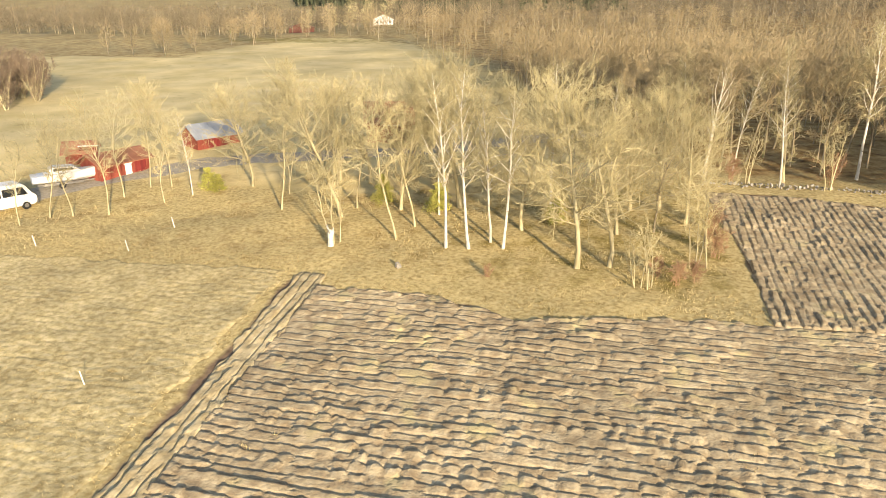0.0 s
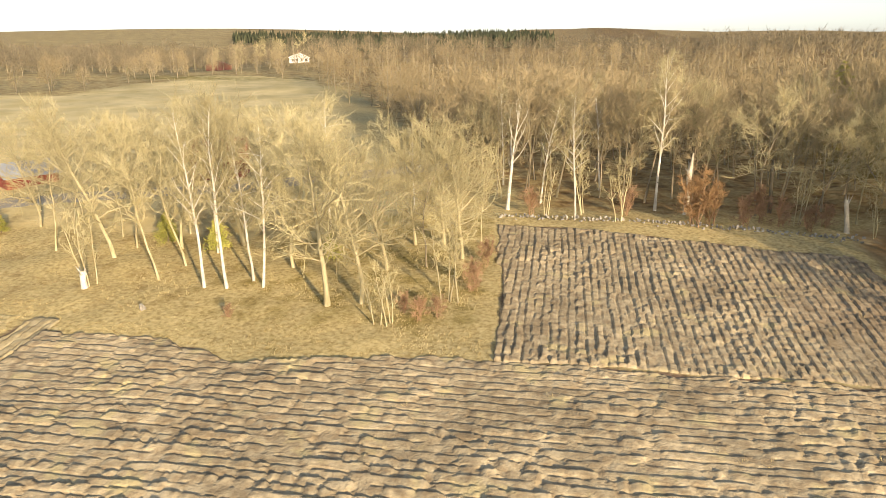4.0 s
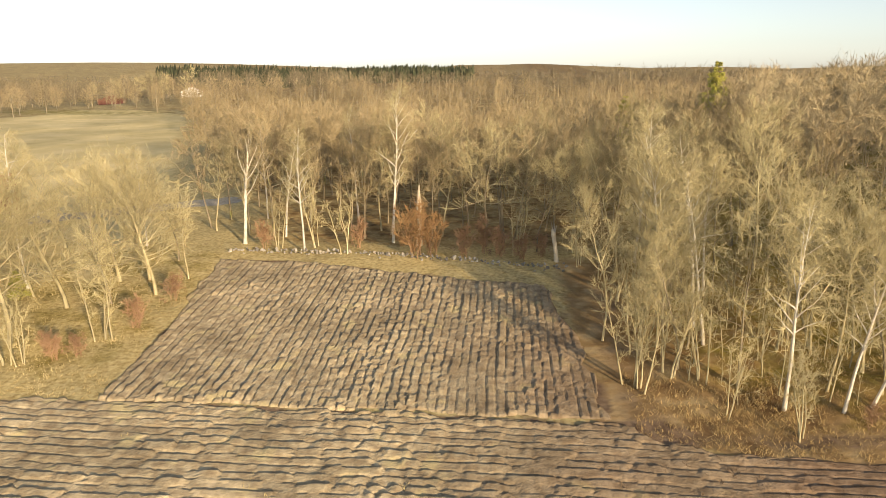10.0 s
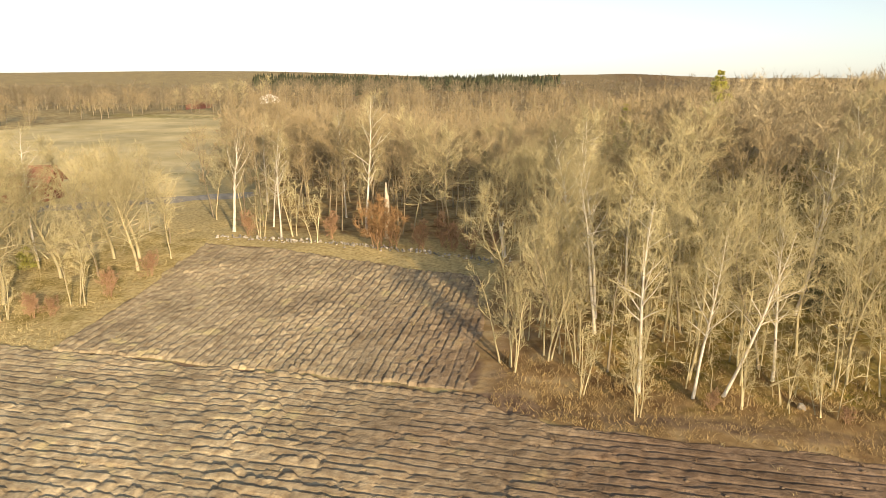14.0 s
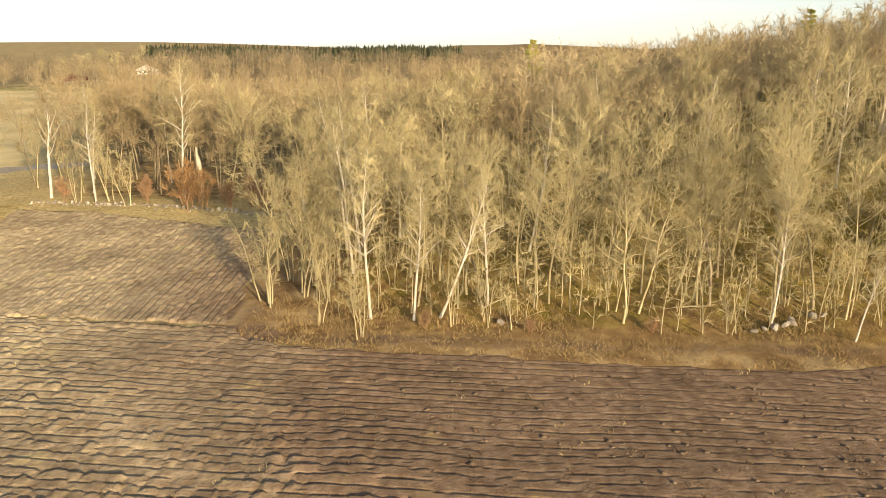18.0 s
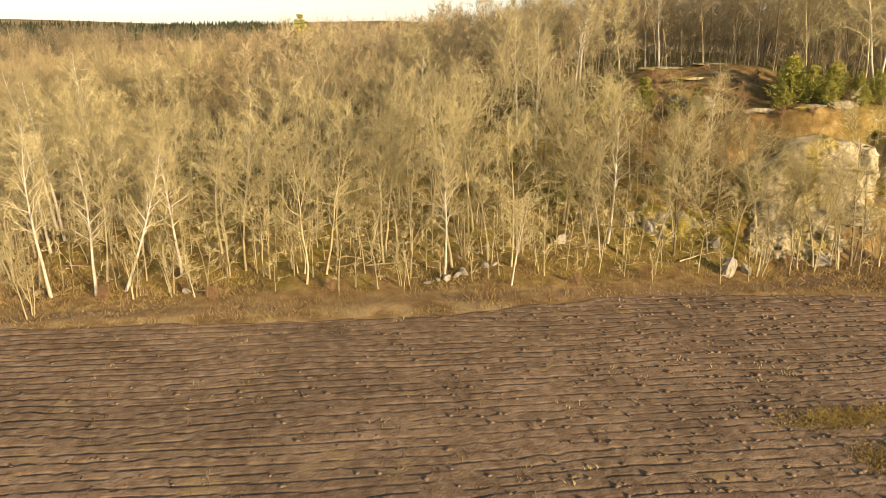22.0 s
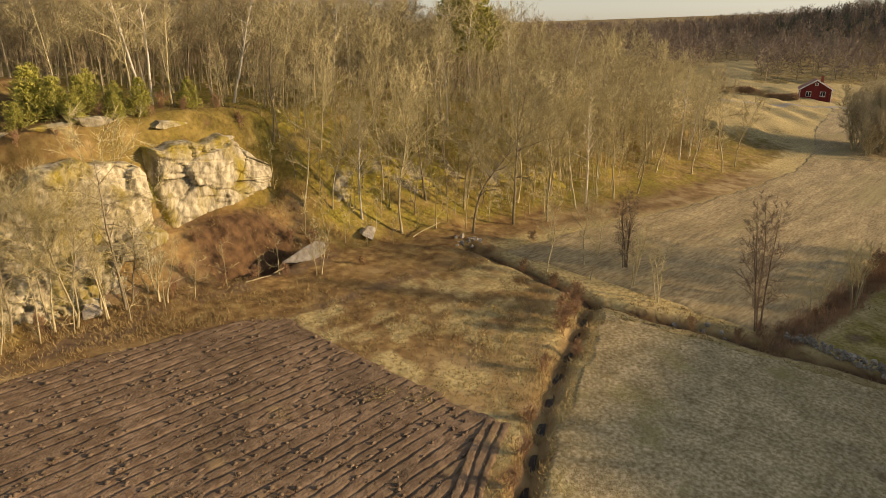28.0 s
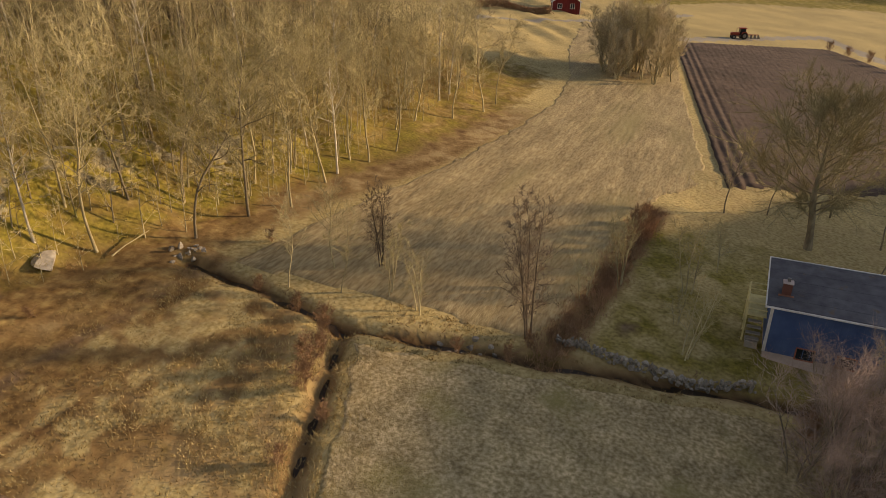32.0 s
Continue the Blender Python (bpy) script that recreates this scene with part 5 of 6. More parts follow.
for i in range(26):
    a, r = rng.uniform(0, 6.28), rng.uniform(0, 1) ** 0.5
    x, y = 236.5 + 9.0 * r * math.cos(a), 23.5 + 7.0 * r * math.sin(a)
    plant(("willow", "willow", "ash", "willow")[i % 4], x, y, (11.0, 12.2, 12.4, 8.5)[i % 4] * (1.1 - 0.25 * r) * rng.uniform(0.9, 1.1), rng, "clump in the stubble field")
KINDS["brown_willow"] = [(a, b.copy(), h, "willow_bush", "shrub", "dense rounded brown willow bush in the pale meadow") for a, b, h, *_ in KINDS["willow"]]
for m in KINDS["brown_willow"]:
    m[1].materials[0] = TWIG_DARK
for i in range(28):
    a, r = rng.uniform(0, 6.28), rng.uniform(0, 1) ** 0.5
    plant("brown_willow", -100 - 9 * r * math.cos(a) + 11 * r * math.sin(a) * -0.9, 101 + 14 * r * math.sin(a), 7.5 * (1.05 - 0.3 * r) * float(rng.uniform(0.85, 1.1)), rng, "willow thicket in the far meadow")
for x, y, h in [(176, 4, 8), (178.5, 0, 7), (182, -6, 9), (168, -9, 7), (176, -10, 8), (162, 3.5, 4.5), (151, 5.6, 3)]:
    plant("grey" if h > 5 else "sapling", x, y, h, rng, "garden trees")


# ---- rocks ----
def rock_mesh(seed, planes=14, level=3, rough=0.04, size=(1, 1, 1), material=STONE):
    """A broken rock: a ball cut by flat fracture planes, then roughened."""
    g = np.random.default_rng(seed)
    bm = bmesh.new()
    bmesh.ops.create_icosphere(bm, subdivisions=level, radius=1.0)
    co = np.array([v.co[:] for v in bm.verts])
    n = g.normal(0, 1, (planes, 3))
    n /= np.linalg.norm(n, axis=1)[:, None]
    for k, d in zip(n, g.uniform(0.42, 0.85, planes)):
        over = np.maximum(0, co @ k - d)
        co -= over[:, None] * k
    if rough:
        s = 3.0
        co *= (1 + rough * (value_noise(co[:, 0] * s + 9 + co[:, 2] * 2, co[:, 1] * s + seed, seed) - 0.5) * 2 + rough * (value_noise(co[:, 0] * 9 + co[:, 2] * 7, co[:, 1] * 9 + co[:, 2] * 5, seed + 1) - 0.5))[:, None]
    co *= np.array(size)
    for v, c in zip(bm.verts, co):
        v.co = c
    me = bpy.data.meshes.new("rock")
    bm.to_mesh(me)
    bm.free()
    me.materials.append(material)
    return me


def rock_face(x0, x1, low, high, y_foot, lean, seed, cell=2.0, proud=0.5, step=0.13, beds=0.5, material=ROCK):
    """A broken rock wall that faces south: blocks with own tilt, split by dark cracks. low, high and y_foot run along x."""
    g = np.random.default_rng(seed)
    xs = np.arange(x0, x1 + step, step)
    zb, zt = np.interp(xs, *low), np.interp(xs, *high)
    tall = float((zt - zb).max())
    nv = int(tall / step) + 6
    s = np.linspace(0, 1, nv)
    x = np.repeat(xs[:, None], nv, 1)
    z = zb[:, None] + s[None] * (zt - zb)[:, None]
    n = int((x1 - x0) * tall / (cell * cell * 0.7)) + 4
    site = np.stack([g.uniform(x0 - 1, x1 + 1, n), g.uniform(zb.min() - 1, zt.max() + 1, n)], 1)
    off, tx, tz = g.uniform(-proud, proud, n), g.normal(0, 0.07, n), g.normal(0.04, 0.08, n)
    wx, wz = x + 0.2 * (value_noise(x * 1.3, z * 1.3, seed) - 0.5), z + 0.2 * (value_noise(x * 1.3 + 40, z * 1.3, seed) - 0.5)

    def cells(site, sx, sz, shear):
        d = np.sqrt(((wx[..., None] - site[:, 0]) * sx + shear * (wz[..., None] - site[:, 1])) ** 2 + ((wz[..., None] - site[:, 1]) * sz) ** 2)
        near = np.sort(d, -1)[..., :2]
        return d.argmin(-1), near[..., 1] - near[..., 0]

    k, split = cells(site, 0.85, 1.25, 0.25)
    small = np.stack([g.uniform(x0, x1, 5 * n), g.uniform(zb.min(), zt.max(), 5 * n)], 1)
    k2, split2 = cells(small, 0.8, 1.3, 0.2)
    bump_ = g.uniform(-0.13, 0.13, 5 * n)
    crack = np.exp(-(split / 0.065) ** 2) * (value_noise(x * 0.6, z * 0.6, seed + 5) > 0.3)
    y = np.interp(xs, *y_foot)[:, None] + lean * s[None] * tall + off[k] * 0.8 + tx[k] * (x - site[k, 0]) + tz[k] * (z - site[k, 1]) + 0.55 * crack + bump_[k2] + 0.15 * np.exp(-(split2 / 0.06) ** 2)
    y = y + 0.08 * (value_noise(x * 4.5, z * 5.5, seed + 2) - 0.5)
    layer = (z + 0.10 * x + 0.9 * value_noise(x * 0.22, z * 0.3, seed + 8)) / 0.95
    bed = np.floor(layer)
    block = np.floor(x / 2.1 + 5 * hash01(bed, 3, seed) + 0.4 * value_noise(z * 1.5, x * 0.7, seed + 9))
    y = y + beds * (hash01(bed, block, seed + 10) - 0.5) + 0.22 * np.exp(-(((layer - bed) - 0.05) / 0.07) ** 2) * (hash01(bed, block, seed + 11) > 0.35)
    rim = np.clip(np.minimum(x - x0, x1 - x) / (0.25 + 0.6 * value_noise(z * 1.1, x * 0, seed + 6)), 0, 1)
    y = y + 1.6 * (1 - rim) + 1.6 * np.clip((s[None] - 0.96) / 0.04, 0, 1) ** 2
    z = z + 0.6 * np.clip((s[None] - 0.8) / 0.2, 0, 1) * (value_noise(x * 0.8, x * 0 + 3, seed + 7) - 0.5) * 2
    soup = Soup().add(np.stack([x, y, z], -1), grid_faces(len(xs), nv))
    return soup.mesh("rock_face", material)


cliff = empty("cliff", "weathered grey rock face with mossy ledges above a reddish slope", "cliff")
child("rock_face", rock_face(104.0, 116.3, ((104, 108, 112, 116.3), (5.0, 5.0, 5.4, 6.0)), ((104, 106, 109, 113, 115.2, 116.3), (8.6, 10.4, 12.0, 12.7, 12.2, 11.4)), ((104, 109, 113, 116.3), (48.4, 48.9, 49.2, 49.9)), 0.2, 3, 2.6, 0.5, beds=0.3), cliff, "mossy pale rock wall behind thin trees")
child("rock_face", rock_face(116.5, 127.9, ((116.5, 118, 120, 123, 127.9), (5.2, 6.4, 7.0, 7.4, 8.2)), ((116.5, 119, 123, 125, 126.6, 127.9), (13.1, 13.0, 12.7, 11.9, 10.9, 9.6)), ((116.5, 118, 123, 127.9), (50.2, 50.3, 50.7, 51.2)), 0.08, 5, 3.2, 0.55, beds=0.22), cliff, "pale grey rock wall that overhangs a dark slope")
child("rock_face", rock_face(102.6, 117.0, ((102.6, 110, 117), (2.6, 2.8, 3.0)), ((102.6, 104, 107, 110, 112, 114.5, 116.4, 117), (4.4, 5.8, 6.6, 6.4, 7.0, 6.4, 6.2, 5.2)), ((102.6, 107, 111, 114, 117), (46.4, 46.7, 47.0, 47.9, 49.0)), 0.16, 7, 1.7, 0.5), cliff, "low pale blocks at the foot of the cliff")
child("rock_face", rock_face(130.6, 150.0, ((130, 140, 150), (3.8, 4.0, 3.4)), ((130, 134, 141, 147, 150), (6.0, 8.6, 8.8, 8.0, 5.8)), ((130, 140, 150), (48.2, 48.0, 46.6)), 0.32, 11, 1.7, material=MOSSY_ROCK), cliff, "low mossy rocks among trees")
child("rock_face", rock_face(150.4, 163.0, ((150, 163), (3.2, 3.0)), ((150, 154, 163), (5.0, 6.6, 4.6)), ((150, 163), (45.2, 42.8)), 0.5, 12, 1.6, material=MOSSY_ROCK), cliff, "low mossy rocks among trees")
child("rock_face", rock_face(90.0, 102.0, ((90, 102), (3.2, 3.0)), ((90, 95, 102), (5.0, 6.6, 6.2)), ((90, 102), (48.8, 47.6)), 0.8, 13, 1.7, material=MOSSY_ROCK), cliff, "low mossy rocks among trees")
LEDGES = [(119.0, 53.0, 2.4, 1.0, 0.4, 4, 27), (123.4, 53.2, 2.2, 0.9, 0.4, -8, 28), (111.0, 53.6, 2.2, 0.9, 0.45, 6, 29), (113.6, 53.4, 1.8, 0.9, 0.6, 12, 30), (107.6, 55.0, 2.4, 1.0, 0.4, -6, 31), (98.6, 67.4, 3.6, 1.2, 0.28, 4, 17), (103.4, 67.8, 3.8, 1.3, 0.28, -3, 18), (107.8, 67.2, 3.2, 1.2, 0.25, 6, 19), (104.6, 62.4, 2.6, 0.9, 0.25, 0, 16), (108.0, 62.0, 2.4, 0.8, 0.25, 5, 26), (103.6, 58.2, 1.7, 1.0, 0.8, 10, 32), (101.6, 58.6, 1.1, 0.8, 0.5, -10, 33)]
for x, y, a, b, c, turn, sd in LEDGES:
    child("ledge", rock_mesh(sd, 18, 3, 0.16, (a, b, c), ROCK), cliff, m=pose(x, y, float(ground(x, y)) - 0.06, -3, 0, turn))
slab = part("rock_slab", prism([(-0.2, -0.3), (2.6, -0.7), (4.4, 0.5), (4.5, 1.7), (3.7, 1.95), (2.2, 1.25)], (-0.3, 0.45), bevel=0.09), STONE, None)
tagged(slab, "tilted grey rock slab beside a dark hollow", "rock")
slab.matrix_basis = pose(124.4, 46.2, 2.95, -34, 0, -30) @ Matrix.Diagonal((0.8, 0.8, 0.72, 1))
slab2 = tagged(new("boulder", rock_mesh(42, 10, 3, 0.03, (1.7, 1.1, 0.7), STONE)), "grey boulder at the foot of the slope", "rock")
slab2.matrix_basis = pose(133.6, 46.0, float(ground(133.6, 46.0)) + 0.05, 12, 8, 30)

# dark sheet added at the bottom of the hollow, in place of its shade
pool = bmesh.new()
ring = [pool.verts.new((2.3 * math.cos(a) * (1 + 0.12 * math.sin(3 * a)), 1.0 * math.sin(a) * (1 + 0.15 * math.cos(2 * a)), 0)) for a in np.linspace(0, 2 * math.pi, 28, endpoint=False)]
pool.faces.new(ring)
pool = tagged(part("pool", pool, POOL, None), "small dark muddy pool added to darken the hollow below the cliff", "water", kind="structure")
pool.matrix_basis = pose(122.2, 47.0, float(ground(122.2, 47.2)) + 0.3, 0, 0, 4)

def water_strip(name, label, pts, width, rise):
    """Dark standing water along the bottom of a ditch."""
    left, right = [], []
    p = np.array(pts, float)
    q = np.concatenate([np.linspace(a, b, max(2, int(np.hypot(*(b - a)) / 0.6)), endpoint=False) for a, b in zip(p, p[1:])])
    d = np.gradient(q, axis=0)
    d /= np.linalg.norm(d, axis=1)[:, None]
    w = width * (0.5 + 0.9 * value_noise(q[:, 0] * 0.7, q[:, 1] * 0.7, 17))[:, None]
    side = np.stack([-d[:, 1], d[:, 0]], -1) * w / 2
    z = ground(q[:, 0], q[:, 1])[:, None] + rise
    v = np.stack([np.concatenate([q - side, z], 1), np.concatenate([q + side, z], 1)], 1)
    soup = Soup().add(v.reshape(-1, 3), grid_faces(len(q), 2))
    return tagged(new(name, soup.mesh(name, POOL, True)), label, "water", kind="structure")


water_strip("ditch_water", "dark still water in the bottom of the ditch", DITCH, 0.7, 0.12)
water_strip("stream_water", "narrow dark stream between tussocks", STREAM, 0.4, 0.08)

STONES = [rock_mesh(s, 12, 2, 0.04) for s in range(300, 306)]


def stone_row(name, label, pts, spacing, size, courses, width, seed):
    """A dry wall of field stones heaped along a line, every stone a part."""
    g = np.random.default_rng(seed)
    root = empty(name, label, "stone wall", kind="structure")
    for (ax, ay), (bx, by) in zip(pts, pts[1:]):
        ln_ = math.hypot(bx - ax, by - ay)
        for c in range(courses):
            k = max(1, int(ln_ / spacing))
            for i in range(k):
                if c and g.random() < 0.18:
                    continue
                t = (i + g.random() * 0.8) / k
                off = g.normal(0, width * (1 - 0.3 * c))
                x, y = ax + (bx - ax) * t - (by - ay) / ln_ * off, ay + (by - ay) * t + (bx - ax) / ln_ * off
                s = size * g.uniform(0.65, 1.3)
                m = pose(x, y, float(ground(x, y)) + s * 0.25 + c * size * 0.95, *g.uniform(0, 360, 3)) @ Matrix.Diagonal((s * 1.25, s, s * 0.85, 1))
                child("stone", STONES[int(g.integers(6))], root, m=m)
    return root


stone_row("garden_wall", "dry stone wall of grey field stones round the garden", [(144.7, 12.5), (143.9, 8.6), (144.2, 4.7), (145.9, 0.0)], 0.24, 0.185, 4, 0.13, 1)
stone_row("field_wall", "low mossy stone wall between field and wood", [(9.2, 67.8), (15, 68.2), (24.3, 67.8), (31.5, 66.8), (40.2, 65.4)], 0.34, 0.17, 2, 0.4, 2)
stone_row("stone_pile", "small heap of field stones at the wood's edge", [(139.6, 40.6), (141.4, 39.0)], 0.22, 0.22, 2, 0.5, 3)
stone_row("ditch_stones", "scattered stones along the ditch", [(140.4, 19.5), (141.4, 15.4)], 0.4, 0.2, 1, 0.6, 4)
for x, y, s in [(76.9, 44.6, 0.3), (77.8, 45.0, 0.25), (78.5, 45.2, 0.5), (79.3, 45.5, 0.3), (79.9, 45.8, 0.45), (81.8, 47.0, 0.4), (82.4, 47.1, 0.3), (59.8, 44.2, 0.35), (101.8, 44.6, 0.5), (100.2, 44.4, 1.0), (-14, 45.6, 0.35), (-20.3, 48.6, 0.3), (96, 50, 0.8), (88.5, 49.6, 0.6), (100.5, 47.4, 0.7), (108.8, 45.6, 0.7)]:
    ob = tagged(new("boulder", STONES[int(rng.integers(6))]), "pale field boulder in the grass", "rock", "boulders in the grass")
    ob.matrix_basis = pose(x, y, float(ground(x, y)) + s * 0.25, *rng.uniform(0, 360, 3)) @ Matrix.Diagonal((s * 1.3, s, s * 0.8, 1))


# ---- broken trunks, logs, stakes ----
def broken_trunk(x, y, height, radius, label, material, seed, fork=True):
    g = np.random.default_rng(seed)
    root = empty("broken_trunk", label, "tree trunk")
    root.matrix_basis = pose(x, y, float(ground(x, y)), 0, 0, g.uniform(0, 360))
    s = Soup()
    pts = bend(g, (0, 0, -0.3), (0.02, 0, 1), height, 6, 0.03, 0)
    tube(s, pts, radius * np.array([1.3, 1.1, 1.0, 0.95, 0.95, 1.0, 0.5]), 8)
    child("trunk", s.mesh("trunk", material, True), root)
    top = pts[-2]
    for i in range(6):
        s = Soup()
        spikes(s, [top + g.normal(0, radius * 0.4, 3) * (1, 1, 0.2)], [top + np.array([g.normal(0, radius), g.normal(0, radius), g.uniform(0.4, 1.3)])], radius * 0.5)
        child("splinter", s.mesh("splinter", material), root)
    if fork:
        s = Soup()
        tube(s, [top, top + (0.35, -0.1, 0.9), top + (0.5, -0.1, 1.9)], [radius * 0.8, radius * 0.6, radius * 0.25], 6)
        child("fork", s.mesh("fork", material, True), root)
    return root


broken_trunk(26.6, 71.4, 5.2, 0.26, "tall broken birch trunk, splintered white at the top", WHITE_WOOD, 5)
broken_trunk(39.4, 67.2, 3.3, 0.2, "short bleached broken trunk at the wood's edge", WHITE_WOOD, 6, False)
broken_trunk(34.6, 73.2, 5.4, 0.17, "tall broken grey trunk in the wood", BARK_GREY, 7, False)
broken_trunk(-20.3, 48.2, 1.7, 0.24, "pale broken stump in the grass", BARK_BIRCH, 8, False)
for i, (ax, ay, bx, by, lift_) in enumerate([(137.0, 43.5, 140.4, 43.9, 0.4), (-3.2, 58.4, -5.4, 57.0, 3.4), (72.5, 47.0, 75.0, 48.0, 0.5), (119.5, 44.0, 121.6, 43.6, 0.1), (58.5, 46.4, 60.5, 46.9, 0.9), (97, 46.0, 99.4, 46.6, 0.3), (122.6, 45.0, 124.0, 45.4, 0.3)]):
    s = Soup()
    za, zb = float(ground(ax, ay)) + 0.1, float(ground(bx, by)) + 0.1 + lift_
    g = np.random.default_rng(400 + i)
    d = np.array([bx - ax, by - ay, zb - za])
    tube(s, bend(g, (ax, ay, za), d / np.linalg.norm(d), float(np.linalg.norm(d)), 5, 0.05, 0), np.linspace(0.07, 0.03, 6), 6)
    tagged(new("fallen_branch", s.mesh("fallen_branch", BARK_PALE, True)), "bleached fallen branch leaning in the undergrowth", "branch", "fallen branches")
for x, y in [(-27.0, 28.4), (-35.7, 44.5), (-43.7, 43.9), (-34.7, 49.3)]:
    ob = part("marker_stake", box((-0.028, -0.028, -0.2), (0.028, 0.028, 0.95), 0.008), WHITE, None)
    tagged(ob, "thin white marker stake in the meadow", "stake", "marker stakes")
    ob.matrix_basis = pose(x, y, float(ground(x, y)), 4, -6, 10)


# ---- buildings ----
def at(x, y, turn, z=None):
    return pose(x, y, float(ground(x, y)) if z is None else z, 0, 0, turn)


def window(parent, cx, z0, w, h, y, frame_mat=WHITE, name="window"):
    """A window on a wall that faces -y, in the house's own axes."""
    root = part(name, box((cx - w / 2 + 0.05, y - 0.03, z0 + 0.05), (cx + w / 2 - 0.05, y + 0.05, z0 + h - 0.05), 0), GLASS, parent, "dark window pane")
    bars = [((cx - w / 2, z0), (cx + w / 2, z0 + 0.1)), ((cx - w / 2, z0 + h - 0.1), (cx + w / 2, z0 + h)), ((cx - w / 2, z0 + 0.1), (cx - w / 2 + 0.1, z0 + h - 0.1)), ((cx + w / 2 - 0.1, z0 + 0.1), (cx + w / 2, z0 + h - 0.1)), ((cx - 0.04, z0 + 0.1), (cx + 0.04, z0 + h - 0.1))]
    for (xa, za), (xb, zb) in bars:
        part("window_frame", box((xa, y - 0.07, za), (xb, y + 0.05, zb), 0.01), frame_mat, root)
    return root


def gable_house(name, label, m, width, depth, eave, ridge, wall, roof, trim, windows=(), chimney=None, category="house", attic=False, boards=True):
    """A house with its gable towards -y: width along x, depth along y."""
    h = empty(name, label, category)
    h.matrix_basis = m
    w2 = width / 2
    part("wall", prism([(-w2, -0.6), (w2, -0.6), (w2, eave), (0, ridge), (-w2, eave)], (0, depth)), wall, h)
    if boards:
        for i in range(int(width / 0.6)):
            x = -w2 + 0.3 + i * 0.6
            top = eave + (ridge - eave) * (1 - abs(x) / w2)
            part("board", box((x - 0.03, -0.03, -0.3), (x + 0.03, 0.02, top - 0.1), 0), wall, h)
    slope = math.hypot(w2, ridge - eave)
    over, th = 0.45, 0.14
    for side in (-1, 1):
        ex, ez = side * (w2 + over), eave - over * (ridge - eave) / w2
        part("roof", prism([(0, ridge + 0.02), (ex, ez + 0.02), (ex, ez + th + 0.02), (0, ridge + th + 0.05)], (-over, depth + over)), roof, h)
        part("bargeboard", prism([(0, ridge - 0.16), (ex, ez - 0.16), (ex, ez + th + 0.05), (0, ridge + th + 0.08)], (-over - 0.06, -over - 0.005)), trim, h)
        part("corner_board", box((side * w2 - 0.09, -0.05, -0.4), (side * w2 + 0.09, 0.06, eave), 0.01), trim, h)
    for cx, z0, ww, hh in windows:
        window(h, cx, z0, ww, hh, -0.02)
    if attic:
        window(h, 0, eave + (ridge - eave) * 0.38, 0.8, 0.8, -0.02)
    if chimney:
        cx, cy = chimney
        top = ridge + 0.9
        c = part("chimney", box((cx - 0.35, cy - 0.35, eave), (cx + 0.35, cy + 0.35, top), 0.02), BRICK, h)
        part("chimney_cap", box((cx - 0.42, cy - 0.42, top), (cx + 0.42, cy + 0.42, top + 0.12), 0.02), BRICK, c)
    return h


gable_house("red_cottage", "small dark-red wooden cottage with white trim behind a hedge", at(306.5, 55.5, -72), 7.8, 8.5, 3.0, 5.4, RED_DEEP, ROOF_RUST, WHITE, [(-1.75, 1.0, 1.3, 1.4), (1.75, 1.0, 1.3, 1.4)], (1.3, 2.0), "cottage", True)
gable_house("red_cottage", "distant red cottage with white trim at the wood", at(452, -3, -85), 8.5, 9, 3.2, 6.0, RED_DEEP, ROOF_RUST, WHITE, [(-2, 1.1, 1.2, 1.3), (2, 1.1, 1.2, 1.3)], None, "cottage", True)
gable_house("white_house", "distant long white house among bare trees", at(-93, 291, 20), 8, 6, 2.2, 3.9, WHITE, ROOF_RUST, WHITE, [(-2.7, 0.6, 0.9, 1.1), (-0.9, 0.6, 0.9, 1.1), (0.9, 0.6, 0.9, 1.1), (2.7, 0.6, 0.9, 1.1)], (0, 4), "house", False, False)
for x, y, h in [(-101, 232, 8), (-92, 233, 9), (-88, 236, 10), (-100, 268, 11), (-86, 268, 12), (-92, 264, 10), (-80, 240, 11)]:
    plant("grey", x, y, h, rng, "trees by the far farm")
gable_house("red_barn", "distant red wooden barn at the edge of the fields", at(-136, 305, 25), 11, 8, 2.2, 3.8, RED_DULL, ROOF_RUST, RED_DULL, [], None, "barn")


def long_barn(label, m, length, width, eave, ridge, wall, roof, doors):
    """A barn whose long side faces -y."""
    h = empty("barn", label, "barn")
    h.matrix_basis = m
    part("wall", prism([(0, -0.6), (width, -0.6), (width, eave), (width / 2, ridge), (0, eave)], (0, length), "x"), wall, h)
    for i in range(int(length / 0.7)):
        part("board", box((0.3 + i * 0.7, -0.035, -0.3), (0.36 + i * 0.7, 0.02, eave - 0.05), 0), wall, h)
    for side in (-1, 1):
        mid = width / 2
        ey, ez = mid + side * (mid + 0.5), eave - 0.5 * (ridge - eave) / mid
        r = part("roof", prism([(mid, ridge + 0.02), (ey, ez + 0.02), (ey, ez + 0.12), (mid, ridge + 0.14)], (-0.4, length + 0.4), "x"), roof, h)
        for i in range(int(length / 1.1)):
            x = 0.2 + i * 1.1
            part("seam", prism([(mid, ridge + 0.135), (ey, ez + 0.115), (ey, ez + 0.16), (mid, ridge + 0.18)], (x, x + 0.05), "x"), roof, r)
    for x, w, hh, mt in doors:
        part("door", box((x, -0.08, -0.2), (x + w, 0.03, hh), 0.02), mt, h)
        part("door_frame", box((x - 0.1, -0.1, hh), (x + w + 0.1, 0.03, hh + 0.12), 0.01), WHITE, h)
    return h


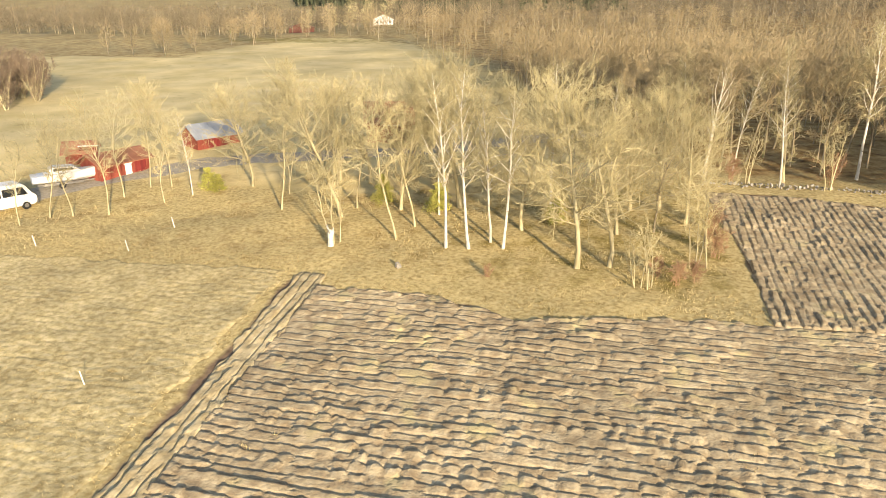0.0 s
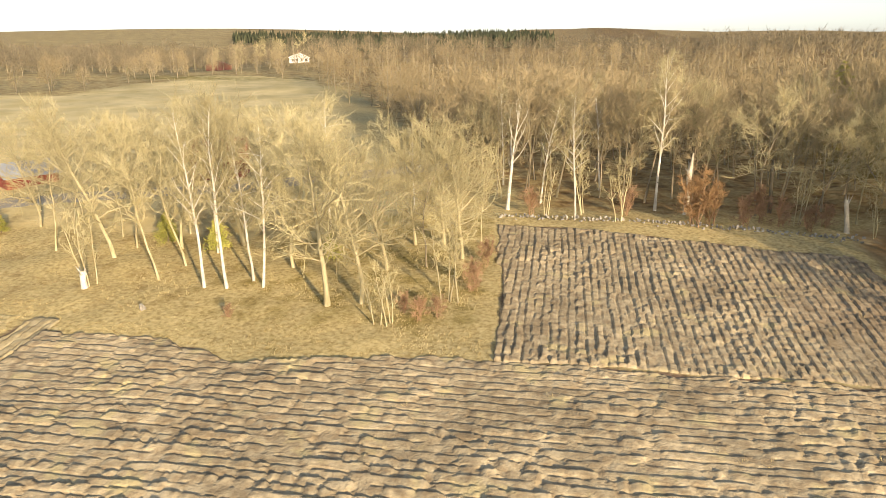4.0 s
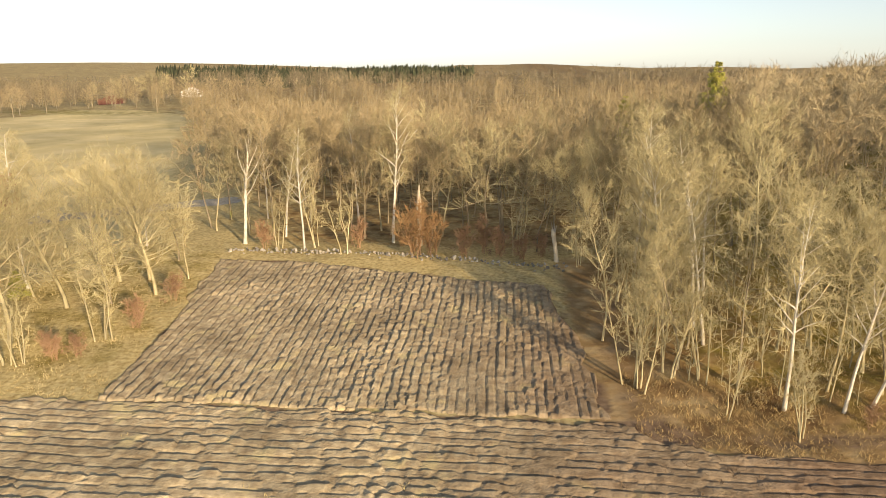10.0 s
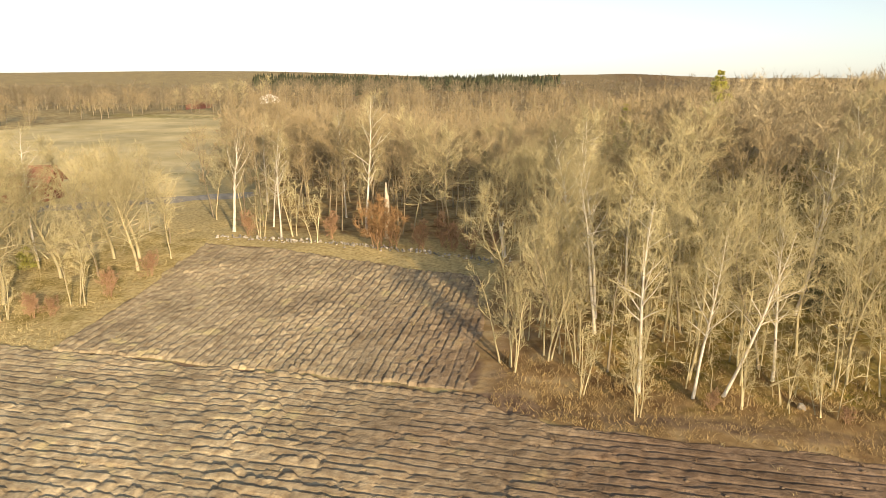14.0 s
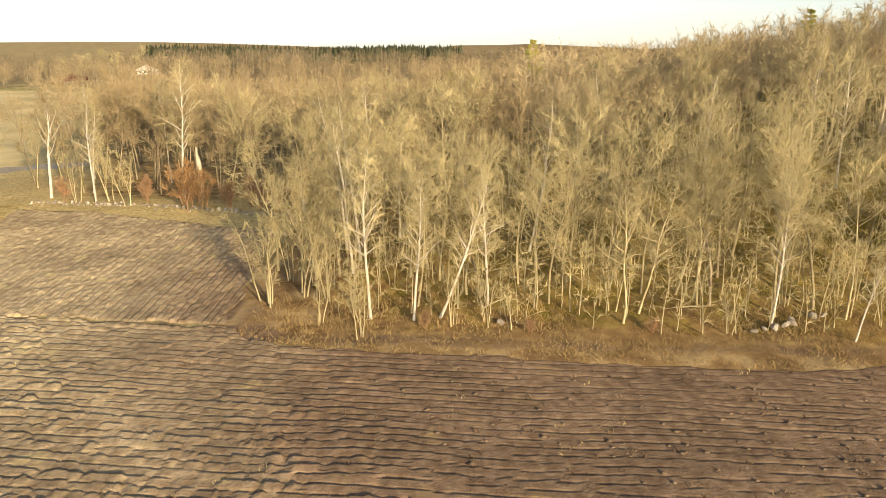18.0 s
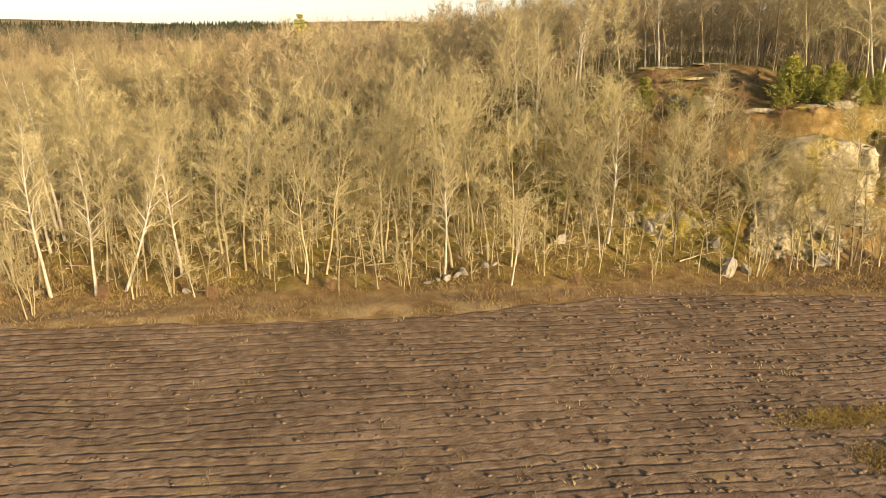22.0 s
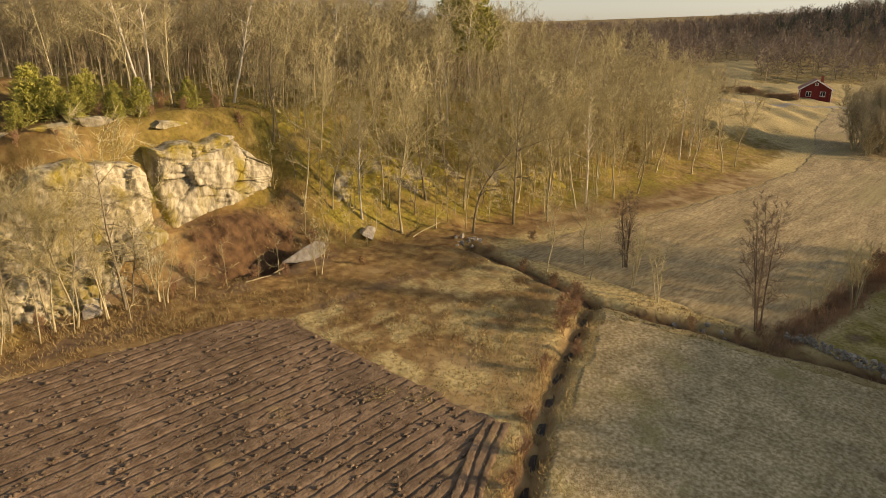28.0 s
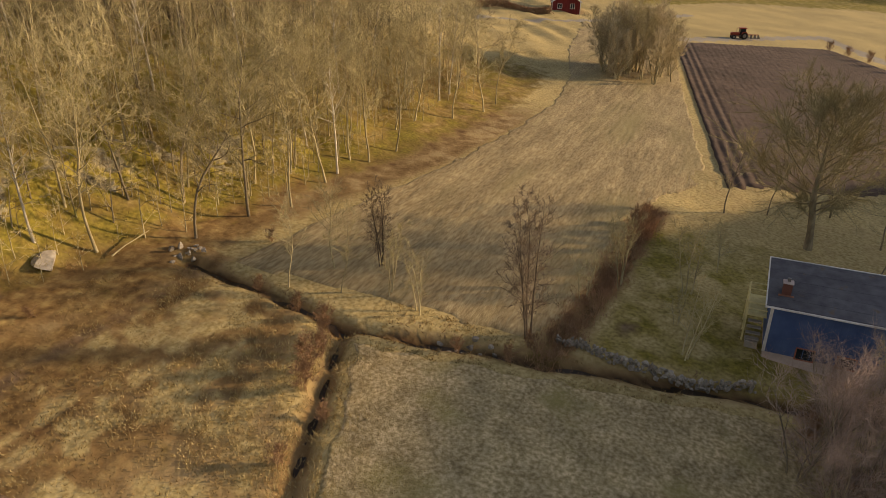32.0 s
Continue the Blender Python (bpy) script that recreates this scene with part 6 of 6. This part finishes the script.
long_barn("low red barn with a rusty red roof beside the road", at(-48.6, 58.4, 70), 5.6, 3.4, 1.75, 2.5, RED, ROOF_RUST, [(2.7, 0.7, 1.3, WHITE), (3.8, 1.3, 1.6, RED_DEEP)])
long_barn("red shed with a rusty red roof at the roadside", at(-56.0, 62.4, 30), 2.8, 2.8, 1.5, 2.3, RED, ROOF_RUST, [(1.5, 1.8, 2.0, RED_DEEP)])
long_barn("low red shed with a blue-grey roof among bare trees", at(-45.2, 70.6, 60), 5.5, 3.6, 1.5, 2.6, RED, ROOF_METAL, [(1.2, 1.6, 1.4, RED_DEEP)])
long_barn("red shed with a grey roof behind the grove", at(-27.4, 78.0, 18), 6, 5, 2.6, 4.4, RED, ROOF_RUST, [(2, 1.8, 2.0, RED_DEEP)])


def blue_house():
    """Blue house with a low roof that falls towards the field, a deck on its north side and a chimney."""
    h = empty("blue_house", "blue wooden house with a low grey roof and a brick chimney", "house")
    x0, x1, y0, y1, zg = 149.8, 154.5, -10.0, -0.1, -1.75
    lo, hi = 2.6, 3.35
    part("wall", prism([(x0, -0.95), (x1, -0.95), (x1, hi), (x0, lo)], (y0, y1)), BLUE, h)
    part("foundation", box((x0 + 0.06, y0 + 0.06, zg - 0.8), (x1 - 0.06, y1 - 0.06, -0.95), 0.02), PLASTER, h, "pinkish plaster basement")
    for i in range(23):
        y = y1 - 0.22 - i * 0.43
        part("board", box((x0 - 0.03, y - 0.02, -0.93), (x0 + 0.01, y + 0.02, lo - 0.05), 0), BLUE, h)
    r = part("roof", prism([(x0 - 0.45, lo - 0.06), (x1 + 0.45, hi + 0.1), (x1 + 0.45, hi + 0.26), (x0 - 0.45, lo + 0.1)], (y0 - 0.4, y1 + 0.35)), ROOF_GREY, h)
    for i in range(5):
        x = x0 + 0.5 + i * 1.08
        z = lo + 0.1 + (x - x0 + 0.45) * (hi - lo + 0.16) / (x1 - x0 + 0.9)
        part("roofing_seam", box((x, y0 - 0.38, z - 0.02), (x + 0.05, y1 + 0.33, z + 0.014), 0), ROOF_GREY, r)
    part("bargeboard", prism([(x0 - 0.5, lo - 0.12), (x1 + 0.5, hi + 0.04), (x1 + 0.5, hi + 0.3), (x0 - 0.5, lo + 0.14)], (y1 + 0.355, y1 + 0.42)), WHITE, h, "white bargeboard")
    part("fascia", box((x1 + 0.455, y0 - 0.4, hi + 0.02), (x1 + 0.55, y1 + 0.42, hi + 0.3), 0.01), WHITE, h, "white fascia board")
    part("gutter", box((x0 - 0.56, y0 - 0.4, lo - 0.08), (x0 - 0.455, y1 + 0.42, lo + 0.04), 0.01), WHITE, h)
    part("corner_board", box((x0 - 0.05, y1 - 0.16, -0.95), (x0 + 0.1, y1 + 0.03, lo - 0.02), 0.01), WHITE, h)
    c = part("chimney", box((150.75, -1.1, 2.3), (151.3, -0.55, 3.7), 0.02), RED_DULL, h, "red brick chimney")
    part("chimney_cap", box((150.70, -1.15, 3.7), (151.35, -0.50, 3.77), 0.02), PLASTER, c)
    part("flue", box((150.9, -0.93, 3.82), (151.1, -0.73, 4.05), 0.02), STEEL, c)
    part("flashing", box((150.55, -1.3, 2.84), (151.5, -0.35, 2.93), 0.02), ROOF_RUST, c)
    for yy in (-2.6, -5.0, -7.4):
        w = part("window", box((x0 - 0.02, yy - 0.5, -1.0), (x0 + 0.1, yy + 0.5, -0.25), 0), GLASS, h)
        for a, b, zz, zt in ((yy - 0.58, yy - 0.5, -1.08, -0.17), (yy + 0.5, yy + 0.58, -1.08, -0.17), (yy - 0.5, yy + 0.5, -1.08, -1.0), (yy - 0.5, yy + 0.5, -0.25, -0.17)):
            part("window_frame", box((x0 - 0.05, a, zz), (x0 + 0.1, b, zt), 0.005), BRICK, w)
    # deck on the north side
    d = part("deck", box((151.4, y1 + 0.03, 0.62), (154.6, 1.25, 0.70), 0.01), DECK, h, "pale timber deck")
    for i in range(8):
        x = 151.45 + i * 0.395
        part("deck_board", box((x, y1 + 0.04, 0.704), (x + 0.37, 1.24, 0.735), 0.005), DECK, d)
    for x in (151.5, 153.0, 154.5):
        part("post", box((x - 0.06, 1.14, zg - 0.3), (x + 0.06, 1.26, 1.65), 0.01), DECK, d)
    for z in (1.1, 1.58):
        part("rail", box((151.4, 1.17, z), (154.6, 1.23, z + 0.09), 0.01), DECK, d)
        part("rail", box((151.4, y1 + 0.05, z), (151.46, 1.17, z + 0.09), 0.01), DECK, d)
        part("rail", box((154.54, y1 + 0.05, z), (154.6, 1.17, z + 0.09), 0.01), DECK, d)
    s = part("stair", box((150.6, 0.2, zg - 0.2), (151.38, 1.0, -0.9), 0.02), WOOD_OLD, h)
    for i in range(4):
        part("step", box((150.75 + i * 0.16, 0.15, -0.88 + i * 0.37), (151.1 + i * 0.16, 1.05, -0.80 + i * 0.37), 0.01), WOOD_OLD, s)
    return h


blue_house()

# ---- hedge and drive at the cottage ----
g = np.random.default_rng(31)
hs = Soup()
n = 5200
tt = g.random(n)
hx, hy = 292 + 4.0 * tt + g.normal(0, 0.35, n), 76 - 19 * tt + g.normal(0, 0.35, n)
hz = ground(hx, hy) + g.uniform(0, 1.6, n)
slivers(hs, np.stack([hx, hy, hz], -1), np.stack([hx, hy, hz], -1) + g.normal(0, 0.35, (n, 3)), 0.09, g)
tagged(new("hedge", hs.mesh("hedge", TWIG_RED)), "long clipped brown beech hedge beside the cottage road", "hedge")


# ---- vehicles ----
def wheel(parent, x, y, r, w, z=None, name="wheel"):
    bm = bmesh.new()
    bmesh.ops.create_cone(bm, cap_ends=True, segments=18, radius1=r, radius2=r, depth=w)
    bmesh.ops.bevel(bm, geom=[e for e in bm.edges if len(e.link_faces) == 2 and e.calc_face_angle(0) > 1], offset=w * 0.18, segments=1, affect="EDGES")
    m = pose(x, y, r if z is None else z, 90, 0, 0)
    wh = part(name, bm, RUBBER, parent, m=m)
    bm = bmesh.new()
    bmesh.ops.create_cone(bm, cap_ends=True, segments=14, radius1=r * 0.55, radius2=r * 0.5, depth=w * 1.06)
    part("rim", bm, STEEL, wh)
    return wh


def van(m):
    v = empty("minibus", "white minibus parked on the road", "van")
    v.matrix_basis = m
    part("body", prism([(-2.5, 0.35), (2.3, 0.35), (2.5, 0.6), (2.48, 1.05), (2.15, 1.3), (1.75, 1.98), (1.5, 2.14), (-2.3, 2.18), (-2.5, 1.9)], (-0.95, 0.95), bevel=0.06), WHITE, v)
    for side in (-0.97, 0.965):
        part("side_window", prism([(-2.3, 1.25), (1.85, 1.25), (1.5, 1.9), (-2.3, 1.9)], (side - 0.003, side + 0.012)), GLASS, v)
        for x in (-1.2, -0.05, 1.0):
            part("pillar", box((x - 0.05, side - 0.008, 1.24), (x + 0.05, side + 0.018, 1.91), 0), WHITE, v)
    part("windscreen", prism([(2.18, 1.32), (2.22, 1.32), (1.82, 1.96), (1.78, 1.96)], (-0.8, 0.8)), GLASS, v)
    part("bumper", box((2.42, -0.9, 0.35), (2.6, 0.9, 0.6), 0.04), STEEL, v)
    for y in (-0.65, 0.65):
        part("headlight", box((2.42, y - 0.16, 0.72), (2.53, y + 0.16, 0.9), 0.03), GLASS, v)
    for x in (-1.5, 1.6):
        for y in (-0.85, 0.85):
            wheel(v, x, y, 0.34, 0.22)
    return v


van(at(-52.6, 49.9, 62) @ Matrix.Diagonal((1.12, 1.12, 1.12, 1)))


def boat(m):
    b = empty("motor_boat", "white motor boat laid up on a trailer", "boat")
    b.matrix_basis = m
    bm = bmesh.new()
    rows = []
    for i in range(12):
        t = i / 11
        x = -3.4 + 6.8 * t
        half = 1.2 * (1 - max(0, t - 0.35) ** 2 * 2.1)
        half = max(half, 0.03)
        keel = 0.55 + 0.5 * max(0, t - 0.6) ** 2 * 4
        top = 1.55 + 0.35 * t
        rows.append([bm.verts.new(p) for p in ((x, -half, top), (x, -half * 0.82, keel + 0.35), (x, 0, keel), (x, half * 0.82, keel + 0.35), (x, half, top), (x, 0, top + 0.06))])
    for a, c in zip(rows, rows[1:]):
        for k in range(6):
            bm.faces.new((a[k], a[(k + 1) % 6], c[(k + 1) % 6], c[k]))
    bm.faces.new(rows[0])
    bm.faces.new(rows[-1][::-1])
    bmesh.ops.recalc_face_normals(bm, faces=bm.faces)
    part("hull", bm, WHITE, b)
    part("cabin", prism([(-1.6, 1.6), (1.6, 1.75), (0.9, 2.3), (-1.2, 2.4), (-1.6, 2.2)], (-0.85, 0.85), bevel=0.05), WHITE, b)
    part("cabin_window", prism([(-1.2, 1.95), (0.9, 1.98), (0.7, 2.2), (-1.15, 2.26)], (-0.87, 0.87)), GLASS, b)
    part("keel_beam", box((-3.0, -0.08, 0.38), (3.6, 0.08, 0.5), 0.01), STEEL, b)
    for y in (-0.75, 0.75):
        part("trailer_beam", box((-2.4, y - 0.05, 0.4), (1.6, y + 0.05, 0.52), 0.01), STEEL, b)
        wheel(b, -0.6, y * 1.3, 0.32, 0.2)
    part("axle", box((-0.66, -0.95, 0.28), (-0.54, 0.95, 0.38), 0.01), STEEL, b)
    part("cradle", box((-2.2, -0.8, 0.5), (-2.0, 0.8, 0.72), 0.01), WOOD_OLD, b)
    return b


boat(at(-51.4, 56.9, 48) @ Matrix.Diagonal((0.88, 0.88, 0.88, 1)))


def tractor(m):
    t = empty("tractor", "red tractor with a mounted plough at the field's end", "tractor")
    t.matrix_basis = m
    part("bonnet", box((0.3, -0.42, 0.9), (2.5, 0.42, 1.7), 0.1), TRACTOR_RED, t)
    part("chassis", box((-0.9, -0.3, 0.6), (2.3, 0.3, 0.95), 0.05), STEEL, t)
    part("cab", prism([(-1.1, 1.1), (0.4, 1.1), (0.3, 2.6), (-1.0, 2.6)], (-0.75, 0.75), bevel=0.04), GLASS, t, "glazed cab")
    part("cab_roof", box((-1.2, -0.85, 2.6), (0.5, 0.85, 2.8), 0.05), TRACTOR_RED, t)
    part("exhaust", box((0.9, -0.5, 1.7), (1.0, -0.4, 2.7), 0.02), STEEL, t)
    for y in (-0.85, 0.85):
        wheel(t, -0.7, y, 0.85, 0.5)
        wheel(t, 1.8, y * 0.9, 0.55, 0.35)
        part("mudguard", prism([(-1.5, 1.3), (-1.1, 1.85), (-0.3, 1.85), (0.1, 1.3), (0.0, 1.25), (-0.4, 1.72), (-1.0, 1.72), (-1.4, 1.25)], (y - 0.25, y + 0.25)), TRACTOR_RED, t)
    p = part("plough", box((-4.6, -0.1, 0.95), (-1.2, 0.1, 1.15), 0.02), TRACTOR_RED, t, "mounted plough frame")
    for i in range(4):
        x = -1.9 - i * 0.85
        part("plough_share", prism([(x, 1.0), (x - 0.12, 1.0), (x - 0.5, 0.1), (x + 0.2, 0.1)], (-0.5 + 0.2 * i - 0.3, -0.2 + 0.2 * i)), STEEL, p)
    return t


tractor(at(306.5, 9.2, 110))


def car(m):
    c = empty("car", "small dark car parked on the far grass", "car")
    c.matrix_basis = m
    part("body", prism([(-2.0, 0.3), (2.0, 0.3), (2.05, 0.75), (1.0, 0.95), (0.4, 1.42), (-1.0, 1.45), (-1.7, 0.98), (-2.05, 0.9)], (-0.82, 0.82), bevel=0.06), DARK_PAINT, c)
    part("windows", prism([(0.85, 0.97), (0.38, 1.36), (-0.95, 1.38), (-1.5, 1.0)], (-0.835, 0.835)), GLASS, c)
    for x in (-1.25, 1.25):
        for y in (-0.75, 0.75):
            wheel(c, x, y, 0.31, 0.2)


car(at(320, 33, 20))


# ---- grass, weeds and far conifers: past counting ----
def tufts(name, label, n, lo, hi, accept, height, blades, material, seed, width=0.02, spread=0.18, category="grass"):
    g = np.random.default_rng(seed)
    x, y = g.uniform(lo[0], hi[0], n), g.uniform(lo[1], hi[1], n)
    w = accept(x, y) * (0.35 + value_noise(x * 0.35, y * 0.35, seed) * 1.3)
    keep = w > g.random(n)
    x, y = np.repeat(x[keep], blades), np.repeat(y[keep], blades)
    k = len(x)
    size = np.repeat(height * g.uniform(0.5, 1.3, k // blades), blades)
    x, y = x + g.normal(0, spread, k), y + g.normal(0, spread, k)
    p = np.stack([x, y, ground(x, y) - 0.02], -1)
    tip = p + np.stack([g.normal(0, 0.45, k) * size, g.normal(0, 0.45, k) * size, size * g.uniform(0.6, 1.1, k)], -1)
    s = Soup()
    slivers(s, p, tip, width, g)
    return tagged(new(name, s.mesh(name, material)), label, category, kind="stuff")


def band(lo, hi):
    return lambda x, y: ((in_field(x, y) < 0.1) & (in_north_field(x, y) < 0.1)) * 1.0


tufts("grass", "long dry straw-coloured grass in the grove", 9000, (-56, 41), (11, 70), band(0, 0), 0.2, 5, STRAW, 1, 0.018)
tufts("grass", "dry grass along the wood's edge", 6500, (42, 39.5), (120, 48), band(0, 0), 0.28, 5, STRAW_BROWN, 2, 0.02)
tufts("grass", "rough brown and pale tussocks between field and stream", 7500, (110, 14), (139, 42), lambda x, y: band(0, 0)(x, y) * (y > 19.5 + (x - 125) * 0.42) * 0.5, 0.2, 6, STRAW_BROWN, 3, 0.022, 0.22)
tufts("grass", "pale matted tussocks between field and stream", 5000, (112, 14), (138, 38), lambda x, y: band(0, 0)(x, y) * (y > 20 + (x - 125) * 0.42) * (value_noise(x * 0.4, y * 0.4, 9) > 0.5), 0.18, 7, STRAW, 13, 0.024, 0.22)
tufts("grass", "pale dry tussocks beside the stream", 3500, (112, 12), (138, 34), lambda x, y: band(0, 0)(x, y) * np.exp(-(line_distance(x, y, STREAM) / 2.6) ** 2), 0.36, 7, STRAW, 4, 0.02, 0.22)
tufts("grass", "matted dry grass of the west meadow", 20000, (-66, 16), (-21.5, 46), lambda x, y: 0 * x + 0.8, 0.16, 4, STRAW, 5, 0.024)
tufts("grass", "short dry grass of the pasture", 26000, (113, -13), (143, 24), lambda x, y: (y < 19 + (x - 125) * 0.42) * (line_distance(x, y, DITCH) > 1.5) * 0.75, 0.13, 5, STRAW, 6, 0.022, 0.12)
tufts("grass", "brown tufts in the pasture", 7000, (113, -13), (143, 24), lambda x, y: (y < 19 + (x - 125) * 0.42) * 0.6, 0.17, 6, STRAW_BROWN, 16, 0.03, 0.12)
tufts("grass", "grass and dead bracken on the hillside", 9000, (44, 43), (206, 62), lambda x, y: (y > np.interp(x, *FOOT)) * 0.8, 0.35, 5, STRAW_BROWN, 7, 0.022)
tufts("grass", "dense russet grass and brambles in the hedge ditch", 7000, (141, 8), (173, 15), lambda x, y: np.exp(-(line_distance(x, y, GULLY) / 0.8) ** 2), 0.5, 7, TWIG_RED, 18, 0.022, 0.25)
tufts("grass", "red-brown tall grass along the ditches", 4200, (112, -4), (172, 42), lambda x, y: 0.7 * np.exp(-((line_distance(x, y, DITCH) - 1.0) / 0.6) ** 2) + np.exp(-(line_distance(x, y, GULLY) / 1.3) ** 2) + 0.6 * np.exp(-(line_distance(x, y, STREAM) / 1.2) ** 2), 0.3, 6, TWIG_RED, 8, 0.02, 0.3)
tufts("weeds", "dark dead weeds and turf clumps in the furrows", 7000, (40, 14), (119, 41), lambda x, y: (in_field(x, y) > 0.3) * 0.16, 0.2, 8, WEED, 9, 0.035, 0.12, "weeds")
WEED_SPOTS = ((97.2, 26.4, 2.4, 0.6), (100.6, 26.3, 1.6, 0.6), (97.6, 23.2, 1.2, 0.7), (100.4, 22.8, 1.8, 0.8))
tufts("weeds", "olive weed patches in the ploughed field", 16000, (93, 19), (106, 30), lambda x, y: (in_field(x, y) > 0.3) * sum(np.exp(-(((x - a) / c) ** 2 + ((y - b) / d) ** 2)) for a, b, c, d in WEED_SPOTS), 0.17, 8, WEED_OLIVE, 14, 0.03, 0.16, "weeds")
tufts("grass", "patches of pale straw left on the field corner", 2500, (113, 21), (120.5, 29), lambda x, y: np.exp(-(((x - 116.7) / 1.3) ** 2 + ((y - 26.3) / 0.6) ** 2)) + np.exp(-(((x - 118.1) / 1.2) ** 2 + ((y - 24.3) / 0.6) ** 2)), 0.12, 8, STRAW, 19, 0.025, 0.16)
tufts("weeds", "pale turf clumps among the furrows", 2600, (-18, 16), (119, 66), lambda x, y: ((in_field(x, y) > 0.3) | (in_north_field(x, y) > 0.3)) * 0.3 * (value_noise(x * 0.12, y * 0.12, 4) > 0.55), 0.26, 8, STRAW, 10, 0.03, 0.2, "weeds")


def clods(name, label, n, lo, hi, accept, size, material, seed):
    """Turf clods thrown up by the plough: flattened lumps of eight faces."""
    g = np.random.default_rng(seed)
    x, y = g.uniform(lo[0], hi[0], n), g.uniform(lo[1], hi[1], n)
    keep = accept(x, y) > g.random(n)
    x, y = x[keep], np.round(y[keep] / 0.64) * 0.64 + g.normal(0, 0.09, keep.sum())
    k = len(x)
    unit = np.array([(1, 0, 0), (0.2, 1, 0.1), (-1, 0.1, 0), (0, -1, 0), (0, 0.1, 1), (0, 0, -1)], float)
    tri = np.array([(0, 1, 4), (1, 2, 4), (2, 3, 4), (3, 0, 4), (1, 0, 5), (2, 1, 5), (3, 2, 5), (0, 3, 5)])
    s = size * g.uniform(0.5, 1.3, (k, 1, 1))
    v = (unit[None] * g.uniform(0.7, 1.3, (k, 6, 1)) + g.normal(0, 0.16, (k, 6, 3))) * s * np.array([1.5, 0.8, 0.8])
    v = v + np.stack([x, y, ground(x, y) + 0.05], -1)[:, None]
    soup = Soup().add(v.reshape(-1, 3), (tri[None] + 6 * np.arange(k)[:, None, None]).reshape(-1, 3))
    return tagged(new(name, soup.mesh(name, material)), label, "soil clods", kind="stuff")


clods("turf_clods", "dark turf clods scattered along the furrows", 2600, (52, 12), (120, 41), lambda x, y: (in_field(x, y) > 0.4) * (0.25 + 0.75 * smooth(70, 100, x)), 0.12, CLOD, 23)


def far_conifers(name, label, n, accept, lo, hi, seed, heights=(3.5, 6)):
    g = np.random.default_rng(seed)
    x, y = g.uniform(lo[0], hi[0], n), g.uniform(lo[1], hi[1], n)
    keep = accept(x, y) > g.random(n)
    s = Soup()
    for px, py in zip(x[keep], y[keep]):
        h, z = g.uniform(*heights), float(ground(px, py))
        c = np.array([px, py, z])
        for lo, hi, r in ((0.10, 0.62, 0.20), (0.32, 0.84, 0.155), (0.55, 1.05, 0.11)):
            o = g.normal(0, 0.03 * h, 3) * (1, 1, 0)
            spikes(s, [c + (0, 0, lo * h) + o], [c + (0, 0, hi * h)], r * h * g.uniform(0.8, 1.2))
            spikes(s, [c + (0, 0, lo * h) - o], [c + (0, 0, hi * h * 0.96) + o], r * h * g.uniform(0.7, 1.1))
    return tagged(new(name, s.mesh(name, NEEDLE_DARK)), label, "conifer wood", kind="stuff")


far_conifers("distant_conifers", "dark conifer wood along the skyline", 4200, lambda x, y: (np.abs(np.degrees(np.arctan2(x - 30, y)) + 14) < 12) * smooth(0.4, 0.5, value_noise(x * 0.006, y * 0.006, 7)), (-600, 560), (120, 1000), 41, (9, 14))
far_conifers("distant_conifers", "dark conifer wood on the eastern hills", 3200, lambda x, y: smooth(0.35, 0.5, value_noise(x * 0.008, y * 0.008, 8)) * (ground(x, y) > 15), (430, -120), (800, 520), 42, (6, 10))
